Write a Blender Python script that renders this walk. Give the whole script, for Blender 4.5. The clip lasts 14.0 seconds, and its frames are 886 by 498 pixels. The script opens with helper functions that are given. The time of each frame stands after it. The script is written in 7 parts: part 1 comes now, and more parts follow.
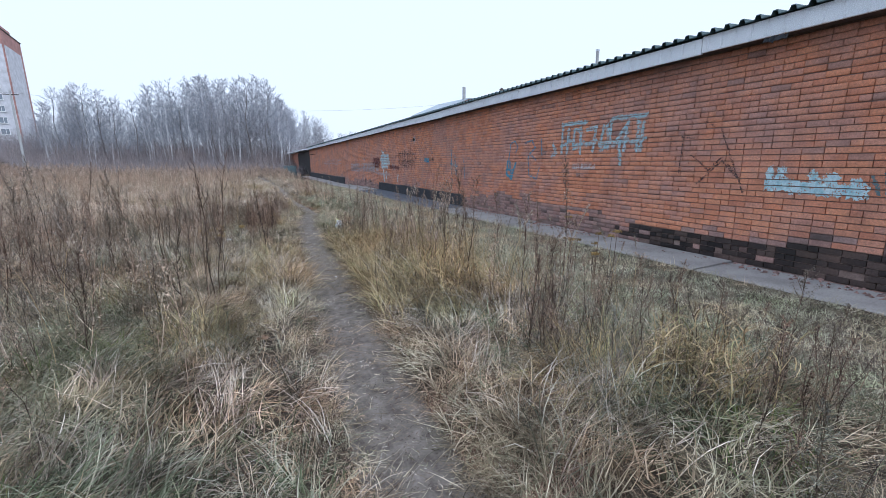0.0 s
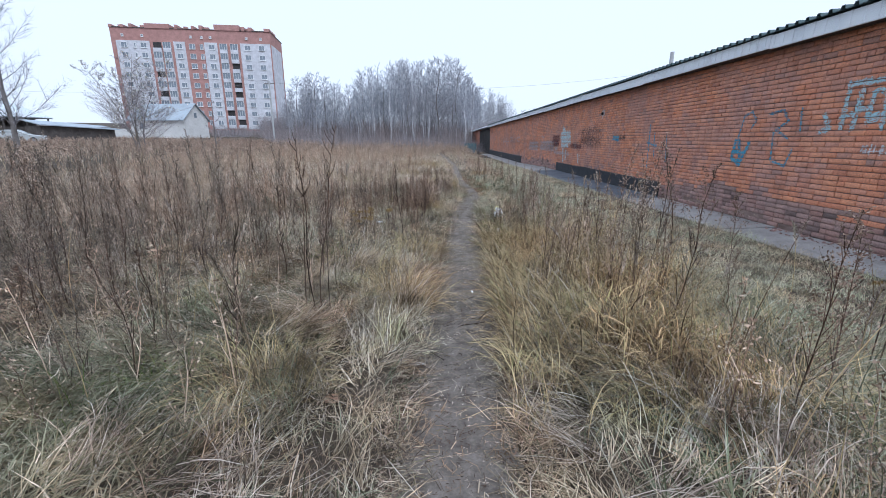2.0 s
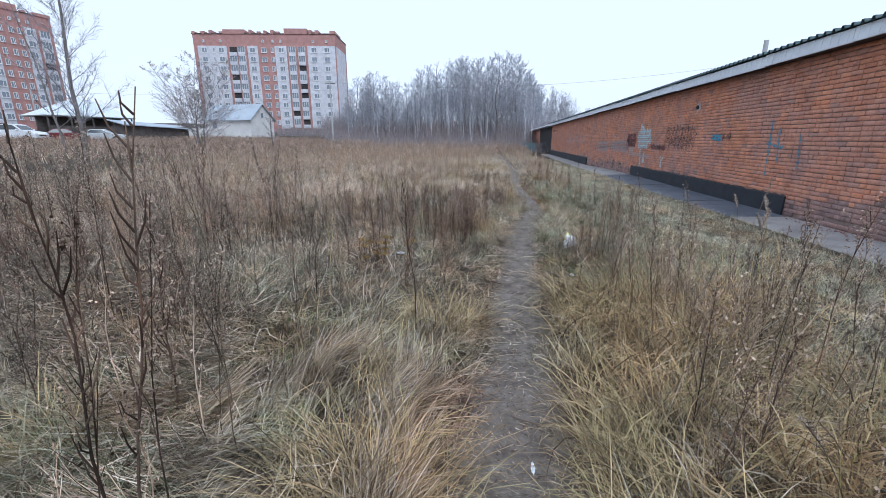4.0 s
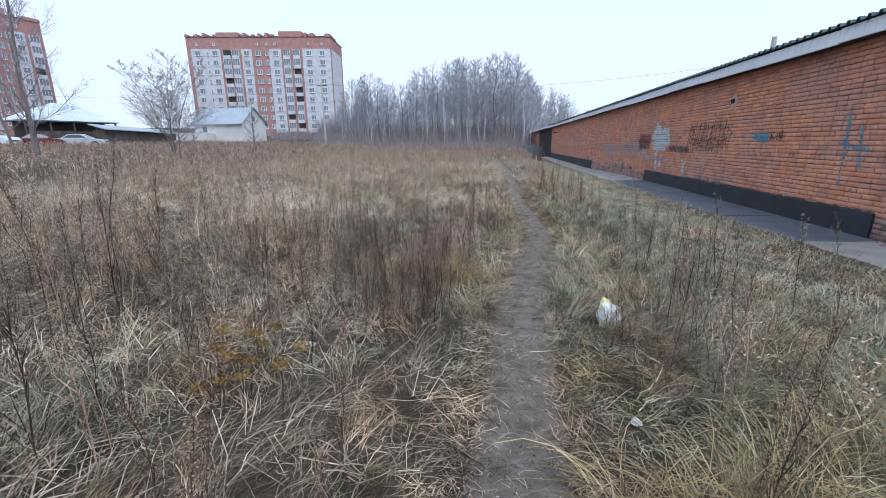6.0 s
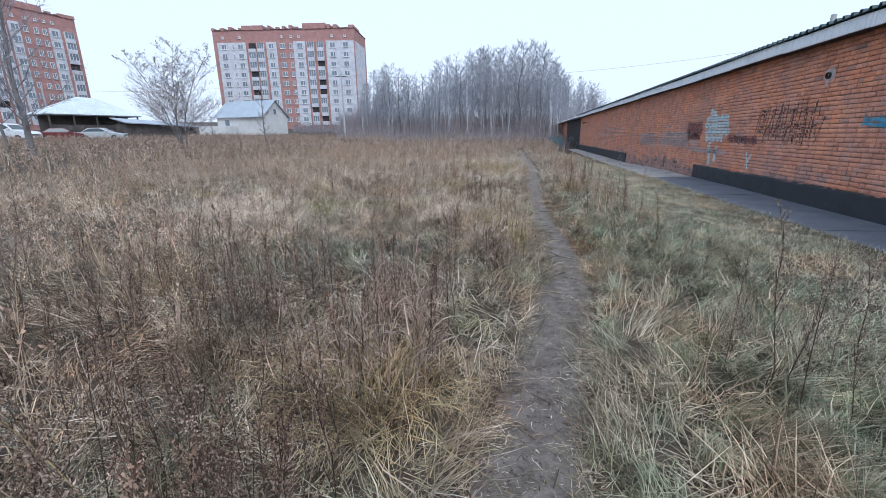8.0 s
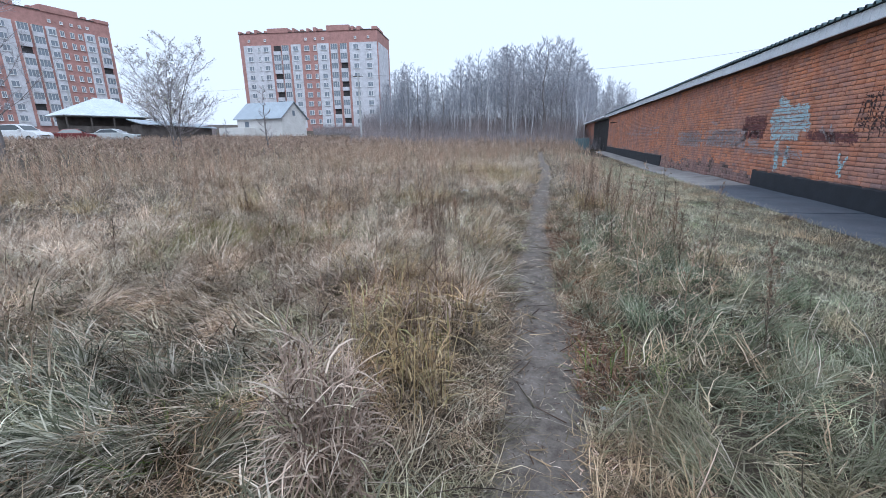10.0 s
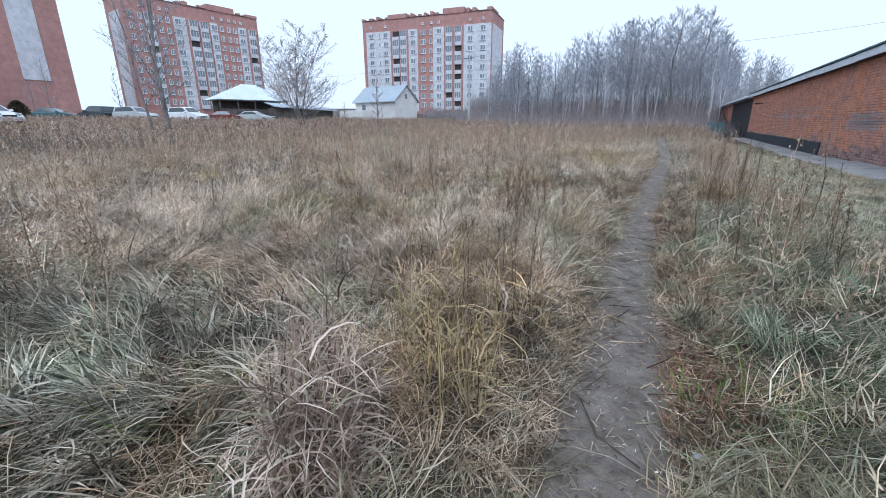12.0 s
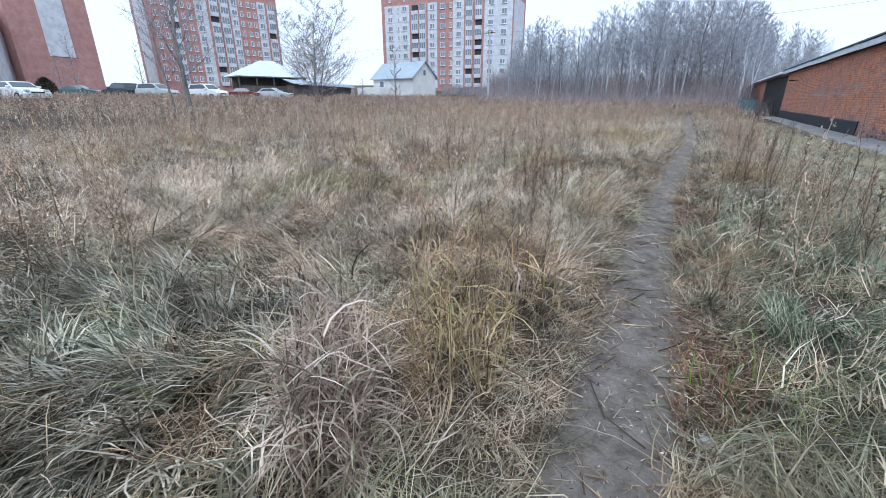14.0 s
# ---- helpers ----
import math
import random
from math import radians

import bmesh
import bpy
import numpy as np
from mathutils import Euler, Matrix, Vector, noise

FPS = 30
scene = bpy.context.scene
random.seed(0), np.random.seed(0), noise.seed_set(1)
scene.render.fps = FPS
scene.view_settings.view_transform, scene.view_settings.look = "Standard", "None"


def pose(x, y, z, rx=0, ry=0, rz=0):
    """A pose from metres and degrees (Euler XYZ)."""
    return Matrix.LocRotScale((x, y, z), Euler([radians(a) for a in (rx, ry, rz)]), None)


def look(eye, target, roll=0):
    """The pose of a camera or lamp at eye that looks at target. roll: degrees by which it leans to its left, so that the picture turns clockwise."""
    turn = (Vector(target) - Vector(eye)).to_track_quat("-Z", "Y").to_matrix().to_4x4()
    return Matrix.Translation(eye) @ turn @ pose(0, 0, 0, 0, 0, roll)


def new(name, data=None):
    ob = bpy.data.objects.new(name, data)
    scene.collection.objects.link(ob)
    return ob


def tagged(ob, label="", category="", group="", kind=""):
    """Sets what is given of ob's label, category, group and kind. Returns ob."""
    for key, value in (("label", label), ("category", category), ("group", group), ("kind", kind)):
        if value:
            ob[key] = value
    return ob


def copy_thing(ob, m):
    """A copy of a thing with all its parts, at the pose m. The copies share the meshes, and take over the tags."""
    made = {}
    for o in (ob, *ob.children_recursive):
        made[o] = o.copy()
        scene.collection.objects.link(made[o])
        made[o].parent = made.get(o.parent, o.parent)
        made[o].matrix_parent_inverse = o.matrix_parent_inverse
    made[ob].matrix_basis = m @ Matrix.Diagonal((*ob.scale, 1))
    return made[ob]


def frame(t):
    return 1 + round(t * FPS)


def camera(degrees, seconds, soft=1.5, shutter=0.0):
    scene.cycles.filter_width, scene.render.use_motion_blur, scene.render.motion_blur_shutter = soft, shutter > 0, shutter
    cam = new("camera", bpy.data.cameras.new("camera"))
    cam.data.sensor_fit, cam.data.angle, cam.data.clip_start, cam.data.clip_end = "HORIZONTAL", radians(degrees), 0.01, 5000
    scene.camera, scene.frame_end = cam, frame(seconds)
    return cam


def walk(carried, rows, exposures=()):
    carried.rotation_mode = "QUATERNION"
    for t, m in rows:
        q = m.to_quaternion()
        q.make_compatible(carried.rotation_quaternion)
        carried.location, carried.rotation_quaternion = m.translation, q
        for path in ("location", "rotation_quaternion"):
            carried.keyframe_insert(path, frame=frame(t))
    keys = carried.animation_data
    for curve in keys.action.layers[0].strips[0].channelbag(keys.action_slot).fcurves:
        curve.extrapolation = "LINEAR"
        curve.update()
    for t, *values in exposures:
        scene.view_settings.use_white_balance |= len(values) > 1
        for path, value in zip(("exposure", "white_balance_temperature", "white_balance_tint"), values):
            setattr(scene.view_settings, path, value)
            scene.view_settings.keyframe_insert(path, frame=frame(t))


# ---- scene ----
cam = camera(93.5, 14.0, 0.7)
PATH = [
    (0, (-0.795, 1.194, 1.376), (0.001, 2.982, 0.965), -0.5),
    (0.5, (-0.531, 1.444, 1.355), (0.114, 3.288, 0.926), -0.4),
    (1, (-0.401, 1.681, 1.369), (0.036, 3.578, 0.911), -0.3),
    (1.5, (-0.395, 2.052, 1.393), (-0.222, 3.985, 0.908), -0.3),
    (2, (-0.265, 2.611, 1.365), (-0.259, 4.546, 0.86), 0.0),
    (2.5, (-0.266, 3.12, 1.349), (-0.427, 5.043, 0.823), 0.2),
    (3, (-0.223, 3.625, 1.358), (-0.399, 5.545, 0.825), 0.3),
    (3.5, (-0.151, 4.202, 1.367), (-0.401, 6.118, 0.851), 0.2),
    (4, (-0.17, 4.753, 1.366), (-0.424, 6.671, 0.858), 0.1),
    (6.5, (0.001, 7.773, 1.32), (-0.253, 9.694, 0.828), -0.4),
    (7, (0.075, 8.413, 1.255), (-0.203, 10.331, 0.763), -0.4),
    (7.5, (0.036, 8.964, 1.262), (-0.318, 10.865, 0.751), -0.3),
    (8, (0.099, 9.385, 1.292), (-0.266, 11.28, 0.765), -0.6),
    (10.5, (0.584, 12.555, 1.115), (0.045, 14.412, 0.603), -0.4),
    (11, (0.595, 12.573, 1.088), (-0.048, 14.396, 0.575), -0.2),
    (11.5, (0.602, 12.615, 1.037), (-0.23, 14.357, 0.512), -0.2),
    (12, (0.616, 12.641, 1.018), (-0.296, 14.324, 0.437), -0.2),
    (12.5, (0.603, 12.636, 1.027), (-0.338, 14.288, 0.407), -0.1),
    (13, (0.606, 12.637, 1.017), (-0.363, 14.265, 0.378), 0.1),
    (13.5, (0.613, 12.632, 1.017), (-0.358, 14.252, 0.358), 0.1),
    (14, (0.634, 12.639, 1.025), (-0.332, 14.256, 0.351), -0.1),
]
walk(cam, [(t, look(eye, target, roll)) for t, eye, target, roll in PATH], [(0, 0.27, 5270, 6), (8, 0.24, 5230, 5), (11, 0.24, 5180, 4.5), (12.2, 0.31, 5140, 3), (14, 0.46, 5130, 2.5)])

# ---- world, sun, exposure ----
SUN_EL, SUN_AZ = radians(52), radians(150)
world = bpy.data.worlds.new("overcast_sky")
scene.world = world
world.use_nodes = True
wn, wl = world.node_tree.nodes, world.node_tree.links
bg = wn["Background"]
sky = wn.new("ShaderNodeTexSky")
sky.sky_type, sky.sun_disc, sky.sun_elevation, sky.sun_rotation = "NISHITA", False, SUN_EL, SUN_AZ
sky.dust_density = 4.0
grey = wn.new("ShaderNodeMix")
grey.data_type = "RGBA"
grey.inputs["Factor"].default_value = 0.9
wl.new(sky.outputs["Color"], grey.inputs["A"])
grey.inputs["B"].default_value = (9.15, 8.95, 9.25, 1)  # even cloud layer
wl.new(grey.outputs["Result"], bg.inputs["Color"])
bg.inputs["Strength"].default_value = 0.1
sun = new("sun", bpy.data.lights.new("sun", "SUN"))
sun.data.energy, sun.data.angle, sun.data.color = 1.4, radians(40), (1.0, 0.96, 0.9)
sun.matrix_world = look((0, 0, 0), (-math.sin(SUN_AZ) * math.cos(SUN_EL), -math.cos(SUN_AZ) * math.cos(SUN_EL), -math.sin(SUN_EL)))


# ---- materials ----
def ramp(nt, stops):
    n = nt.nodes.new("ShaderNodeValToRGB")
    cr = n.color_ramp
    while len(cr.elements) < len(stops):
        cr.elements.new(0.5)
    for e, (p, c) in zip(cr.elements, stops):
        e.position, e.color = p, (*c, 1)
    return n


def noise_tex(nt, scale, detail=6, rough=0.6, coord=None):
    n = nt.nodes.new("ShaderNodeTexNoise")
    n.inputs["Scale"].default_value, n.inputs["Detail"].default_value, n.inputs["Roughness"].default_value = scale, detail, rough
    if coord:
        nt.links.new(coord, n.inputs["Vector"])
    return n


def mixc(nt, kind, fac, a, b):
    n = nt.nodes.new("ShaderNodeMix")
    n.data_type, n.blend_type = "RGBA", kind
    for key, v in (("Factor", fac), ("A", a), ("B", b)):
        if isinstance(v, (int, float)):
            n.inputs[key].default_value = v
        elif isinstance(v, tuple):
            n.inputs[key].default_value = (*v, 1)
        else:
            nt.links.new(v, n.inputs[key])
    return n.outputs["Result"]


def surface(name, stops, scale=8.0, fine=60.0, rough=0.9, bump=0.3, metal=0.0, spec=0.3, bump_dist=0.01):
    """Two-scale noise colour with bump; stops run over the coarse noise."""
    m = bpy.data.materials.new(name)
    m.use_nodes = True
    nt = m.node_tree
    bsdf = nt.nodes["Principled BSDF"]
    co = nt.nodes.new("ShaderNodeTexCoord").outputs["Object"]
    a = noise_tex(nt, scale, 6, 0.65, co)
    b = noise_tex(nt, fine, 4, 0.7, co)
    r = ramp(nt, stops)
    nt.links.new(a.outputs["Fac"], r.inputs["Fac"])
    g = ramp(nt, [(0.25, (0.72, 0.72, 0.72)), (0.75, (1.2, 1.2, 1.2))])
    nt.links.new(b.outputs["Fac"], g.inputs["Fac"])
    nt.links.new(mixc(nt, "MULTIPLY", 1.0, r.outputs["Color"], g.outputs["Color"]), bsdf.inputs["Base Color"])
    bsdf.inputs["Roughness"].default_value, bsdf.inputs["Metallic"].default_value = rough, metal
    bsdf.inputs["Specular IOR Level"].default_value = spec
    if bump:
        bp = nt.nodes.new("ShaderNodeBump")
        bp.inputs["Strength"].default_value, bp.inputs["Distance"].default_value = bump, bump_dist
        nt.links.new(b.outputs["Fac"], bp.inputs["Height"])
        nt.links.new(bp.outputs["Normal"], bsdf.inputs["Normal"])
    return m


def island_value(nt):
    """A random value that differs from piece to piece, joined or not."""
    geo, info, add = nt.nodes.new("ShaderNodeNewGeometry"), nt.nodes.new("ShaderNodeObjectInfo"), nt.nodes.new("ShaderNodeMath")
    fr = nt.nodes.new("ShaderNodeMath")
    fr.operation = "FRACT"
    nt.links.new(geo.outputs["Random Per Island"], add.inputs[0])
    nt.links.new(info.outputs["Random"], add.inputs[1])
    nt.links.new(add.outputs[0], fr.inputs[0])
    return fr.outputs[0], geo


def plant(name, stops, patch=None, patch_scale=0.6, rough=0.85, translucent=0.14, tint=1.0):
    """Blades and stems: colour from piece to piece, patches over the field, light shining through."""
    m = bpy.data.materials.new(name)
    m.use_nodes = True
    nt = m.node_tree
    bsdf = nt.nodes["Principled BSDF"]
    rnd, geo = island_value(nt)
    r = ramp(nt, stops)
    nt.links.new(rnd, r.inputs["Fac"])
    col = r.outputs["Color"]
    big = noise_tex(nt, patch_scale, 4, 0.6, geo.outputs["Position"])
    if patch:
        pr = ramp(nt, [(0.47, (0, 0, 0)), (0.62, (1, 1, 1))])
        nt.links.new(big.outputs["Fac"], pr.inputs["Fac"])
        fac = nt.nodes.new("ShaderNodeMath")
        fac.operation = "MULTIPLY"
        fac.inputs[1].default_value = patch[1]
        nt.links.new(pr.outputs["Color"], fac.inputs[0])
        col = mixc(nt, "MIX", fac.outputs[0], col, patch[0])
    mid = noise_tex(nt, 3.5, 3, 0.6, geo.outputs["Position"])
    mr = ramp(nt, [(0.3, (0.34, 0.32, 0.3)), (0.5, (0.9, 0.9, 0.9)), (0.7, (1.5, 1.49, 1.47))])
    nt.links.new(mid.outputs["Fac"], mr.inputs["Fac"])
    col = mixc(nt, "MULTIPLY", 1.0, col, mr.outputs["Color"])
    hue = noise_tex(nt, 1.3, 3, 0.6, geo.outputs["Position"])
    hr = ramp(nt, [(0.34, (1.15, 0.94, 0.78)), (0.47, (1.05, 0.98, 0.89)), (0.56, (1.0, 1.0, 0.95)), (0.66, (0.93, 1.0, 0.82))])
    nt.links.new(hue.outputs["Fac"], hr.inputs["Fac"])
    col = mixc(nt, "MULTIPLY", tint, col, hr.outputs["Color"])
    nt.links.new(col, bsdf.inputs["Base Color"])
    bsdf.inputs["Roughness"].default_value = rough
    bsdf.inputs["Specular IOR Level"].default_value = 0.2
    if translucent:
        tr, mx = nt.nodes.new("ShaderNodeBsdfTranslucent"), nt.nodes.new("ShaderNodeMixShader")
        mx.inputs[0].default_value = translucent
        nt.links.new(col, tr.inputs["Color"])
        nt.links.new(bsdf.outputs[0], mx.inputs[1])
        nt.links.new(tr.outputs[0], mx.inputs[2])
        nt.links.new(mx.outputs[0], nt.nodes["Material Output"].inputs["Surface"])
    return m


def brick_mat(name, stops, stain=0.35, bump=0.5, scale=1.0):
    m = bpy.data.materials.new(name)
    m.use_nodes = True
    nt = m.node_tree
    bsdf = nt.nodes["Principled BSDF"]
    rnd, geo = island_value(nt)
    r = ramp(nt, stops)
    nt.links.new(rnd, r.inputs["Fac"])
    a = noise_tex(nt, 0.75 * scale, 5, 0.65, geo.outputs["Position"])
    b = noise_tex(nt, 38 * scale, 5, 0.75, geo.outputs["Position"])
    ar = ramp(nt, [(0.45, (0, 0, 0)), (0.62, (1, 1, 1))])
    nt.links.new(a.outputs["Fac"], ar.inputs["Fac"])
    sf = nt.nodes.new("ShaderNodeMath")
    sf.operation = "MULTIPLY"
    sf.inputs[1].default_value = stain
    nt.links.new(ar.outputs["Color"], sf.inputs[0])
    col = mixc(nt, "MIX", sf.outputs[0], r.outputs["Color"], (0.43, 0.275, 0.245))
    c = noise_tex(nt, 2.6 * scale, 4, 0.7, geo.outputs["Position"])
    cr = ramp(nt, [(0.3, (0.78, 0.77, 0.79)), (0.5, (1.05, 1.05, 1.05)), (0.7, (1.28, 1.2, 1.1))])
    nt.links.new(c.outputs["Fac"], cr.inputs["Fac"])
    col = mixc(nt, "MULTIPLY", 1.0, col, cr.outputs["Color"])
    br = ramp(nt, [(0.3, (0.6, 0.58, 0.58)), (0.7, (1.22, 1.22, 1.22))])
    nt.links.new(b.outputs["Fac"], br.inputs["Fac"])
    nt.links.new(mixc(nt, "MULTIPLY", 1.0, col, br.outputs["Color"]), bsdf.inputs["Base Color"])
    bsdf.inputs["Roughness"].default_value = 0.9
    bsdf.inputs["Specular IOR Level"].default_value = 0.25
    bp = nt.nodes.new("ShaderNodeBump")
    bp.inputs["Strength"].default_value, bp.inputs["Distance"].default_value = bump, 0.006
    nt.links.new(b.outputs["Fac"], bp.inputs["Height"])
    nt.links.new(bp.outputs["Normal"], bsdf.inputs["Normal"])
    return m


def glass(name, colour=(0.05, 0.06, 0.07)):
    m = bpy.data.materials.new(name)
    m.use_nodes = True
    b = m.node_tree.nodes["Principled BSDF"]
    b.inputs["Base Color"].default_value = (*colour, 1)
    b.inputs["Roughness"].default_value = 0.05
    b.inputs["Specular IOR Level"].default_value = 0.7
    return m


M = {
    "soil": surface("meadow_soil", [(0.3, (0.036, 0.029, 0.023)), (0.55, (0.098, 0.077, 0.058)), (0.75, (0.09, 0.08, 0.055))], 1.4, 30, 1.0, 0.8, bump_dist=0.04),
    "path": surface("trodden_soil", [(0.3, (0.1, 0.083, 0.071)), (0.48, (0.178, 0.152, 0.132)), (0.6, (0.218, 0.189, 0.166)), (0.75, (0.3, 0.265, 0.238))], 9.0, 70, 1.0, 0.9, bump_dist=0.016),
    "brick": brick_mat("red_brick", [(0.0, (0.53, 0.235, 0.15)), (0.25, (0.59, 0.265, 0.16)), (0.55, (0.66, 0.315, 0.19)), (0.75, (0.6, 0.295, 0.195)), (0.92, (0.55, 0.29, 0.215)), (0.98, (0.44, 0.25, 0.195)), (1.0, (0.34, 0.215, 0.18))], 0.62),
    "brick_old": brick_mat("worn_base_brick", [(0.0, (0.31, 0.19, 0.165)), (0.5, (0.38, 0.265, 0.24)), (0.85, (0.27, 0.195, 0.18)), (1.0, (0.10, 0.08, 0.075))], 0.6),
    "brick_tar": brick_mat("tarred_brick", [(0.0, (0.028, 0.026, 0.026)), (0.6, (0.05, 0.043, 0.041)), (0.9, (0.085, 0.067, 0.06)), (1.0, (0.14, 0.1, 0.088))], 0.08),
    "mortar": surface("mortar", [(0.3, (0.19, 0.135, 0.115)), (0.7, (0.36, 0.275, 0.245))], 4, 50, 1.0, 0.6),
    "bitumen": surface("bitumen", [(0.3, (0.017, 0.02, 0.026)), (0.7, (0.035, 0.04, 0.05))], 2.5, 45, 0.65, 0.5, spec=0.4),
    "bitumen_felt": surface("bitumen_felt", [(0.3, (0.095, 0.11, 0.135)), (0.7, (0.15, 0.17, 0.205))], 1.5, 70, 0.75, 0.4),
    "concrete": surface("old_concrete", [(0.25, (0.22, 0.21, 0.2)), (0.5, (0.36, 0.35, 0.34)), (0.75, (0.45, 0.44, 0.42))], 1.6, 45, 0.95, 0.5),
    "fascia": surface("galvanised_fascia", [(0.26, (0.54, 0.58, 0.62)), (0.42, (0.73, 0.78, 0.83)), (0.7, (0.81, 0.85, 0.89))], 1.6, 90, 0.6, 0.15, 0.15),
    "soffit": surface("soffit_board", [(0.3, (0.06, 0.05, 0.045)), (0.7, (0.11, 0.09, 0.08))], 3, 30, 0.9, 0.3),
    "sheet": surface("corrugated_sheet", [(0.3, (0.05, 0.085, 0.095)), (0.7, (0.10, 0.14, 0.15))], 2, 30, 0.6, 0.1, 0.2),
    "dark_door": surface("dark_boarding", [(0.3, (0.03, 0.03, 0.032)), (0.7, (0.065, 0.06, 0.06))], 2, 35, 0.8, 0.3),
    "teal": surface("teal_paint", [(0.3, (0.1, 0.16, 0.18)), (0.7, (0.17, 0.23, 0.25))], 3, 40, 0.7, 0.2),
    "cyan_paint": surface("pale_cyan_spray", [(0.35, (0.33, 0.55, 0.62)), (0.6, (0.62, 0.76, 0.8))], 9, 60, 0.8, 0.2),
    "faded_cyan": surface("faded_cyan_spray", [(0.35, (0.3, 0.5, 0.58)), (0.65, (0.5, 0.68, 0.74))], 9, 60, 0.8, 0.2),
    "white_paint": surface("white_spray", [(0.35, (0.45, 0.44, 0.45)), (0.65, (0.68, 0.68, 0.7))], 9, 60, 0.8, 0.2),
    "grey_paint": surface("faded_grey_spray", [(0.35, (0.38, 0.30, 0.29)), (0.65, (0.5, 0.47, 0.48))], 9, 60, 0.8, 0.2),
    "blue_paint": surface("blue_spray", [(0.35, (0.06, 0.20, 0.33)), (0.65, (0.12, 0.36, 0.5))], 9, 60, 0.8, 0.2),
    "maroon_paint": surface("maroon_spray", [(0.35, (0.13, 0.05, 0.05)), (0.65, (0.2, 0.09, 0.09))], 9, 60, 0.8, 0.2),
    "black_paint": surface("black_spray", [(0.35, (0.05, 0.035, 0.035)), (0.65, (0.09, 0.06, 0.06))], 9, 60, 0.8, 0.2),
    "straw": plant("dry_straw", [(0.0, (0.045, 0.036, 0.03)), (0.22, (0.14, 0.105, 0.078)), (0.48, (0.35, 0.28, 0.205)), (0.7, (0.53, 0.44, 0.335)), (0.9, (0.73, 0.655, 0.545)), (1.0, (0.2, 0.205, 0.115))], ((0.27, 0.26, 0.175), 0.5), translucent=0.1),
    "gold": plant("golden_grass", [(0.0, (0.07, 0.05, 0.034)), (0.2, (0.2, 0.15, 0.095)), (0.45, (0.46, 0.345, 0.195)), (0.75, (0.63, 0.5, 0.305)), (1.0, (0.34, 0.33, 0.16))], tint=0.6),
    "pale": plant("bleached_grass", [(0.0, (0.06, 0.044, 0.036)), (0.25, (0.2, 0.155, 0.13)), (0.5, (0.44, 0.365, 0.31)), (0.8, (0.62, 0.55, 0.485)), (1.0, (0.78, 0.73, 0.67))], tint=0.5),
    "green": plant("green_grass", [(0.0, (0.048, 0.054, 0.03)), (0.25, (0.11, 0.132, 0.08)), (0.5, (0.205, 0.235, 0.16)), (0.8, (0.33, 0.342, 0.265)), (1.0, (0.48, 0.465, 0.385))], ((0.34, 0.315, 0.235), 0.5)),
    "meadow": plant("meadow_straw", [(0.0, (0.17, 0.125, 0.09)), (0.3, (0.45, 0.355, 0.26)), (0.6, (0.64, 0.53, 0.405)), (0.9, (0.78, 0.69, 0.57)), (1.0, (0.36, 0.35, 0.21))], ((0.48, 0.42, 0.3), 0.4), translucent=0.2),
    "lawn": plant("verge_lawn", [(0.0, (0.26, 0.26, 0.18)), (0.4, (0.45, 0.445, 0.335)), (0.75, (0.6, 0.575, 0.465)), (1.0, (0.7, 0.665, 0.56))], ((0.6, 0.54, 0.43), 0.5), translucent=0.2),
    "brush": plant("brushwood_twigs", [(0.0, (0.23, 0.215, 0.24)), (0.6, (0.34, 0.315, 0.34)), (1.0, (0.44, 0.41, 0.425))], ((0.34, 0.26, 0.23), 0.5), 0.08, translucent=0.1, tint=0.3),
    "ashen": plant("ashen_green_leaves", [(0.0, (0.06, 0.065, 0.045)), (0.35, (0.15, 0.15, 0.108)), (0.65, (0.33, 0.312, 0.252)), (0.88, (0.52, 0.485, 0.42)), (1.0, (0.68, 0.64, 0.57))], tint=0.6),
    "fresh": plant("fresh_green_blades", [(0.0, (0.07, 0.12, 0.03)), (0.5, (0.14, 0.2, 0.05)), (1.0, (0.26, 0.29, 0.11))]),
    "ochre": plant("ochre_flowers", [(0.0, (0.12, 0.075, 0.03)), (0.6, (0.27, 0.18, 0.065)), (1.0, (0.4, 0.29, 0.12))], tint=0.2),
    "moss": plant("yellow_green_blades", [(0.0, (0.09, 0.085, 0.03)), (0.5, (0.26, 0.25, 0.1)), (1.0, (0.46, 0.43, 0.23))], tint=0.3),
    "weed": plant("brown_weed", [(0.0, (0.08, 0.055, 0.042)), (0.35, (0.36, 0.268, 0.206)), (0.75, (0.65, 0.52, 0.42)), (1.0, (0.78, 0.68, 0.58))], ((0.46, 0.325, 0.25), 0.4), 0.35, tint=0.7),
    "far_weed": plant("far_brown_weed", [(0.0, (0.15, 0.108, 0.086)), (0.4, (0.37, 0.277, 0.222)), (0.8, (0.57, 0.455, 0.378)), (1.0, (0.7, 0.59, 0.5))], ((0.42, 0.305, 0.24), 0.5), 0.12, tint=0.4),
    "weed_near": plant("dull_brown_weed", [(0.0, (0.065, 0.047, 0.038)), (0.35, (0.23, 0.17, 0.138)), (0.75, (0.42, 0.335, 0.28)), (1.0, (0.58, 0.49, 0.425))], ((0.3, 0.21, 0.165), 0.4), 0.35, tint=0.6),
    "reed": plant("pinkish_reed", [(0.0, (0.09, 0.064, 0.05)), (0.25, (0.29, 0.215, 0.172)), (0.6, (0.5, 0.395, 0.325)), (0.9, (0.66, 0.56, 0.48)), (1.0, (0.34, 0.34, 0.2))], tint=0.4),
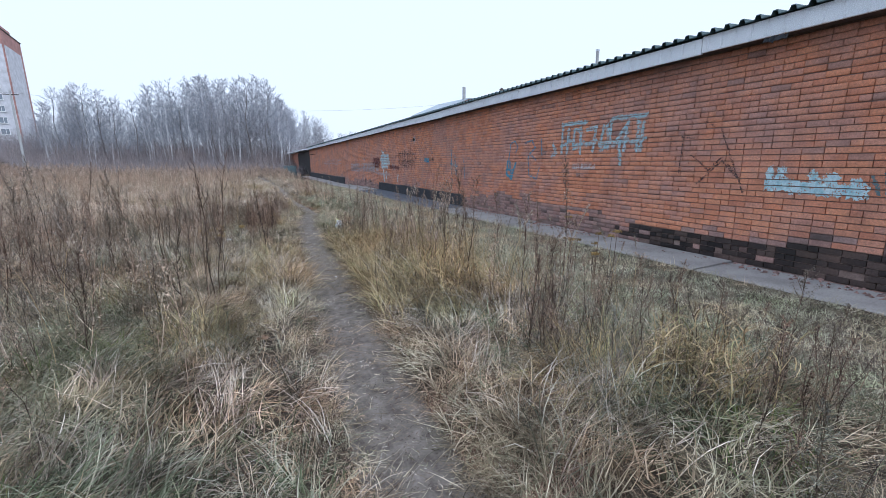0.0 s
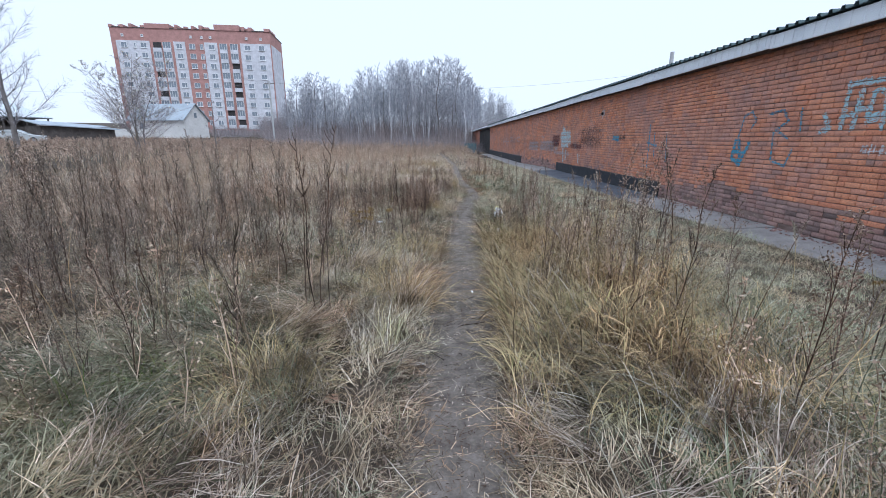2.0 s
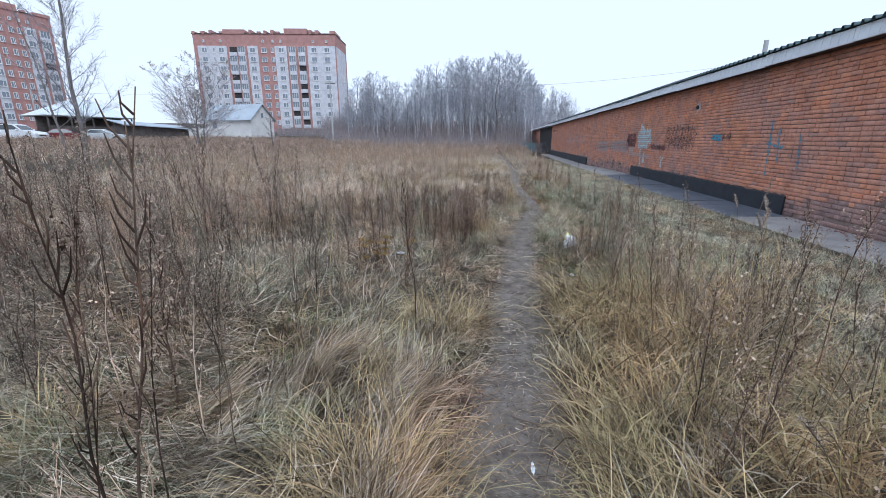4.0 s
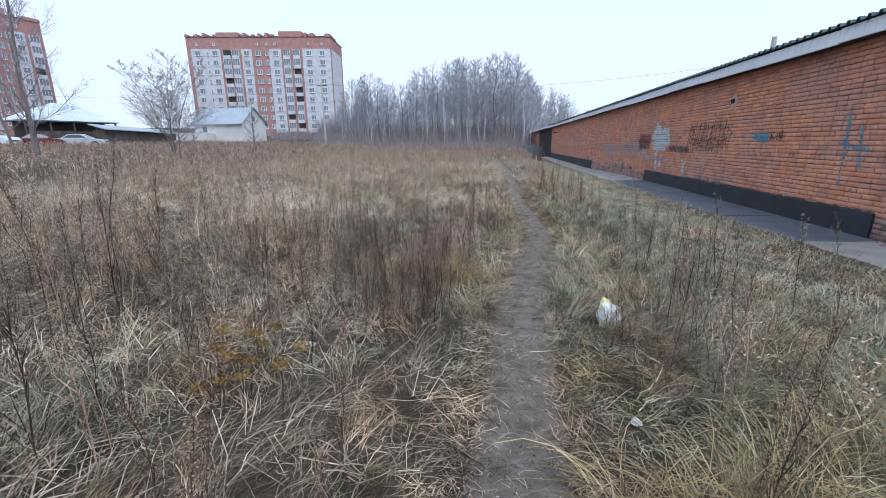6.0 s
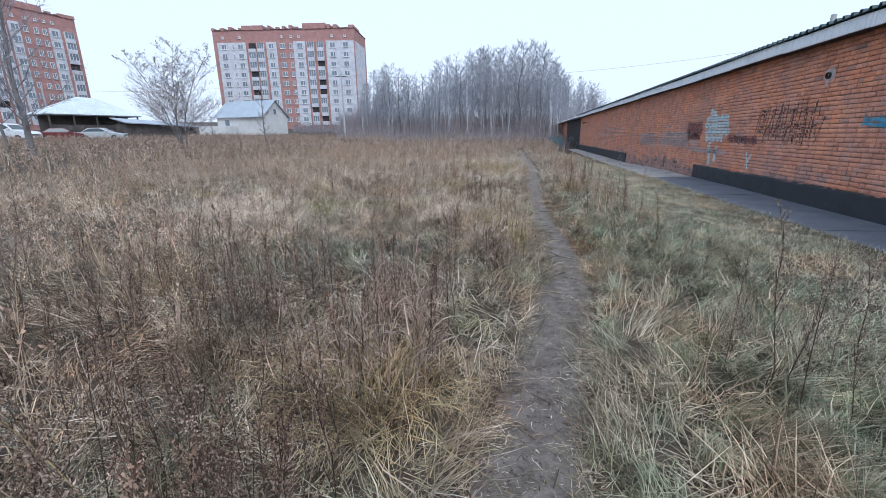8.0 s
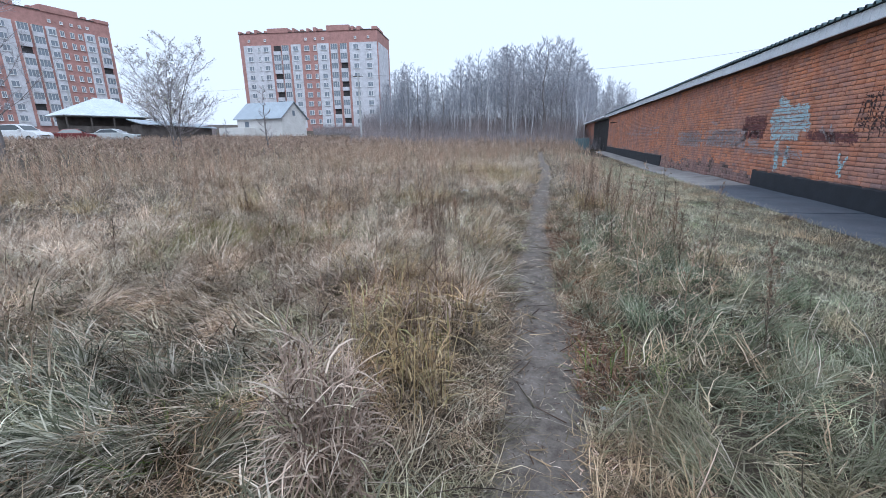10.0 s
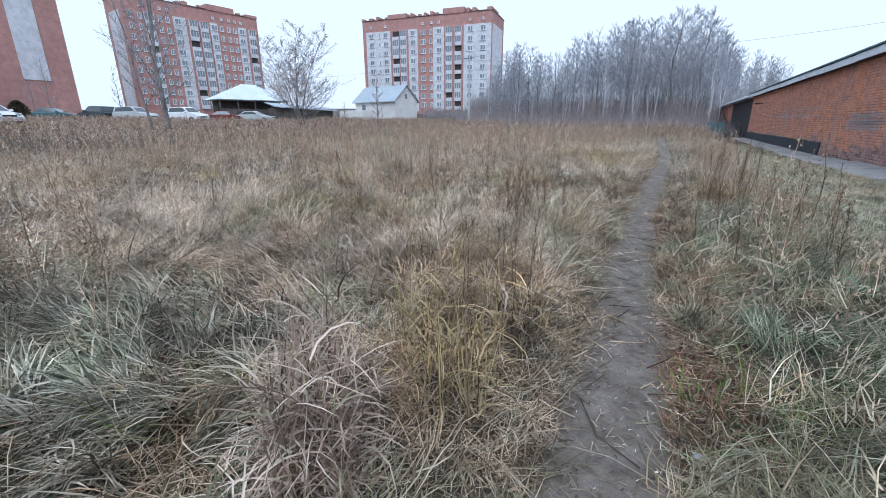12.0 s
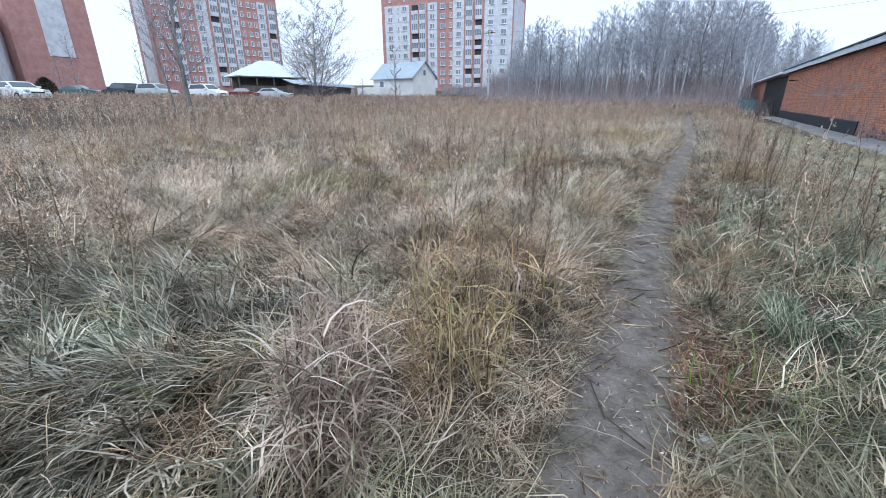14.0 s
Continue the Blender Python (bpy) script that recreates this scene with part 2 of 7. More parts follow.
    "tan": plant("tan_grass", [(0.0, (0.07, 0.046, 0.034)), (0.22, (0.31, 0.228, 0.165)), (0.5, (0.6, 0.48, 0.375)), (0.8, (0.76, 0.65, 0.535)), (1.0, (0.84, 0.77, 0.68))], tint=0.4),
    "russet": plant("russet_weed", [(0.0, (0.06, 0.036, 0.028)), (0.4, (0.205, 0.132, 0.098)), (0.8, (0.36, 0.25, 0.19)), (1.0, (0.5, 0.375, 0.295))], tint=0.5),
    "dusk": plant("dark_wormwood", [(0.0, (0.11, 0.092, 0.078)), (0.5, (0.235, 0.195, 0.165)), (1.0, (0.4, 0.345, 0.3))], tint=0.6),
    "wormwood": plant("grey_wormwood", [(0.0, (0.12, 0.108, 0.098)), (0.5, (0.24, 0.225, 0.21)), (1.0, (0.38, 0.36, 0.34))]),
    "stem": plant("dry_stem", [(0.0, (0.045, 0.032, 0.027)), (0.6, (0.1, 0.072, 0.06)), (1.0, (0.2, 0.15, 0.12))], translucent=0.0),
    "reddish": plant("reddish_moss_grass", [(0.0, (0.16, 0.085, 0.055)), (0.6, (0.27, 0.155, 0.105)), (1.0, (0.38, 0.25, 0.175))]),
    "birch": surface("birch_bark", [(0.3, (0.2, 0.19, 0.2)), (0.45, (0.52, 0.51, 0.53)), (0.62, (0.74, 0.73, 0.75))], 1.2, 12, 0.9, 0.2),
    "bark": surface("grey_bark", [(0.3, (0.14, 0.125, 0.12)), (0.7, (0.27, 0.245, 0.235))], 3, 30, 0.95, 0.5),
    # far wood: bluish air haze painted into the twigs' base colour
    "twig_birch_hazed": plant("hazed_birch_twigs", [(0.0, (0.29, 0.305, 0.355)), (0.6, (0.40, 0.415, 0.47)), (1.0, (0.5, 0.515, 0.565))], ((0.42, 0.36, 0.35), 0.3), 0.06, translucent=0.35, tint=0.2),
    # bare twigs paled to lavender-grey, distance haze put into the colour
    "twig": plant("hazed_bare_twigs", [(0.0, (0.29, 0.285, 0.33)), (0.6, (0.38, 0.37, 0.415)), (1.0, (0.47, 0.455, 0.5))], ((0.36, 0.28, 0.27), 0.45), 0.06, translucent=0.3, tint=0.35),
    "leafdry": plant("withered_leaves", [(0.0, (0.34, 0.32, 0.28)), (0.6, (0.48, 0.46, 0.42)), (1.0, (0.62, 0.6, 0.56))]),
    "evergreen": plant("thuja_green", [(0.0, (0.03, 0.035, 0.02)), (1.0, (0.08, 0.07, 0.045))], translucent=0.0),
    # both facade bricks are paled: distance haze is mixed into their base colour
    "b_red": surface("hazed_facade_red_brick", [(0.3, (0.4, 0.225, 0.2)), (0.7, (0.47, 0.265, 0.235))], 0.15, 0.8, 0.9, 0.0),
    "b_white": surface("hazed_facade_silicate_brick", [(0.3, (0.57, 0.565, 0.6)), (0.7, (0.66, 0.655, 0.69))], 0.15, 0.8, 0.9, 0.0),
    "w_frame": surface("white_window_frame", [(0.3, (0.7, 0.7, 0.7)), (0.7, (0.8, 0.8, 0.8))], 1, 8, 0.5, 0.0),
    # sky reflection and pale curtains are put into the pane's base colour
    "pane": glass("sky_toned_window_glass", (0.2, 0.23, 0.27)),
    "car_glass": glass("car_glass", (0.05, 0.06, 0.07)),
    "slate": surface("grey_roof_sheet", [(0.3, (0.34, 0.38, 0.43)), (0.7, (0.42, 0.47, 0.52))], 0.5, 6, 0.6, 0.1),
    "snow_roof": surface("pale_roof_sheet", [(0.3, (0.55, 0.6, 0.64)), (0.7, (0.7, 0.74, 0.77))], 0.5, 6, 0.5, 0.1),
    "plaster": surface("white_plaster", [(0.3, (0.62, 0.6, 0.58)), (0.7, (0.76, 0.74, 0.72))], 0.7, 8, 0.9, 0.2),
    "old_wood": surface("grey_old_wood", [(0.3, (0.07, 0.06, 0.055)), (0.7, (0.15, 0.13, 0.12))], 1.5, 15, 0.9, 0.4),
    "post": surface("concrete_post", [(0.3, (0.38, 0.38, 0.38)), (0.7, (0.5, 0.5, 0.5))], 1.5, 15, 0.9, 0.2),
    "cable": surface("grey_cable", [(0.3, (0.24, 0.24, 0.25)), (0.7, (0.32, 0.32, 0.32))], 1, 5, 0.7, 0.0),
    "tyre": surface("tyre_rubber", [(0.3, (0.015, 0.015, 0.015)), (0.7, (0.03, 0.03, 0.03))], 5, 40, 0.8, 0.2),
    "rim": surface("alloy_rim", [(0.3, (0.4, 0.4, 0.42)), (0.7, (0.5, 0.5, 0.52))], 5, 40, 0.35, 0.0, 0.9),
    "lamp_glass": glass("headlamp_glass", (0.5, 0.52, 0.55)),
    "plastic": surface("thin_white_plastic", [(0.3, (0.7, 0.72, 0.74)), (0.7, (0.82, 0.83, 0.84))], 12, 60, 0.4, 0.3),
    "yellow": surface("pale_yellow_film", [(0.3, (0.75, 0.7, 0.28)), (0.7, (0.85, 0.8, 0.4))], 12, 60, 0.5, 0.3),
    "stone": surface("broken_brick", [(0.3, (0.36, 0.2, 0.13)), (0.7, (0.5, 0.33, 0.24))], 12, 70, 0.95, 0.6),
    "foil": surface("dirty_film", [(0.3, (0.4, 0.42, 0.44)), (0.7, (0.6, 0.62, 0.64))], 12, 60, 0.4, 0.3),
}


def paint(name, c, rough=0.3):
    return surface(name, [(0.3, tuple(v * 0.9 for v in c)), (0.7, c)], 2, 30, rough, 0.0, 0.0, 0.5)


# ---- building blocks ----
def mesh_of(name, verts, faces, mats):
    me = bpy.data.meshes.new(name)
    me.from_pydata(verts, [], faces)
    for m in (mats if isinstance(mats, (list, tuple)) else [mats]):
        me.materials.append(m)
    return me


def part(name, data, parent=None, label="", at=None):
    ob = new(name, data)
    if parent:
        ob.parent = parent
    if at is not None:
        ob.matrix_basis = at
    return tagged(ob, label)


def big_mesh(name, verts, tris, mat):
    """A mesh from arrays of vertices and triangles."""
    me = bpy.data.meshes.new(name)
    verts, tris = np.asarray(verts, np.float32), np.asarray(tris, np.int32)
    me.vertices.add(len(verts))
    me.vertices.foreach_set("co", verts.ravel())
    me.loops.add(tris.size)
    me.loops.foreach_set("vertex_index", tris.ravel())
    me.polygons.add(len(tris))
    me.polygons.foreach_set("loop_start", np.arange(0, tris.size, 3, dtype=np.int32))
    me.update(calc_edges=True)
    me.materials.append(mat)
    return me


class Geo:
    """Vertices and faces of one mesh, gathered piece by piece."""

    def __init__(self):
        self.v, self.f = [], []

    def add(self, verts, faces):
        k = len(self.v)
        self.v += [tuple(p) for p in verts]
        self.f += [tuple(i + k for i in f) for f in faces]
        return self

    def box(self, x0, x1, y0, y1, z0, z1, bevel=0.0):
        if bevel:
            b = bevel
            ring = lambda z, e: [(x0 + e, y0 + e, z), (x1 - e, y0 + e, z), (x1 - e, y1 - e, z), (x0 + e, y1 - e, z)]
            v = ring(z0, b) + ring(z0 + b, 0) + ring(z1 - b, 0) + ring(z1, b)
            f = [(3, 2, 1, 0), (12, 13, 14, 15)]
            for s in range(3):
                f += [(s * 4 + i, s * 4 + (i + 1) % 4, s * 4 + 4 + (i + 1) % 4, s * 4 + 4 + i) for i in range(4)]
            return self.add(v, f)
        v = [(x, y, z) for z in (z0, z1) for x, y in ((x0, y0), (x1, y0), (x1, y1), (x0, y1))]
        return self.add(v, [(3, 2, 1, 0), (4, 5, 6, 7), (0, 1, 5, 4), (1, 2, 6, 5), (2, 3, 7, 6), (3, 0, 4, 7)])

    def tube(self, pts, radii, sides=6):
        pts = [Vector(p) for p in pts]
        v = []
        for i, p in enumerate(pts):
            d = (pts[min(i + 1, len(pts) - 1)] - pts[max(i - 1, 0)]).normalized()
            a = d.orthogonal().normalized()
            b = d.cross(a)
            v += [p + radii[i] * (math.cos(t) * a + math.sin(t) * b) for t in (2 * math.pi * j / sides for j in range(sides))]
        f = [(i * sides + j, i * sides + (j + 1) % sides, (i + 1) * sides + (j + 1) % sides, (i + 1) * sides + j) for i in range(len(pts) - 1) for j in range(sides)]
        f += [tuple(range(sides))[::-1], tuple((len(pts) - 1) * sides + j for j in range(sides))]
        return self.add(v, f)

    def mesh(self, name, mat):
        return mesh_of(name, self.v, self.f, mat)


def thing(name, m, label, category, group="", kind=""):
    ob = new(name)
    ob.matrix_basis = m
    return tagged(ob, label, category, group, kind)


# ---- lie of the land ----
PATH_LINE = [(-8.0, -0.5), (1.0, -0.3), (4.0, -0.2), (6.0, -0.07), (8.3, 0.02), (11.0, 0.2), (12.4, 0.4), (13.3, 0.56), (14.0, 0.565), (14.8, 0.51), (16.0, 0.43), (18.0, 0.38), (28.0, 0.4), (34.0, 0.1), (50.0, -0.4)]


def path_x(y):
    return np.interp(y, [p[0] for p in PATH_LINE], [p[1] for p in PATH_LINE])


def path_w(y):
    """Half the width of the trodden path."""
    return np.interp(y, [0, 4, 6.5, 8.2, 11, 13, 13.8, 15, 16.5, 20], [0.29, 0.3, 0.31, 0.25, 0.215, 0.23, 0.235, 0.2, 0.18, 0.155])


def smooth(a, b, x):
    t = np.clip((x - a) / (b - a), 0, 1)
    return t * t * (3 - 2 * t)


def land(x, y):
    """Height of the meadow."""
    x, y = np.asarray(x, float), np.asarray(y, float)
    z = 0.017 * np.maximum(0, -x - 4) + 0.3 * smooth(30, 45, -x) + 0.028 * np.maximum(0, y - 60) - (0.24 + 0.17 * smooth(26, 36, y)) * smooth(1.0, 4.4, x)
    rough = 0.02 * np.sin(x * 2.1 + 0.7 * np.sin(y * 1.3)) * np.cos(y * 1.7 + 0.5 * np.sin(x * 0.9)) + 0.03 * np.sin(x * 0.55 + 1) * np.sin(y * 0.43)
    d = np.abs(x - path_x(y))
    rough = rough + 0.022 * np.sin(x * 7.3 + 2 * np.sin(y * 2.9)) * np.sin(y * 6.1 + 2 * np.sin(x * 3.3)) * (np.hypot(x, y - 9) < 22)
    rough = rough * smooth(0.1, 1.2, d) * (1 - smooth(3.5, 4.6, x))
    return z + rough - 0.03 * (1 - smooth(0.15, 0.5, d))


def spaced(stops):
    out = []
    for a, b, n in stops:
        out += list(np.linspace(a, b, n, endpoint=False))
    return np.array(out + [stops[-1][1]])


xs = spaced([(-700, -120, 14), (-120, -30, 20), (-30, -6, 40), (-6, -1.2, 40), (-1.2, 1.6, 56), (1.6, 6, 24), (6, 40, 12), (40, 700, 10)])
ys = spaced([(-300, -20, 8), (-20, 0, 20), (0, 22, 200), (22, 60, 70), (60, 200, 30), (200, 900, 10)])
gx, gy = np.meshgrid(xs, ys)
gz = land(gx, gy)
nx, ny = len(xs), len(ys)
ii, jj = np.meshgrid(np.arange(nx - 1), np.arange(ny - 1))
q = (jj * nx + ii).ravel()
tri = np.concatenate([np.stack([q, q + 1, q + nx + 1], 1), np.stack([q, q + nx + 1, q + nx], 1)])
ground = part("ground", big_mesh("ground", np.stack([gx.ravel(), gy.ravel(), gz.ravel()], 1), tri, M["soil"]))
tagged(ground, "meadow soil under matted dry autumn grass", "ground", kind="structure")

# the trodden path, a strip that follows the land with frayed edges
py = np.linspace(-8, 48, 700)
cols = np.linspace(-1, 1, 9)
half_w = path_w(py) + 0.03 + 0.03 * np.sin(py * 1.3) + 0.02 * np.sin(py * 3.1 + 2 * np.sin(py * 0.7))
PX = path_x(py)[:, None] + cols[None] * half_w[:, None] + np.random.default_rng(1).normal(0, 0.012, (700, 9))
PY = np.repeat(py[:, None], 9, 1)
PZ = land(PX, PY) + 0.02 - 0.03 * np.clip((np.abs(cols) - 0.6) / 0.4, 0, 1)[None] + np.random.default_rng(2).normal(0, 0.0028, (700, 9))
q = (np.arange(len(py) - 1)[:, None] * 9 + np.arange(8)[None]).ravel()
tri = np.concatenate([np.stack([q, q + 1, q + 10], 1), np.stack([q, q + 10, q + 9], 1)])
tagged(part("path", big_mesh("path", np.stack([PX.ravel(), PY.ravel(), PZ.ravel()], 1), tri, M["path"])), "narrow trodden dirt path through dry grass", "path", kind="structure")

# ---- the long brick building ----
WX, WALL_Y0, WALL_Y1, WALL_TOP = 6.0, -9.0, 58.6, 3.0
WALL_Z0 = -0.473
PAVE_Z = -0.30
g = Geo().box(WX + 0.022, WX + 0.4, WALL_Y0, WALL_Y1, WALL_Z0 - 0.3, WALL_TOP)
wall = tagged(part("wall_east", g.mesh("wall_east", M["mortar"])), "long single-storey red brick wall with faded graffiti", "wall", kind="structure")
g = Geo().box(WX + 0.022, WX + 9.0, WALL_Y0, WALL_Y0 + 0.4, -0.6, WALL_TOP).box(WX + 8.6, WX + 9.0, WALL_Y0 + 0.4, 92.0, -0.6, WALL_TOP)
tagged(part("wall_back", g.mesh("wall_back", M["brick_old"])), "plain brick back wall of the long building", "wall", kind="structure")

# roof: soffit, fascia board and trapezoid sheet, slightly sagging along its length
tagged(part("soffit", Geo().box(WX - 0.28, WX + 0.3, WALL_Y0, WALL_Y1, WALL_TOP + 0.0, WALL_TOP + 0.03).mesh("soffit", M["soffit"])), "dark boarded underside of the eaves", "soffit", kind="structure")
y = WALL_Y0
k = 0
while y < WALL_Y1 - 0.1:
    y1 = min(y + 2.48, WALL_Y1)
    dz = 0.012 * math.sin(k * 1.7)
    # one pressed sheet with shallow ribs, folded under at its foot
    edge = [(y + 0.004, 0.0)]
    r = y + 0.1
    while r < y1 - 0.05:
        edge += [(r, 0.0), (r + 0.012, 0.009), (r + 0.028, 0.009), (r + 0.04, 0.0)]
        r += 0.206
    edge.append((y1 - 0.004, 0.0))
    zb, zt = WALL_TOP - 0.03 + dz, WALL_TOP + 0.2 + dz
    v = [p for a, o in edge for p in ((WX - 0.27, a, zb), (WX - 0.312 - 0.3 * o, a, zb), (WX - 0.312 - o, a, zb + 0.03), (WX - 0.308 - o, a, zt), (WX - 0.27, a, zt))]
    n = len(edge) - 1
    f = [(i * 5 + j, i * 5 + (j + 1) % 5, i * 5 + 5 + (j + 1) % 5, i * 5 + 5 + j) for i in range(n) for j in range(5)] + [(4, 3, 2, 1, 0), tuple(n * 5 + j for j in range(5))]
    ob = part("fascia", mesh_of("fascia", v, f, M["fascia"]))
    tagged(ob, "weathered grey-white metal fascia board along the eaves", "fascia", kind="structure")
    y, k = y1, k + 1
prof = []
y = WALL_Y0 - 0.1
while y < WALL_Y1:
    prof += [(y, 0.0), (y + 0.115, 0.0), (y + 0.135, 0.055), (y + 0.185, 0.055), (y + 0.205, 0.0)]
    y += 0.206
rv, rf = [], []
for a, b in prof:
    rv += [(WX - 0.38, a, WALL_TOP + 0.225 + b), (WX + 9.3, a, WALL_TOP + 0.62 + b), (WX - 0.38, a, WALL_TOP + 0.212 + b)]
for i in range(len(prof) - 1):
    rf += [(i * 3, i * 3 + 1, i * 3 + 4, i * 3 + 3), (i * 3 + 2, i * 3, i * 3 + 3, i * 3 + 5)]
tagged(part("roof", mesh_of("roof", rv, rf, M["sheet"])), "dark trapezoid metal roof sheet with pale edge", "roof", kind="structure")

# far end: boarded bay and a lower brick bay beyond it
g = Geo().box(WX + 0.05, WX + 0.4, WALL_Y1 + 0.003, 74.0, -0.6, 2.85)
for i in range(26):
    g.box(WX + 0.02, WX + 0.05, WALL_Y1 + 0.02 + i * 0.59, WALL_Y1 + 0.57 + i * 0.59, -0.4, 2.8)
tagged(part("wall_boarded", g.mesh("wall_boarded", M["dark_door"])), "dark boarded bay at the end of the building", "wall", kind="structure")
tagged(part("wall_end", Geo().box(WX, WX + 0.4, 74.003, 92.0, -0.6, 2.95).mesh("wall_end", M["brick"])), "red brick end bay of the building", "wall", kind="structure")
tagged(part("roof_end", Geo().box(WX - 0.55, WX + 9.2, WALL_Y1 + 0.01, 92.6, 2.96, 3.12, 0.02).mesh("roof_end", M["fascia"])), "low grey roof edge over the end bays", "roof", kind="structure")

# bitumen-coated base of the wall
for y0, y1, zt in ((14.65, 25.7, 0.2), (36.1, 58.5, 0.16)):
    rnd = random.Random(int(y0))
    v, n = [], int((y1 - y0) / 0.12)
    for i in range(n + 1):
        yy = y0 + (y1 - y0) * i / n
        top = zt + rnd.uniform(-0.012, 0.02)
        v += [(WX - 0.055, yy, WALL_Z0 - 0.02), (WX - 0.045, yy, top - 0.015), (WX - 0.005, yy, top + rnd.uniform(0, 0.015)), (WX + 0.03, yy, top)]
    f = [(i * 4 + j, i * 4 + 4 + j, i * 4 + 5 + j, i * 4 + 1 + j)[::-1] for i in range(n) for j in range(3)] + [(0, 1, 2, 3), (n * 4 + 3, n * 4 + 2, n * 4 + 1, n * 4)]
    tagged(part("plinth", mesh_of("plinth", v, f, M["bitumen"])), "black bitumen coating along the foot of the brick wall", "plinth", kind="structure")


# pavement strip along the wall: cracked concrete slabs, bitumen felt along the coated stretch
def strip_edge(y):
    return float(np.interp(y, [-9, 3, 14, 26, 36, 60], [5.2, 5.1, 4.8, 4.5, 4.85, 4.95]))


pave = new("pavement")
tagged(pave, "cracked concrete apron strip along the brick wall", "pavement", kind="structure")
rnd = random.Random(4)
y = WALL_Y0
while y < 58:
    L = rnd.uniform(1.5, 2.6)
    y1 = y + L
    felt = 14.4 < y < 24.6
    drop = 0.17 * float(smooth(26, 36, y))
    za, zb = PAVE_Z - drop + 0.07 + rnd.uniform(-0.012, 0.012), PAVE_Z - drop + 0.1 + rnd.uniform(-0.012, 0.012)
    n = 8
    v = []
    for i in range(n + 1):
        yy = y + 0.012 + (L - 0.024) * i / n
        e = strip_edge(yy) + rnd.uniform(-0.02, 0.02)
        v += [(e, yy, za - 0.16), (e, yy, za - 0.012), (e + 0.015, yy, za), (5.5, yy, (za + zb) / 2 + rnd.uniform(-0.004, 0.004)), (WX - 0.06, yy, zb), (WX - 0.06, yy, zb - 0.16)]
    f = [(i * 6 + j, i * 6 + 1 + j, i * 6 + 7 + j, i * 6 + 6 + j)[::-1] for i in range(n) for j in range(5)]
    f += [tuple(range(6))[::-1], tuple(n * 6 + j for j in range(6))]
    part("slab", mesh_of("slab", v, f, M["bitumen_felt"] if felt else M["concrete"]), pave, "grey bitumen felt over the slab" if felt else "")
    y = y1


# ---- things on and beside the long building ----
def vent_pipe(y, z):
    """A cut-off pipe in a patch of pale mortar."""
    t = thing("vent_pipe", pose(WX, y, z), "cut-off vent pipe set in a pale mortar patch on the wall", "vent")
    rnd = random.Random(3)
    pts = [(math.cos(a) * rnd.uniform(0.13, 0.2), math.sin(a) * rnd.uniform(0.12, 0.19)) for a in [i * math.pi / 9 for i in range(18)]]
    v = [(-0.012, 0, 0)] + [(-0.002, a, b) for a, b in pts]
    part("mortar_patch", mesh_of("mortar_patch", v, [(0, (i + 1) % 18 + 1, i + 1) for i in range(18)], M["grey_paint"]), t)
    g = Geo()
    for r0, r1, x0, x1 in ((0.062, 0.05, -0.05, 0.02),):
        ring = lambda r, x: [(x, r * math.cos(a), r * math.sin(a)) for a in [i * math.pi / 8 for i in range(16)]]
        g.add(ring(r0, x0) + ring(r0, x1) + ring(r1, x1) + ring(r1, x0), [(s * 16 + i, s * 16 + (i + 1) % 16, ((s + 1) % 4) * 16 + (i + 1) % 16, ((s + 1) % 4) * 16 + i) for s in range(4) for i in range(16)])
    part("pipe", g.mesh("pipe", M["dark_door"]), t, "dark hollow pipe end")
    part("pipe_bottom", Geo().tube([(0.0, 0, 0), (0.01, 0, 0)], [0.05, 0.05], 12).mesh("pipe_bottom", M["tyre"]), t)


vent_pipe(19.55, 2.36)


def wall_lamp(y, z):
    t = thing("wall_lamp", pose(WX, y, z), "small dark lamp on a bracket above the coated base", "lamp")
    part("bracket", Geo().box(-0.3, 0.0, -0.02, 0.02, -0.02, 0.02, 0.004).mesh("bracket", M["dark_door"]), t)
    part("lamp_head", Geo().box(-0.55, -0.25, -0.12, 0.12, -0.05, 0.03, 0.015).mesh("lamp_head", M["dark_door"]), t)


wall_lamp(53.0, 2.3)
t = thing("torn_felt", pose(WX - 0.3, 4.85, WALL_TOP - 0.035), "torn scrap of black roofing felt hanging from the eaves", "scrap")
rf = random.Random(6)
v = [(0.02 * rf.uniform(-1, 1), -0.14 + 0.04 * i, rf.uniform(-0.01, 0.015)) for i in range(8)] + [(-0.05 * rf.random(), -0.14 + 0.04 * i + 0.01, -0.03 - 0.06 * rf.random()) for i in range(8)]
part("felt", mesh_of("felt", v, [(i, i + 1, i + 9, i + 8) for i in range(7)], M["bitumen"]), t)

# teal fence panel past the end of the building
t = thing("fence_panel", pose(2.9, 62.0, float(land(2.9, 62)), 0, 0, 8), "teal painted metal fence panel beyond the wall", "fence")
for i in range(8):
    part("slat", Geo().box(i * 0.21, i * 0.21 + 0.18, -0.02, 0.02, -0.1, 1.1 + 0.03 * (i % 3), 0.006).mesh("slat", M["teal"]), t)
for z in (0.2, 0.85):
    part("rail", Geo().box(-0.05, 1.75, 0.021, 0.06, z, z + 0.06).mesh("rail", M["teal"]), t)

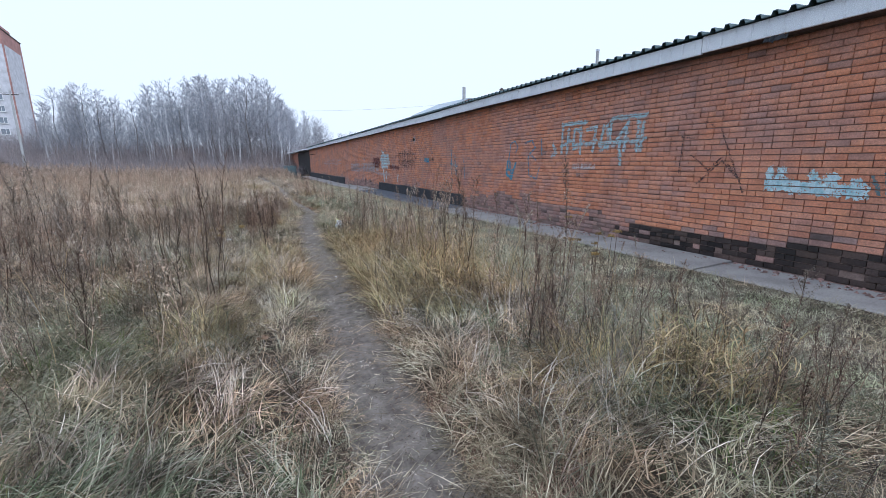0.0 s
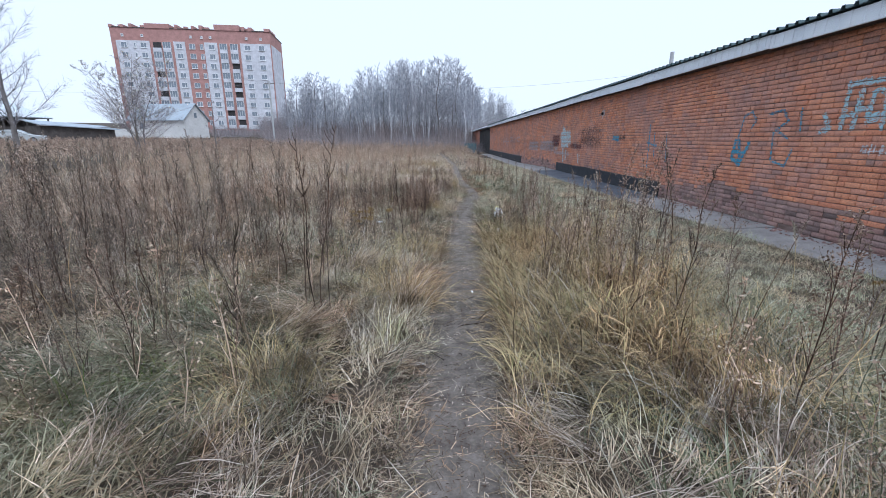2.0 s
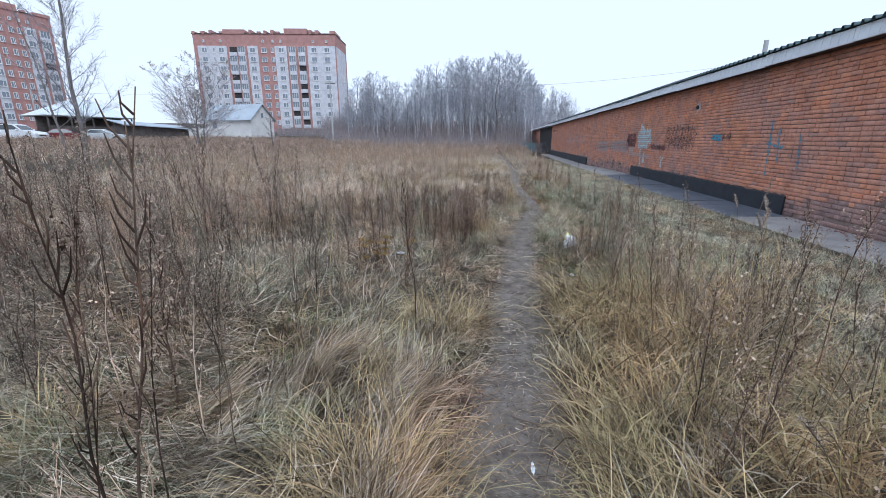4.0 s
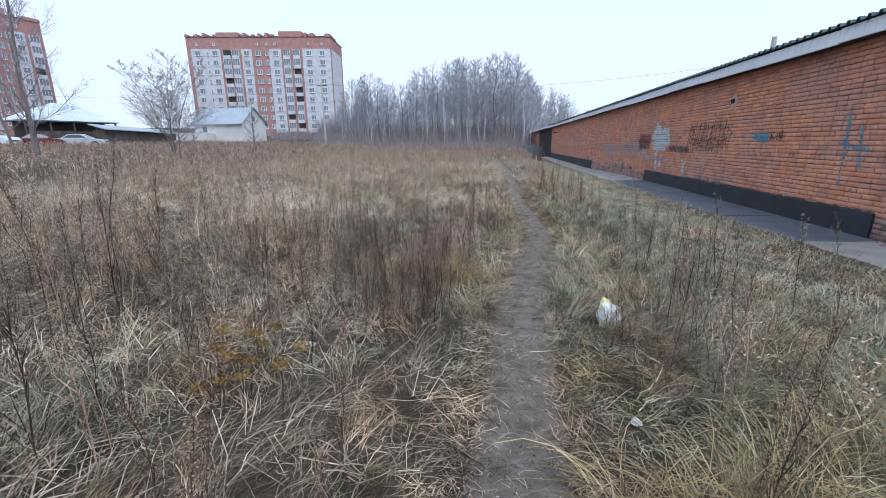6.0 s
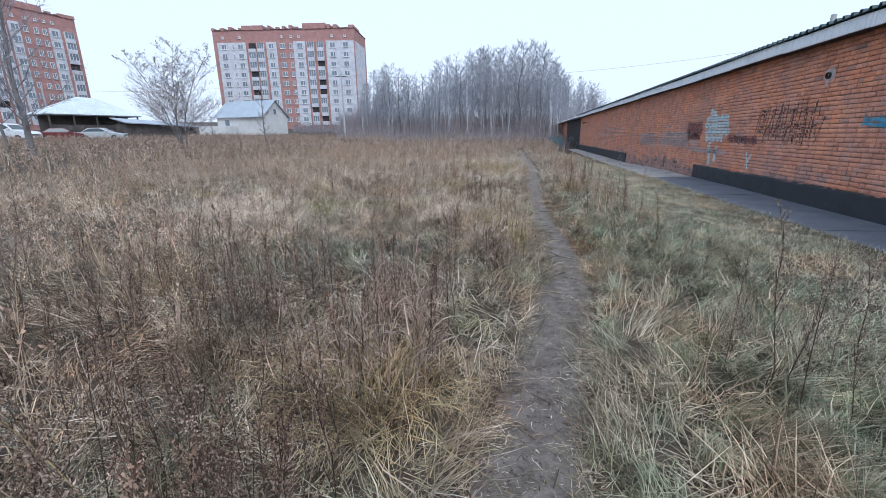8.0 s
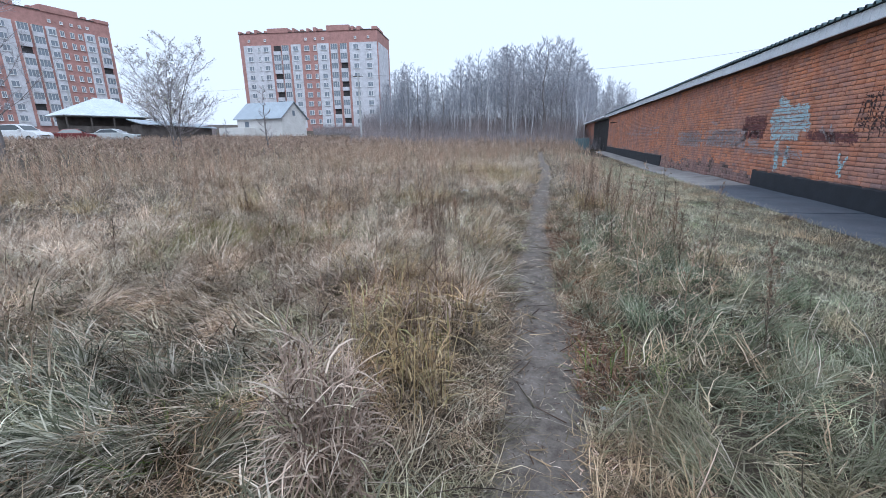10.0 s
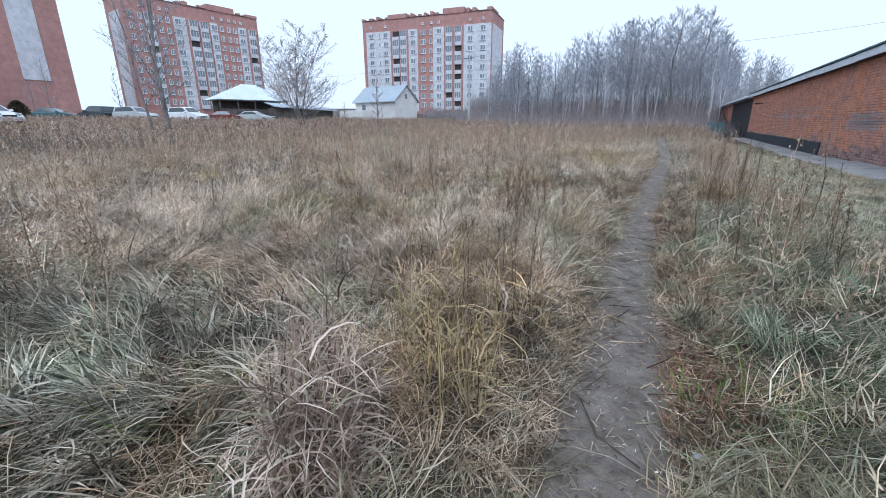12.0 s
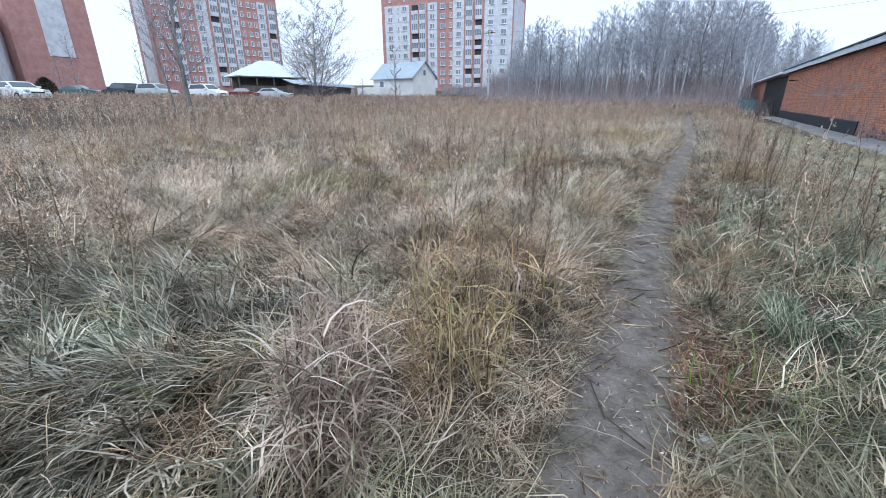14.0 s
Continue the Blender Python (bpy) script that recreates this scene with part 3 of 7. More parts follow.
# chimney and a brick gable far behind the roof
t = thing("boiler_house", pose(33, 66, 0, 0, 0, 10), "red brick boiler house with a thin steel chimney behind the roofs", "building")
gable = [(-6.3, -0.6), (-6.3, 9.1), (-0.6, 11.4), (1.2, 11.45), (8.0, 8.7), (8.0, -0.6)]
v = [(u, d, z) for d in (-0.6, 8.0) for u, z in gable]
part("wall", mesh_of("wall", v, [(5, 4, 3, 2, 1, 0), tuple(range(6, 12))] + [(i, (i + 1) % 6, (i + 1) % 6 + 6, i + 6) for i in range(6)], M["b_red"]), t)
for (u0, z0), (u1, z1) in zip(gable[1:4], gable[2:5]):
    v = [(u, d, z + h) for h in (0.01, 0.16) for d in (-0.9, 8.3) for u, z in ((u0, z0), (u1, z1))]
    part("roof_slope", mesh_of("roof_slope", v, [(0, 1, 3, 2), (6, 7, 5, 4), (0, 4, 5, 1), (1, 5, 7, 3), (3, 7, 6, 2), (2, 6, 4, 0)], M["slate"]), t, "grey sheet roof slope")
part("chimney", Geo().tube([(-1, 0, 11.0), (-1, 0, 13.3)], [0.28, 0.26], 12).mesh("chimney", M["post"]), t, "pale steel chimney")
t = thing("mast", pose(20.0, 23.3, -0.3), "pale thin mast rising behind the roof", "mast")
part("pole", Geo().tube([(0, 0, 0), (0, 0, 8.5)], [0.12, 0.1], 10).mesh("pole", M["post"]), t)
part("cap", Geo().tube([(0, 0, 8.5), (0, 0, 8.6)], [0.13, 0.13], 10).mesh("cap", M["fascia"]), t)


t = thing("flue", pose(10.0, 18.63, WALL_TOP + 0.38), "short rusty flue pipe standing on the roof", "pipe")
part("pipe", Geo().tube([(0, 0, -0.1), (0, 0, 1.18)], [0.08, 0.08], 10).mesh("pipe", M["stone"]), t)
part("cap", Geo().tube([(0, 0, 1.2), (0, 0, 1.3)], [0.13, 0.02], 10).mesh("cap", M["soffit"]), t)


# ---- graffiti: paint on the brick faces, broken at the joints ----
COURSE, BRICK_L, JOINT = 0.0865, 0.25, 0.012


def seg_dist(P, a, b):
    a, b = np.array(a), np.array(b)
    d = b - a
    t = np.clip(((P - a) @ d) / (d @ d + 1e-9), 0, 1)
    return np.hypot(*(P - (a + t[:, None] * d)).T)


def graffito(label, lines, width, mat, dropout=0.12, seed=0):
    """Strokes given as (y, z) polylines on the wall."""
    rng = np.random.default_rng(seed)
    pts = np.array([p for l in lines for p in l], float)
    y0, y1 = pts[:, 0].min() - width, pts[:, 0].max() + width
    z0, z1 = pts[:, 1].min() - width, pts[:, 1].max() + width
    cy, sub = (0.011, 6) if y1 < 13 else (0.022, 4)
    k0, k1 = int((z0 - WALL_Z0) / COURSE), int((z1 - WALL_Z0) / COURSE) + 1
    bh = (COURSE - JOINT) / sub
    cells = np.array([(yy, WALL_Z0 + k * COURSE + JOINT / 2 + (s + 0.5) * bh) for k in range(k0, k1) for s in range(sub) for yy in np.arange(y0, y1, cy)])
    d = np.min([seg_dist(cells, a, b) for l in lines for a, b in zip(l[:-1], l[1:])], axis=0)
    blot = np.sin(cells[:, 0] * 17 + 3 * np.sin(cells[:, 1] * 13 + seed)) * np.sin(cells[:, 1] * 21 + seed)
    fray = np.sin(cells[:, 0] * 61 + seed) * np.sin(cells[:, 1] * 53 + 2 * seed)
    keep = (d + width * 0.25 * fray + rng.normal(0, width * 0.16, len(d)) < width * (0.95 + 0.3 * blot)) & (rng.random(len(d)) > dropout * 0.7 + 0.2 * blot)
    c = cells[keep]
    n = len(c)
    off = np.array([(-cy / 2, -bh / 2), (cy / 2, -bh / 2), (cy / 2, bh / 2), (-cy / 2, bh / 2)])
    v = np.empty((n, 4, 3))
    v[:, :, 0] = WX - 0.0075
    v[:, :, 1] = c[:, None, 0] + off[None, :, 0]
    v[:, :, 2] = c[:, None, 1] + off[None, :, 1]
    q = np.arange(n) * 4
    tri = np.concatenate([np.stack([q, q + 2, q + 1], 1), np.stack([q, q + 3, q + 2], 1)])
    tagged(part("graffiti", big_mesh("graffiti", v.reshape(-1, 3), tri, mat)), label, "graffiti", kind="stuff")


def scribble(y0, y1, z0, z1, n, seed, loops=True):
    """Letter-like strokes in a box; y0 is where the writing begins."""
    rnd = random.Random(seed)
    out, w = [], (y1 - y0) / n
    for i in range(n):
        a = y0 + i * w
        p = lambda u, s: (a + w * (u + rnd.uniform(-0.08, 0.08)), z0 + (z1 - z0) * (s + rnd.uniform(-0.07, 0.07)))
        out.append(rnd.choice([[p(0.2, 0.05), p(0.25, 0.95)], [p(0.1, 0.8), p(0.9, 0.85)], [p(0.2, 0.3), p(0.3, 0.85), p(0.7, 0.8), p(0.75, 0.3), p(0.3, 0.2)], [p(0.1, 0.2), p(0.9, 0.9)], [p(0.5, 0.0), p(0.55, 1.0)]]))
        out.append([p(0.1, 0.35), p(0.9, 0.4)])
        out.append([p(0.75, 0.1), p(0.8, 0.9)])
    return out


graffito("pale cyan and white painted scrawl on the bricks", [[(4.84, 1.22), (4.84, 0.99)], [(4.7, 1.2), (4.7, 1.0)], [(4.84, 1.06), (3.78, 0.99)], [(4.84, 0.98), (3.78, 0.92)], [(4.32, 1.15), (4.25, 1.0), (4.1, 1.16), (4.05, 0.98)], [(3.86, 1.08), (3.8, 0.95)]], 0.055, M["cyan_paint"], 0.06, 1)
graffito("teal sprayed lettering at the end of the cyan scrawl", [[(3.72, 1.16), (3.64, 0.95)], [(3.6, 1.2), (3.55, 0.92)], [(3.45, 1.05), (3.4, 0.95), (3.3, 1.1)]], 0.02, M["teal"], 0.1, 2)
graffito("thin black sprayed angular scrawl on the bricks", [[(6.25, 1.75), (6.28, 1.15)], [(6.28, 1.75), (6.05, 1.72)], [(6.08, 1.45), (5.75, 1.2), (5.55, 1.42)], [(5.62, 1.85), (5.18, 0.88)], [(5.45, 1.3), (5.25, 1.05)], [(5.95, 0.95), (5.55, 1.35), (5.3, 1.1)], [(5.9, 1.98), (5.75, 1.9)]], 0.012, M["black_paint"], 0.45, 3)
graffito("faded pale cyan sprayed lettering high on the wall", scribble(9.5, 7.0, 1.5, 2.17, 6, 5) + [[(9.72, 1.75), (9.6, 1.55), (9.75, 1.5)], [(9.4, 2.2), (8.6, 2.2)], [(7.9, 2.2), (7.05, 2.2)], [(7.65, 1.7), (7.6, 1.3)]], 0.043, M["faded_cyan"], 0.38, 4)
graffito("small white handwriting sprayed on the bricks", scribble(9.0, 8.28, 1.16, 1.3, 6, 6), 0.012, M["white_paint"], 0.15, 5)
graffito("blue sprayed figure on the bricks", [[(11.75, 1.35), (11.8, 1.0), (11.55, 0.88), (11.35, 1.3)], [(11.65, 1.35), (11.55, 0.95)], [(11.8, 1.15), (11.5, 1.1)]], 0.045, M["blue_paint"], 0.1, 6)
graffito("thin blue sprayed loops on the bricks", [[(11.7, 1.4), (11.6, 1.85), (11.4, 1.92), (11.25, 1.75), (11.35, 1.6)], [(10.9, 1.85), (10.6, 1.9), (10.45, 1.7), (10.7, 1.55), (10.4, 1.4)], [(10.75, 1.5), (10.7, 1.0), (10.35, 0.9), (10.25, 1.2)], [(10.2, 1.9), (10.15, 1.5)]], 0.022, M["blue_paint"], 0.35, 7)
graffito("white overpainted block on the bricks", [[(25.1, 1.7), (23.7, 1.72)], [(25.2, 1.5), (23.6, 1.52)], [(25.1, 1.3), (23.5, 1.32)], [(25.0, 1.1), (23.9, 1.12)], [(24.7, 0.9), (24.6, 0.35)], [(24.9, 1.95), (24.5, 1.8)], [(24.2, 0.8), (24.2, 0.5)]], 0.1, M["cyan_paint"], 0.3, 8)
graffito("chalky grey-white wash over old lettering", [[(33.4, z), (30.6, z)] for z in (0.8, 1.0, 1.2)] + [[(29.6, z), (26.6, z)] for z in (0.85, 1.05, 1.25)] + [[(26.4, 0.72), (23.6, 0.7)]], 0.085, M["grey_paint"], 0.55, 31)
graffito("maroon overpainted block on the bricks", [[(26.7, 1.55), (25.6, 1.55)], [(26.8, 1.35), (25.5, 1.35)], [(26.6, 1.15), (25.6, 1.15)], [(23.4, 1.12), (21.9, 1.06)]], 0.1, M["maroon_paint"], 0.2, 9)
graffito("faded grey-white sprayed lettering on the bricks", scribble(33.2, 25.6, 0.75, 1.3, 9, 11), 0.05, M["grey_paint"], 0.35, 10)
graffito("faded grey sprayed lettering further along the wall", scribble(47, 37, 1.0, 1.7, 6, 12), 0.05, M["grey_paint"], 0.5, 11)
graffito("black sprayed tag of tangled letters", scribble(21.95, 19.55, 1.15, 1.85, 6, 13) + scribble(21.6, 19.9, 1.0, 1.55, 5, 14) + scribble(21.9, 19.7, 1.05, 1.95, 9, 33) + [[(22.0, 1.2), (21.9, 1.75)], [(19.6, 1.05), (19.4, 1.6)]], 0.017, M["black_paint"], 0.5, 12)
graffito("small blue sprayed block with dark letters", [[(18.35, 1.5), (17.85, 1.47)], [(18.35, 1.42), (17.85, 1.38)]], 0.045, M["blue_paint"], 0.1, 13)
graffito("dark letters beside the small blue block", scribble(17.8, 17.3, 1.36, 1.55, 3, 15), 0.014, M["black_paint"], 0.1, 14)
graffito("blue sprayed vertical drips and letters", [[(15.6, 1.8), (15.55, 0.6)], [(15.3, 1.6), (15.2, 0.9)], [(15.7, 1.3), (15.1, 1.2)], [(14.6, 1.5), (14.5, 0.8)]], 0.03, M["blue_paint"], 0.35, 15)
graffito("small white sprayed mark low on the wall", [[(22.25, 0.75), (22.1, 0.35)], [(22.0, 0.7), (22.2, 0.4)]], 0.04, M["cyan_paint"], 0.25, 16)
graffito("pale chalky letters beside the white block", [[(23.0, 1.25), (22.6, 1.0)], [(22.7, 1.3), (22.5, 1.0)], [(29.5, 1.6), (29.0, 1.5)]], 0.05, M["grey_paint"], 0.3, 17)


# ---- trees ----
def bare_tree(rnd, h, trunk_r, limbs, spread, up, twig_w, lean=0.0, fork=0.25, twigs=9, sub=5, limb_r=0.36):
    """Trunk with limbs as tubes, twigs as fine tapering slivers. Returns (wood Geo, twig vertices, twig triangles)."""
    g = Geo()
    top = Vector((lean * h, rnd.uniform(-0.05, 0.05) * h, h))
    trunk = []
    for i in range(8):
        s = i / 7
        trunk.append(Vector((top.x * s * s + 0.012 * h * math.sin(i * 1.3), top.y * s + 0.012 * h * math.cos(i * 1.7), h * s)))
    trunk[0].z = -0.15
    rad = [trunk_r * (1 - 0.93 * i / 7) for i in range(8)]
    rad[0] *= 1.35
    g.tube(trunk, rad, 7)
    limb = Geo()
    tv, tf = [], []

    def sliver(a, b, w):
        d = (b - a).normalized()
        s = d.cross(Vector((rnd.uniform(-1, 1), rnd.uniform(-1, 1), rnd.uniform(-1, 1)))).normalized() * w
        k = len(tv)
        tv.extend([a - s, a + s, b])
        tf.append((k, k + 1, k + 2))

    tips = []
    for i in range(limbs):
        s = fork + (0.97 - fork) * (i + rnd.random()) / limbs
        j = min(int(s * 7), 6)
        base = trunk[j].lerp(trunk[j + 1], s * 7 - j)
        a = i * 2.4 + rnd.uniform(-0.5, 0.5)
        L = spread * h * (1.08 - s) ** 0.7 * rnd.uniform(0.6, 1.1)
        rise = up * rnd.uniform(0.6, 1.3)
        end = base + Vector((math.cos(a), math.sin(a), rise)).normalized() * L
        mid = base.lerp(end, 0.5) + Vector((0, 0, -0.06 * L))
        r = max(trunk_r * (1 - 0.9 * s) * limb_r, 0.008)
        limb.tube([base, mid, end], [r, r * 0.6, r * 0.15], 4)
        for k in range(twigs):
            u = 0.25 + 0.75 * (k + rnd.random()) / twigs
            p = base.lerp(mid, u * 2) if u < 0.5 else mid.lerp(end, u * 2 - 1)
            d = (end - base).normalized() + Vector((rnd.uniform(-1, 1), rnd.uniform(-1, 1), rnd.uniform(-0.3, 0.9))) * 0.9
            e = p + d.normalized() * L * rnd.uniform(0.22, 0.45)
            sliver(p, e, twig_w * 1.6)
            for c in range(sub):
                q = p.lerp(e, rnd.uniform(0.25, 1.0))
                d2 = d.normalized() + Vector((rnd.uniform(-1, 1), rnd.uniform(-1, 1), rnd.uniform(-0.6, 0.8))) * 0.9
                e2 = q + d2.normalized() * L * rnd.uniform(0.1, 0.24)
                sliver(q, e2, twig_w)
                tips.append(e2)
    return g, limb, tv, tf, tips


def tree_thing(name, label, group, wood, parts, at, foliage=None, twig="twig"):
    g, limb, tv, tf, tips = parts
    t = thing(name, at, label, "tree", group)
    me = g.mesh("trunk", wood)
    part("trunk", me, t)
    tagged(part("branchwork", limb.mesh("branchwork", wood), t), kind="stuff")
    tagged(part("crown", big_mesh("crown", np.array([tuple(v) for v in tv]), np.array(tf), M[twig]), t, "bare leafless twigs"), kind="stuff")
    if foliage:
        lv, lf = [], []
        rnd = random.Random(5)
        for p in tips:
            if rnd.random() < foliage:
                s = Vector((rnd.uniform(-1, 1), rnd.uniform(-1, 1), rnd.uniform(-1, 1))).normalized() * 0.045
                u = s.orthogonal().normalized() * 0.035
                k = len(lv)
                lv += [p, p + s + u, p + s * 2, p + s - u]
                lf += [(k, k + 1, k + 2), (k, k + 2, k + 3)]
        tagged(part("leaves", big_mesh("leaves", np.array([tuple(v) for v in lv]), np.array(lf), M["leafdry"]), t, "few withered pale leaves"), kind="stuff")
    return t


rnd = random.Random(11)


def spot(az, d, x0=0.6, y0=12.6):
    x, y = x0 + d * math.sin(radians(az)), y0 + d * math.cos(radians(az))
    return x, y, float(land(x, y))


x, y, z = -23.5, 26.0, float(land(-23.5, 26))
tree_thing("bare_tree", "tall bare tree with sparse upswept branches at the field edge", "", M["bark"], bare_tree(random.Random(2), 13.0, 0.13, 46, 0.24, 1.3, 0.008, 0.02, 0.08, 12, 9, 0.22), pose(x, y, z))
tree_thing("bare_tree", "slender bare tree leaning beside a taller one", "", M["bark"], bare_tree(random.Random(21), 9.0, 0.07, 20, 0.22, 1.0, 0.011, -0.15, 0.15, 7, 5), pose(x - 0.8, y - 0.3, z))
x, y, z = -23.1, 35.0, float(land(-23.1, 35))
# several stems from one root make a broad bush-like crown
for i, (dx, dy, h, ln) in enumerate([(0, 0, 7.0, 0.03), (0.35, 0.1, 6.2, 0.17), (-0.3, 0.2, 6.4, -0.16), (0.1, -0.3, 5.6, 0.08), (-0.15, 0.35, 5.8, -0.07)]):
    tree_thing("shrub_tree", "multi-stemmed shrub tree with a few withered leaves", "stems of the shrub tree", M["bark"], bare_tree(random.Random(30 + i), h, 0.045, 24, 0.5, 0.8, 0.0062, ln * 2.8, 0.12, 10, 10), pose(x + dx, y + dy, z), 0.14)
for az, d, h, sd in ((-36.8, 34, 4.6, 41), (-70.1, 90, 9.5, 42), (-64.5, 85, 8.0, 43), (-41, 62, 3.0, 44), (-71.2, 80, 6.0, 45)):
    x, y, z = spot(az, d)
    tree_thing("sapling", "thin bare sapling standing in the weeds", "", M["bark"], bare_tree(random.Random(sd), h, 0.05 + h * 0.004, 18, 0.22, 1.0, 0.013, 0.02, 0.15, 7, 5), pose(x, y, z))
x, y, z = spot(-72.4, 58)
lv, lf = [], []
for i in range(2600):
    a, u = rnd.uniform(0, 6.28), rnd.random()
    r = 0.85 * math.sin(math.pi * min(1, 0.15 + 0.85 * u)) ** 0.6 * rnd.uniform(0.7, 1.05)
    p = Vector((r * math.cos(a), r * math.sin(a), 0.1 + 1.8 * u))
    e = p + Vector((math.cos(a) * 0.1, math.sin(a) * 0.1, rnd.uniform(0.05, 0.2)))
    s = Vector((-math.sin(a), math.cos(a), 0)) * 0.04
    k = len(lv)
    lv += [p - s, p + s, e]
    lf += [(k, k + 1, k + 2)]
t = thing("evergreen_bush", pose(x, y, z), "dark rounded evergreen bush beside parked cars", "bush")
part("foliage", big_mesh("foliage", np.array([tuple(v) for v in lv]), np.array(lf), M["evergreen"]), t)
part("trunk", Geo().tube([(0, 0, -0.1), (0, 0, 1.2)], [0.06, 0.03], 6).mesh("trunk", M["bark"]), t)

# birch wood at the far side of the field
protos = []
for i in range(6):
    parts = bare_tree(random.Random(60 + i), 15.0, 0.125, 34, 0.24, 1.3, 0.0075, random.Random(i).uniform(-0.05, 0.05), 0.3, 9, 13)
    protos.append(tree_thing("birch", "bare grey-white birch in the far wood", "birch wood", M["birch"], parts, pose(0, 0, -80), twig="twig_birch_hazed"))
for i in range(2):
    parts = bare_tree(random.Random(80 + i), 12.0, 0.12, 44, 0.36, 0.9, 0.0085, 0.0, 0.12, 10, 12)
    protos.append(tree_thing("alder", "bare brown broad-crowned tree in the far wood", "birch wood", M["bark"], parts, pose(0, 0, -80), twig="twig_birch_hazed"))
# silhouette of the wood: direction (degrees) and height angle of its top, seen from the field
SIL = [(-21, 5.0), (-19.5, 7.6), (-17.5, 8.6), (-15.5, 8.0), (-14.2, 8.3), (-12.6, 6.9), (-11.2, 8.9), (-9, 9.8), (-6, 10.2), (-3, 10.3), (0.4, 11.2), (2.0, 10.2), (3.2, 8.6), (4.5, 7.0), (6.8, 6.6), (9.2, 5.2), (12, 4.2), (16, 3.6), (24, 3.0)]
rnd = random.Random(12)
placed = 0
for i in range(215):
    az = rnd.uniform(-21, 4.2) if i < 150 else rnd.uniform(3.0, 13)
    d = rnd.uniform(72, 105) if az < 4.2 else rnd.uniform(110, 150)
    x, y, z = spot(az, d, 0.1, 8.0)
    el = float(np.interp(az, [s[0] for s in SIL], [s[1] for s in SIL])) * (1.0 if i % 3 == 0 else rnd.uniform(0.62, 0.98))
    hgt = 1.2 + d * math.tan(radians(el)) - z
    if hgt < 2.5:
        continue
    k = rnd.randrange(6) if rnd.random() < 0.78 else 6 + rnd.randrange(2)
    base_h = 15.0 if k < 6 else 12.0
    s = hgt / base_h
    src = protos[k]
    c = src if src.location.z < -50 else copy_thing(src, pose(0, 0, 0))
    c.matrix_basis = pose(x, y, z, 0, 0, rnd.uniform(0, 360)) @ Matrix.Diagonal((s * rnd.uniform(0.85, 1.15), s * rnd.uniform(0.85, 1.15), s, 1))


def sprays(n, place, h0, h1, w, fan, rng, per=1):
    """Thin upright slivers, for brushwood. place: (n, 2) points."""
    r = np.repeat(place, per, 0)
    m = len(r)
    base = np.stack([r[:, 0] + rng.normal(0, 0.25, m), r[:, 1] + rng.normal(0, 0.25, m), np.zeros(m)], 1)
    base[:, 2] = land(base[:, 0], base[:, 1]) - 0.03
    h = rng.uniform(h0, h1, m)
    a = rng.uniform(0, 2 * np.pi, m)
    ln = rng.uniform(0.05, fan, m) * h
    tip = base + np.stack([np.cos(a) * ln, np.sin(a) * ln, h], 1)
    b = rng.uniform(0, np.pi, m)
    s = np.stack([np.cos(b), np.sin(b), 0 * b], 1) * (w * rng.uniform(0.6, 1.3, m))[:, None]
    mid = (base + tip) / 2 + np.stack([np.cos(a), np.sin(a), 0 * a], 1) * (-0.08 * ln)[:, None]
    v = np.stack([base - s, base + s, mid + s * 0.7, mid - s * 0.7, tip], 1).reshape(-1, 3)
    k = np.arange(m)[:, None] * 5
    t = np.concatenate([k + np.array([[0, 1, 2]]), k + np.array([[0, 2, 3]]), k + np.array([[3, 2, 4]])])
    return v, t


rng = np.random.default_rng(3)
az = np.radians(rng.uniform(-24, 7, 2600))
d = rng.uniform(54, 96, 2600)
low = 0.5 + 0.5 * np.sin(az * 40 + 1.5 * np.sin(az * 90))
v, tr = sprays(0, np.stack([0.1 + d * np.sin(az), 8 + d * np.cos(az)], 1), 0.6, 1.6 + np.repeat((1.5 + 2.2 * low) * rng.random(2600) * smooth(52, 85, d) * 1.6, 10), 0.01, 0.7, rng, 10)
pieces = [(v, tr)]
for a0, a1, d0, d1, m, h1, w in ((-24, 14, 100, 150, 2600, 6.5, 0.03), (-46, -19, 96, 125, 1500, 2.6, 0.02), (-21, 8, 68, 100, 1300, 5.0, 0.014)):
    az, d = np.radians(rng.uniform(a0, a1, m)), rng.uniform(d0, d1, m)
    ok = np.abs(np.degrees(az) + 35.5) > 5.5
    az, d = az[ok], d[ok]
    pieces.append(sprays(0, np.stack([0.3 + d * np.sin(az), 10 + d * np.cos(az)], 1), h1 * 0.35, h1, w, 0.6, rng, 8))
off, vs, ts = 0, [], []
for a, b in pieces:
    vs.append(a)
    ts.append(b + off)
    off += len(a)
v, tr = np.concatenate(vs), np.concatenate(ts)
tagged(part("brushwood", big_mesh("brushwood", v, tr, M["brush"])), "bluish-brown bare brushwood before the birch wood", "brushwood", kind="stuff")


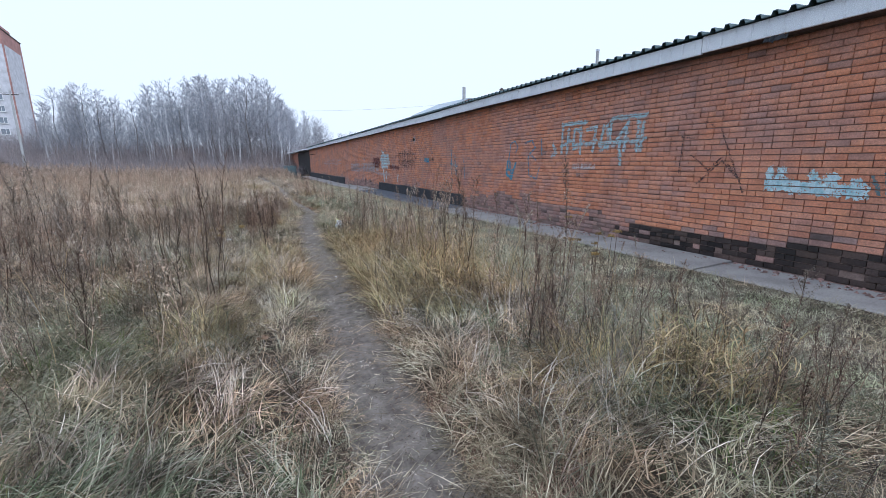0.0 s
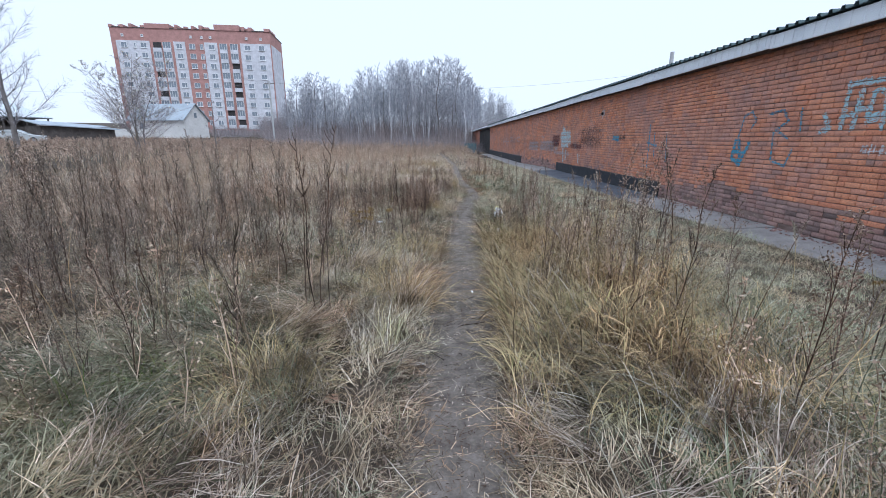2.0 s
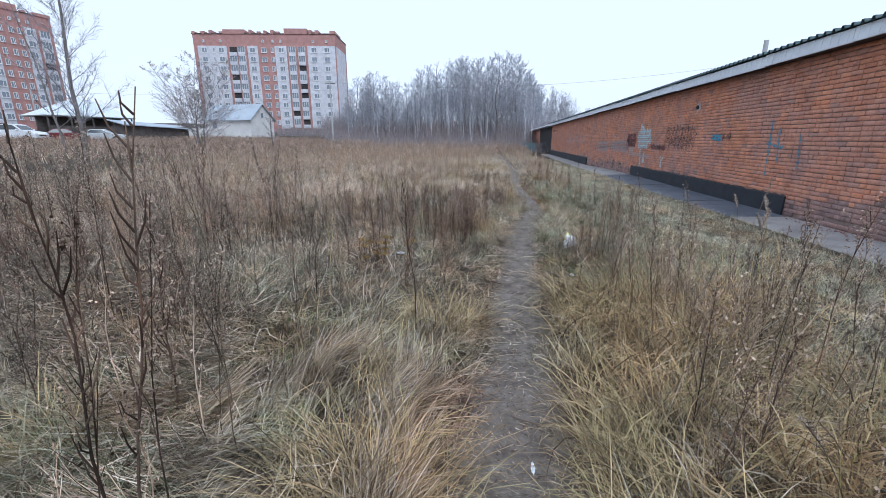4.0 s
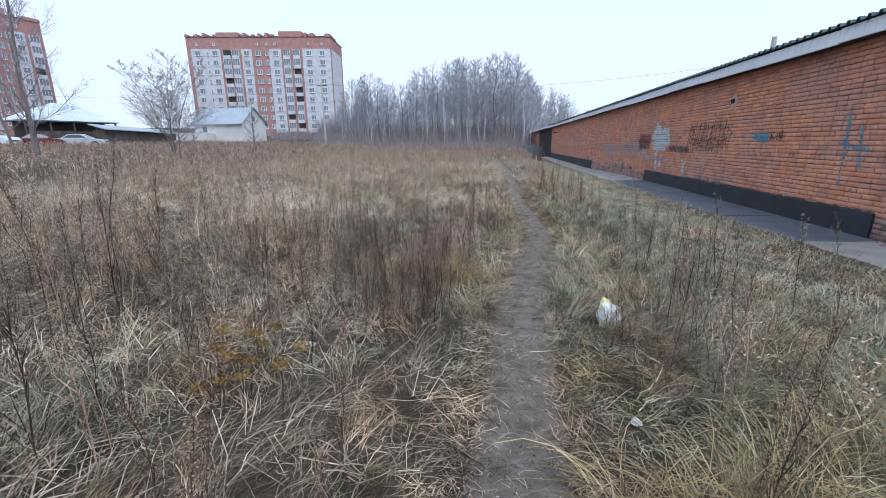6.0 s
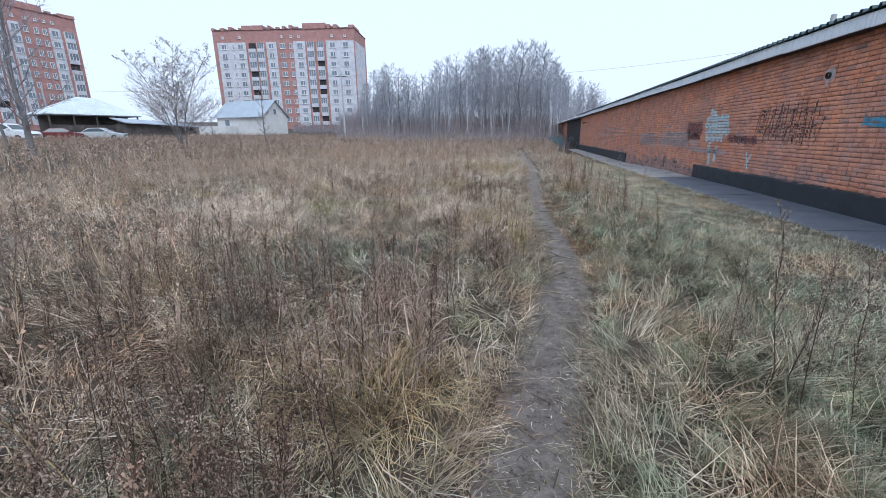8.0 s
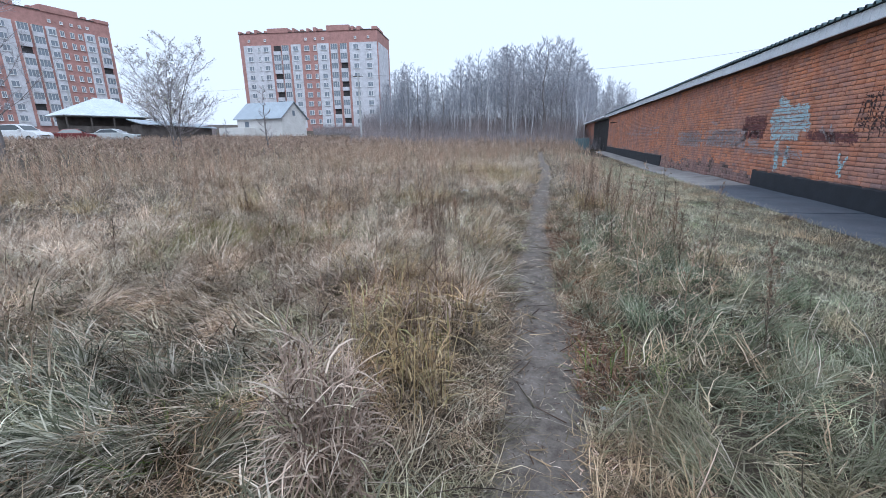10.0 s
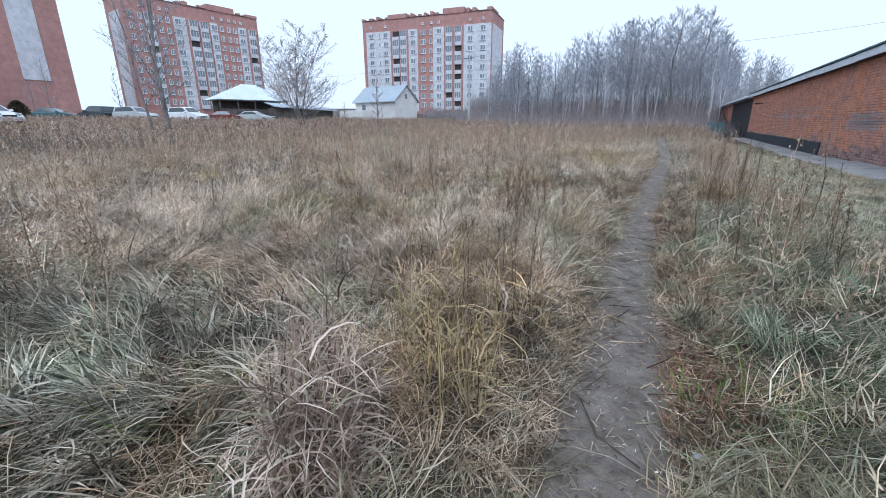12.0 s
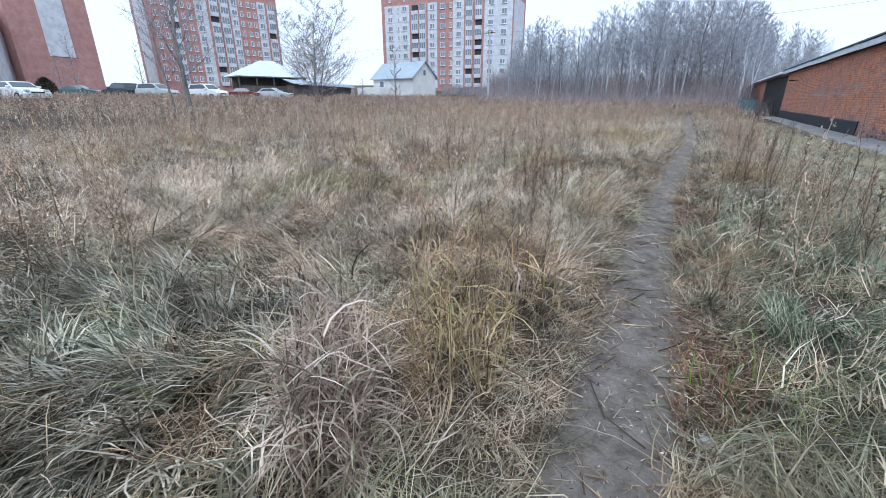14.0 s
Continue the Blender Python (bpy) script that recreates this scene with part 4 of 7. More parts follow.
# ---- far buildings ----
def window_mesh(w, h):
    """Frame with one mullion, as one connected mesh; local x along the facade, -y outwards."""
    b = 0.1
    gx, gz = [0, b, w * 0.55, w * 0.55 + b, w - b, w], [0, b, h - b, h]
    solid = lambda i, k: 0 <= i < 5 and 0 <= k < 3 and (i in (0, 2, 4) or k in (0, 2))
    v = [(x, y, z) for y in (-0.06, 0.06) for z in gz for x in gx]
    at = lambda i, k, s: s * 24 + k * 6 + i
    f = []
    for k in range(3):
        for i in range(5):
            if not solid(i, k):
                continue
            f.append((at(i, k, 0), at(i + 1, k, 0), at(i + 1, k + 1, 0), at(i, k + 1, 0)))
            for di, dk, p, q in ((-1, 0, (i, k), (i, k + 1)), (1, 0, (i + 1, k + 1), (i + 1, k)), (0, -1, (i + 1, k), (i, k)), (0, 1, (i, k + 1), (i + 1, k + 1))):
                if not solid(i + di, k + dk):
                    f.append((at(*p, 0), at(*q, 0), at(*q, 1), at(*p, 1)))
    return mesh_of("window", v, f, M["w_frame"]), Geo().box(b * 0.5, w - b * 0.5, -0.02, 0.03, b * 0.5, h - b * 0.5).mesh("pane", M["pane"]), Geo().box(-0.08, w + 0.08, -0.16, 0.0, -0.09, -0.003).mesh("sill", M["w_frame"])


WIN = {k: window_mesh(*k) for k in ((1.7, 1.5), (1.0, 1.5), (0.7, 1.4), (2.0, 1.7), (0.7, 0.7))}


def window(parent, u, z, kind, out):
    w = part("window", WIN[kind][0], parent, at=pose(u, out, z))
    part("pane", WIN[kind][1], w)
    part("sill", WIN[kind][2], w)


def block(name, corner, angle, length, depth, floors, base, columns, panels, high, label, seed, side_panels=(), strip=2.8, lift=0.0):
    """A nine-storey block. columns: (u, kind, out) of windows; panels: (u0, u1, material, out) fields of pale brick or loggias; high: raised stretches of parapet."""
    t = thing(name, pose(*corner, 0, 0, angle), label, "building")
    H = base + floors * strip
    top = H + 3.6
    part("wall", Geo().box(0, length, 0, depth, -3, top).mesh("wall", M["b_red"]), t, "red brick body")
    rnd = random.Random(seed)
    for u0, u1, mat, out in panels:
        if mat == "loggia":
            for f in range(floors):
                z = base + f * strip
                part("balcony", Geo().box(u0, u1, -out - 0.1, 0.0, z - 0.15, z + 0.95).mesh("balcony", M["b_white"]), t)
                if rnd.random() < 0.85:
                    g = Geo()
                    n = 3
                    for i in range(n + 1):
                        xx = u0 + (u1 - u0 - 0.07) * i / n
                        g.box(xx, xx + 0.07, -out - 0.08, -0.02, z + 0.953, z + strip - 0.18)
                    g.box(u0, u1, -out - 0.08, -0.02, z + strip - 0.178, z + strip - 0.155)
                    w = part("loggia_window", g.mesh("loggia_window", M["w_frame"]), t)
                    part("pane", Geo().box(u0 + 0.02, u1 - 0.02, -out + 0.02, -0.03, z + 0.96, z + strip - 0.19).mesh("pane", M["pane"]), w)
                else:
                    # no recess is cut; a dark slab carries the open loggia's shade
                    part("loggia_opening", Geo().box(u0 + 0.02, u1 - 0.02, -0.05, 0.0, z + 0.96, z + strip - 0.19).mesh("loggia_opening", M["dark_door"]), t, "dark slab painted as the shade of an open loggia")
        else:
            part("facade_field", Geo().box(u0, u1, -out, 0.0, base - 0.4 + lift, H + 0.1).mesh("facade_field", M[mat]), t, "pale silicate brick field")
    for u, kind, out in columns:
        for f in range(-1 if base > 3 else 0, floors):
            window(t, u, base + f * strip + 0.9, kind, -out - 0.05)
        if rnd.random() < 0.9:
            window(t, u + 0.4, H + 1.2, (0.7, 0.7), -0.05)
    for u0, u1, dz in high:
        part("parapet", Geo().box(u0, u1, -0.25, depth * 0.5, top, top + dz).mesh("parapet", M["b_red"]), t)
    part("coping", Geo().box(-0.15, length + 0.15, -0.2, depth + 0.15, top + 0.002, top + 0.2).mesh("coping", M["old_wood"]), t, "dark metal coping")
    for i in range(int(length / 6)):
        u = 2 + i * 6.1
        part("roof_vent", Geo().box(u, u + 1.1, 1.0, 2.0, top + 0.2, top + 1.0).mesh("roof_vent", M["b_red"]), t)
    for x0, x1, y0, y1, mat in side_panels:
        part("gable_field", Geo().box(x0, x1, y0, y1, base - 1, H + 0.1).mesh("gable_field", M[mat]), t, "pale silicate brick gable field")
    return t


def ends(az0, d0, az1, d1):
    (xa, ya, za), (xb, yb, zb) = spot(az0, d0), spot(az1, d1)
    return (xa, ya), math.degrees(math.atan2(yb - ya, xb - xa)), math.hypot(xb - xa, yb - ya), za


# central block, seen from its long side
(xa, ya), ang, L, z0 = ends(-38.2, 161.5, -22.3, 144)
S = L / 251.0
c = lambda px: (px - 374) * S
W2, W1, W0 = (1.7, 1.5), (1.0, 1.5), (0.7, 1.4)
block("apartment_block", (xa, ya, 3.6), ang, L, 16.0, 9, 1.6,
      [(c(388), W2, 0.15), (c(408), W0, 0.15), (c(418), W2, 0.15), (c(473), W2, 0.15), (c(493), W2, 0), (c(510), W1, 0), (c(524), W2, 0.15), (c(582), W2, 0.15), (c(605), W2, 0.15)],
      [(c(381), c(432), "b_white", 0.15), (c(437), c(450), "loggia", 0.5), (c(453), c(465), "loggia", 0.5), (c(469), c(487), "b_white", 0.15), (c(517), c(538), "b_white", 0.15), (c(542), c(554), "loggia", 0.5), (c(559), c(571), "loggia", 0.5), (c(575), c(624), "b_white", 0.15)],
      [(c(428), c(466), 1.3), (c(536), c(576), 1.6), (c(374), c(378), 0.8), (c(392), c(396), 0.8), (c(404), c(409), 1.1), (c(474), c(478), 1.2), (c(500), c(504), 1), (c(512), c(517), 1.2), (c(580), c(584), 1.2), (c(590), c(596), 1.1), (c(616), c(625), 0.9)],
      "nine-storey red and pale brick apartment block beyond the field", 5, [(L, L + 0.15, 0.8, 13.6, "b_white")])
# second block, seen obliquely
(xa, ya), ang, L, z0 = ends(-62.8, 152, -50.2, 168)
c = lambda f: f * L
cols = [(c(a), W2, o) for a, o in ((0.33, 0.15), (0.60, 0.15), (0.83, 0.15))] + [(c(a), W1, 0) for a in (0.03, 0.09, 0.22, 0.27, 0.67, 0.73, 0.78)]
block("apartment_block", (xa, ya, 3.9), ang, L, 13.0, 9, 1.6, cols,
      [(c(0.32), c(0.41), "b_white", 0.15), (c(0.43), c(0.49), "loggia", 0.5), (c(0.51), c(0.57), "loggia", 0.5), (c(0.59), c(0.65), "b_white", 0.15), (c(0.82), c(0.89), "b_white", 0.15), (c(0.91), c(0.97), "loggia", 0.5), (c(0.13), c(0.19), "loggia", 0.5)],
      [(c(0.0), c(0.24), 1.6), (c(0.58), c(0.8), 1.6), (c(0.4), c(0.44), 1.0), (c(0.9), c(1.0), 0.8)],
      "nine-storey red brick apartment block with pale window strips", 8, [(-0.15, 0, 2.5, 10.5, "b_white")])
# third block, its gable to the field
(xa, ya), ang, L, z0 = ends(-73.7, 118, -67.8, 124)
block("apartment_block", (xa, ya, 3.2), ang, L, 40.0, 9, 1.6, [], [(L * 0.37, L * 0.69, "b_white", 0.15)], [],
      "red brick block end with one broad pale stripe", 9, lift=5.0)
x, y, z = spot(-76.6, 110)
t = thing("apartment_block", pose(x, y, z, 0, 0, 62), "pale apartment block with rows of windows behind the cars", "building")
part("wall", Geo().box(-9, 2.0, 0, 12, -3, 15).mesh("wall", M["b_white"]), t)
for f in range(5):
    for u in (-8, -5, -2, 0):
        window(t, u, 1 + f * 2.8, (1.7, 1.5), -0.05)


def cottage():
    """White house with a grey gable roof; local x runs along the ridge."""
    (xa, ya), ang, L, z0 = ends(-39.6, 92, -34.6, 84)
    t = thing("house", pose(xa, ya, 2.75, 0, 0, ang), "white plastered house with a grey sheet gable roof", "house")
    w, e, r = 6.4, 2.5, 5.1
    g = Geo().add([(0, 0, -2.5), (L, 0, -2.5), (L, w, -2.5), (0, w, -2.5), (0, 0, e), (L, 0, e), (L, w, e), (0, w, e), (0, w / 2, r), (L, w / 2, r)],
                  [(0, 1, 5, 4), (1, 2, 6, 9, 5), (2, 3, 7, 6), (3, 0, 4, 8, 7), (0, 3, 2, 1)])
    part("wall", g.mesh("wall", M["plaster"]), t)
    for sgn in (0, 1):
        y0, y1 = (-0.5, w / 2) if sgn == 0 else (w + 0.5, w / 2)
        z0 = e - 0.45
        v = [(-0.5, y0, z0), (L + 0.4, y0, z0), (L + 0.4, y1, r + 0.05), (-0.5, y1, r + 0.05)]
        v += [(a, b, c + 0.12) for a, b, c in v]
        part("roof_slope", Geo().add(v, [(0, 1, 2, 3), (7, 6, 5, 4), (0, 4, 5, 1), (1, 5, 6, 2), (2, 6, 7, 3), (3, 7, 4, 0)]).mesh("roof_slope", M["slate"]), t)
    part("attic_window", Geo().box(L - 0.02, L + 0.05, w / 2 - 0.3, w / 2 + 0.3, 2.7, 3.6).mesh("attic_window", M["pane"]), t)
    part("window", Geo().box(2, 3, -0.05, 0.02, 0.7, 1.7).mesh("window", M["pane"]), t)
    part("annex", Geo().box(-1.5, 5.0, -3.0, -0.6, -2.5, 0.6, 0.03).mesh("annex", M["plaster"]), t, "low white annex wall")


cottage()


def pavilion():
    (xa, ya), ang, L, z0 = ends(-55.4, 68, -47.4, 72)
    t = thing("pavilion", pose(xa, ya, 1.9, 0, 0, ang), "open shed with a pale hipped metal roof", "shed")
    w = 6.0
    e0, e1, pk = 2.35, 2.5, 4.6
    v = [(0, 0, e0), (L, 0, e0), (L, w, e0), (0, w, e0), (L * 0.42, w * 0.45, pk), (L * 0.62, w * 0.45, pk), (0.1, 0.1, e0 - 0.12), (L - 0.1, 0.1, e0 - 0.12), (L - 0.1, w, e0 - 0.12), (0.1, w, e0 - 0.12)]
    part("roof", Geo().add(v, [(0, 1, 5, 4), (1, 2, 5), (2, 3, 4, 5), (3, 0, 4), (0, 6, 7, 1), (1, 7, 8, 2), (2, 8, 9, 3), (3, 9, 6, 0), (6, 9, 8, 7)]).mesh("roof", M["snow_roof"]), t)
    for i in range(5):
        part("post", Geo().box(0.3 + i * (L - 0.8) / 4, 0.45 + i * (L - 0.8) / 4, 0.3, 0.45, -1.7, e0 - 0.12).mesh("post", M["old_wood"]), t)
    part("back_wall", Geo().box(0.3, L - 0.3, 3.0, 3.15, -1.7, e0 - 0.12).mesh("back_wall", M["old_wood"]), t)
    part("board_fence", Geo().box(0.5, L - 0.5, 0.46, 0.5, -1.7, 1.1).mesh("board_fence", M["old_wood"]), t)
    x, y, z = spot(-49.0, 66)
    t = thing("lean_to_shed", pose(x, y, 1.8, 0, 0, ang), "low dark wooden lean-to shed with a sagging roof", "shed")
    part("wall", Geo().box(0, 9.0, 0.3, 3.0, -1.7, 1.3).mesh("wall", M["old_wood"]), t)
    part("roof", Geo().add([(-0.4, -0.3, 1.35), (9.4, -0.3, 0.95), (9.4, 3.2, 1.5), (-0.4, 3.2, 2.0), (-0.4, -0.3, 1.47), (9.4, -0.3, 1.07), (9.4, 3.2, 1.62), (-0.4, 3.2, 2.12)],
         [(3, 2, 1, 0), (4, 5, 6, 7), (0, 1, 5, 4), (1, 2, 6, 5), (2, 3, 7, 6), (3, 0, 4, 7)]).mesh("roof", M["slate"]), t)


pavilion()


# power line
def utility_pole(az, d, h, label, arm=True):
    x, y, z = spot(az, d, 0.0, 7.8)
    t = thing("utility_pole", pose(x, y, z), label, "pole")
    part("post", Geo().tube([(0, 0, -0.3), (0, 0, h)], [0.16, 0.1], 8).mesh("post", M["post"]), t)
    if arm:
        part("crossarm", Geo().box(-0.8, 0.8, -0.05, 0.05, h - 0.5, h - 0.4).mesh("crossarm", M["old_wood"]), t)
        for u in (-0.7, 0, 0.7):
            part("insulator", Geo().tube([(u, 0, h - 0.4), (u, 0, h - 0.2)], [0.05, 0.03], 6).mesh("insulator", M["w_frame"]), t)
    return Vector((x, y, z + h - 0.2))


pa = utility_pole(-22.9, 70, 9.6, "pale concrete power pole at the edge of the field")
pb = utility_pole(-52.0, 95, 7.5, "leaning grey power pole behind the sheds", False)


def cable(a, b, sag, label):
    g = Geo()
    pts = [a.lerp(b, i / 24) - Vector((0, 0, sag * 4 * (i / 24) * (1 - i / 24))) for i in range(25)]
    g.tube(pts, [0.015] * 25, 4)
    tagged(part("power_cable", g.mesh("power_cable", M["cable"])), label, "cable")


x1, y1, _ = spot(32, 62, 0, 7.8)
cable(pa, Vector((x1, y1, 10.6)), 1.9, "thin overhead cable sagging across the field")
cable(pa, pb, 1.2, "thin overhead cable running to the sheds")
tagged(part("cable_post", Geo().tube([(x1, y1, -0.5), (x1, y1, 10.7)], [0.12, 0.09], 8).mesh("cable_post", M["post"])), "grey post that carries the cable behind the roofs", "pole")


# ---- parked cars ----
def car(name, label, at, colour, kind):
    """kind: suv or sedan. Local x is forwards; side profile lofted over four widths."""
    t = thing(name, at, label, "car", "parked cars")
    if kind == "suv":
        low = [(-2.2, 0.5), (-2.25, 0.95), (-2.1, 1.1), (0.95, 1.12), (2.0, 0.98), (2.25, 0.75), (2.2, 0.4)]
        cab = [(-2.05, 1.1), (-1.85, 1.68), (-0.2, 1.76), (0.25, 1.7), (1.0, 1.12)]
    else:
        low = [(-2.15, 0.45), (-2.2, 0.85), (-1.95, 0.98), (0.9, 0.98), (2.0, 0.82), (2.2, 0.6), (2.15, 0.3)]
        cab = [(-1.7, 0.97), (-1.0, 1.42), (0.1, 1.45), (0.95, 0.98)]
    hw = 0.88
    ring = [(x, z) for x, z in low] + [(-2.1, 0.3)]
    v, n = [], len(ring)
    for yy, s in ((-hw, 0.97), (-hw + 0.12, 1.0), (hw - 0.12, 1.0), (hw, 0.97)):
        v += [(x * s, yy, z if abs(yy) < hw - 0.1 else min(z, 0.99 * z + 0.0)) for x, z in ring]
    f = [(k * n + i, k * n + (i + 1) % n, (k + 1) * n + (i + 1) % n, (k + 1) * n + i)[::-1] for k in range(3) for i in range(n)] + [tuple(range(n)), tuple(3 * n + i for i in range(n))[::-1]]
    part("body", mesh_of("body", v, f, colour), t)
    v, n = [], len(cab)
    zb, zt = cab[0][1], max(z for _, z in cab)
    half = lambda z: (hw - 0.03) * (1 - 0.2 * (z - zb) / (zt - zb))
    for sy in (-1, 1):
        v += [(x, sy * half(z), z) for x, z in cab]
    f = [(i, (i + 1) % n, n + (i + 1) % n, n + i)[::-1] for i in range(n)] + [tuple(range(n)), tuple(n + i for i in range(n))[::-1]]
    me = mesh_of("cabin", v, f, colour)
    part("cabin", me, t)
    cx, cz = sum(x for x, _ in cab) / n, sum(z for _, z in cab) / n
    inset = [(cx + (x - cx) * 0.86, cz + (z - cz) * 0.74) for x, z in cab]
    for sy in (-1, 1):
        part("side_window", mesh_of("side_window", [(x, sy * (half(z) + 0.008), z) for x, z in inset], [tuple(range(n)) if sy < 0 else tuple(range(n))[::-1]], M["car_glass"]), t, "dark side glass")
    for nm, a, b, o in (("windscreen", cab[-1], cab[-2], 0.012), ("rear_window", cab[0], cab[1], -0.012)):
        p, q = (a[0] + (b[0] - a[0]) * 0.1 + o, a[1] + (b[1] - a[1]) * 0.1), (a[0] + (b[0] - a[0]) * 0.88 + o, a[1] + (b[1] - a[1]) * 0.88)
        part(nm, mesh_of(nm, [(p[0], -half(p[1]) * 0.9, p[1]), (p[0], half(p[1]) * 0.9, p[1]), (q[0], half(q[1]) * 0.88, q[1]), (q[0], -half(q[1]) * 0.88, q[1])], [(0, 1, 2, 3) if o > 0 else (3, 2, 1, 0)], M["car_glass"]), t, "dark sloping glass")
    for sy in (-1, 1):
        for wx in (-1.35, 1.35):
            w = part("wheel", Geo().tube([(wx, sy * (hw - 0.2), 0.33), (wx, sy * (hw + 0.02), 0.33)], [0.34, 0.34], 16).mesh("wheel", M["tyre"]), t)
            part("rim", Geo().tube([(wx, sy * (hw + 0.0), 0.33), (wx, sy * (hw + 0.04), 0.33)], [0.22, 0.2], 12).mesh("rim", M["rim"]), w)
        part("headlight", Geo().box(2.0, 2.18, sy * 0.6 - 0.16, sy * 0.6 + 0.16, 0.72, 0.86, 0.03).mesh("headlight", M["lamp_glass"]), t)
        part("mirror", Geo().box(0.6, 0.75, sy * (hw + 0.08) - 0.09, sy * (hw + 0.08) + 0.09, cab[0][1] + 0.02, cab[0][1] + 0.18, 0.03).mesh("mirror", colour), t)
    part("number_plate", Geo().box(2.22, 2.26, -0.26, 0.26, 0.45, 0.57).mesh("number_plate", M["w_frame"]), t)
    part("grille", Geo().box(2.18, 2.25, -0.4, 0.4, 0.6, 0.72).mesh("grille", M["dark_door"]), t)
    return t


WHITE, SILVER, DARK, RED, TEALC = paint("white_car_paint", (0.75, 0.76, 0.78)), paint("silver_car_paint", (0.5, 0.52, 0.53)), paint("dark_car_paint", (0.04, 0.05, 0.06)), paint("dark_red_car_paint", (0.16, 0.03, 0.03)), paint("teal_car_paint", (0.05, 0.12, 0.14))
for az, d, turn, col, kind, lab in ((-74.3, 46, 10, WHITE, "sedan", "white car parked with its front to the field"), (-69.9, 66, 45, TEALC, "sedan", "dark teal car in the parked row"), (-66.6, 64, 190, DARK, "suv", "dark off-road car seen from behind with spare wheel"),
                                    (-63.4, 61, 22, SILVER, "suv", "silver off-road car parked askew"), (-58.6, 58, 12, WHITE, "suv", "white off-road car parked by the bare tree"), (-54.6, 61, 40, RED, "sedan", "dark red car before the shed"), (-51.6, 60, 30, SILVER, "sedan", "silver car before the shed")):
    x, y, z = spot(az, d)
    car("car", lab, pose(x, y, z - 0.02, 0, 0, turn), col, kind)

# ---- litter on the ground ----
def crumple(name, at, label, category, size, mat, seed, flat=0.6):
    bm = bmesh.new()
    bmesh.ops.create_icosphere(bm, subdivisions=3, radius=1)
    for v in bm.verts:
        n = noise.noise(v.co * 1.8 + Vector((seed, 0, 0))) * 0.45 + noise.noise(v.co * 4.5 + Vector((seed, 3, 0))) * 0.22
        v.co = v.co * (1 + n)
        v.co.z = max(v.co.z, -0.6)
        v.co = Vector((v.co.x * size[0], v.co.y * size[1], (v.co.z + 0.6) * size[2] * flat))
    me = bpy.data.meshes.new(name)
    bm.to_mesh(me)
    bm.free()
    me.materials.append(mat)
    return part(name, me)


def on_land(x, y, dz=0.0):
    return pose(x, y, float(land(x, y)) + dz)


t = thing("plastic_bag", on_land(0.78, 10.2, 0.015), "crumpled white plastic bag with a pale yellow end in the grass", "litter")
for nm, sz, mt, sd, off in (("bag_body", (0.075, 0.09, 0.105), "plastic", 2, (0, 0, 0)), ("bag_end", (0.04, 0.04, 0.07), "yellow", 5, (-0.025, 0.035, 0.075))):
    ob = crumple(nm, None, "", "", sz, M[mt], sd, 1.0)
    ob.parent, ob.location = t, off
for nm, lab, xy, sz, mt, sd in (("brick_fragment", "broken piece of orange brick lying in the grass", (-0.85, 4.55), (0.04, 0.035, 0.022), "stone", 7), ("paper_scrap", "flattened pale scrap on the path edge", (-0.43, 4.97), (0.05, 0.018, 0.008), "foil", 8),
                                ("film_scrap", "dirty crumpled plastic film in the grass", (-1.32, 9.55), (0.05, 0.04, 0.02), "foil", 9), ("stone", "small pale stone beside the path", (0.82, 13.97), (0.022, 0.02, 0.013), "concrete", 10),
                                ("paper_scrap", "small white scrap on the path", (0.02, 6.3), (0.008, 0.035, 0.006), "plastic", 11), ("stone", "small stone pressed into the path", (0.02, 5.6), (0.03, 0.022, 0.01), "path", 12), ("stone", "small stone pressed into the path", (-0.02, 5.12), (0.028, 0.02, 0.01), "path", 13),
                                ("plastic_bag", "white plastic scrap caught in far weeds", (-1.2, 21.0), (0.08, 0.06, 0.07), "plastic", 14), ("paper_scrap", "white scrap lying among the weeds", (0.62, 9.0), (0.025, 0.025, 0.025), "plastic", 15)):
    ob = crumple(nm, None, "", "", sz, M[mt], sd)
    ob.matrix_basis = on_land(*xy, 0.018)
    tagged(ob, lab, "stone" if nm in ("stone", "brick_fragment") else "litter")
rnd = random.Random(8)
sticks = [((0.36, 14.95), (0.72, 14.72))] + [((float(path_x(y)) + rnd.uniform(-0.2, 0.2), y), None) for y in list(np.linspace(3.2, 18.5, 60)) + list(np.linspace(13.1, 16.8, 56))]
for a, b in sticks:
    if b is None:
        an, ln = rnd.uniform(0, 3.14), rnd.uniform(0.04, 0.2)
        b = (a[0] + ln * math.cos(an), a[1] + ln * math.sin(an))
    pts = [(a[0] + (b[0] - a[0]) * s, a[1] + (b[1] - a[1]) * s + 0.016 * math.sin(s * 9), float(land(a[0] + (b[0] - a[0]) * s, a[1] + (b[1] - a[1]) * s)) + 0.031) for s in (0, 0.35, 0.7, 1)]
    tagged(part("stick", Geo().tube(pts, [0.003, 0.0028, 0.0024, 0.0014], 5).mesh("stick", M["straw"] if rnd.random() < 0.6 else M["stem"])), "dry broken stalk lying on the dirt path", "stick", "stalks on the path")


# ---- meadow ----
rng = np.random.default_rng(7)


def field(x, y, s, k):
    """Smooth wandering values between about -1 and 1."""
    return (np.sin(x * s * 1.3 + k + 1.7 * np.sin(y * s * 0.7 + k)) + np.sin(y * s * 1.1 + 2 * k + 1.3 * np.sin(x * s * 0.9 - k))) / 2


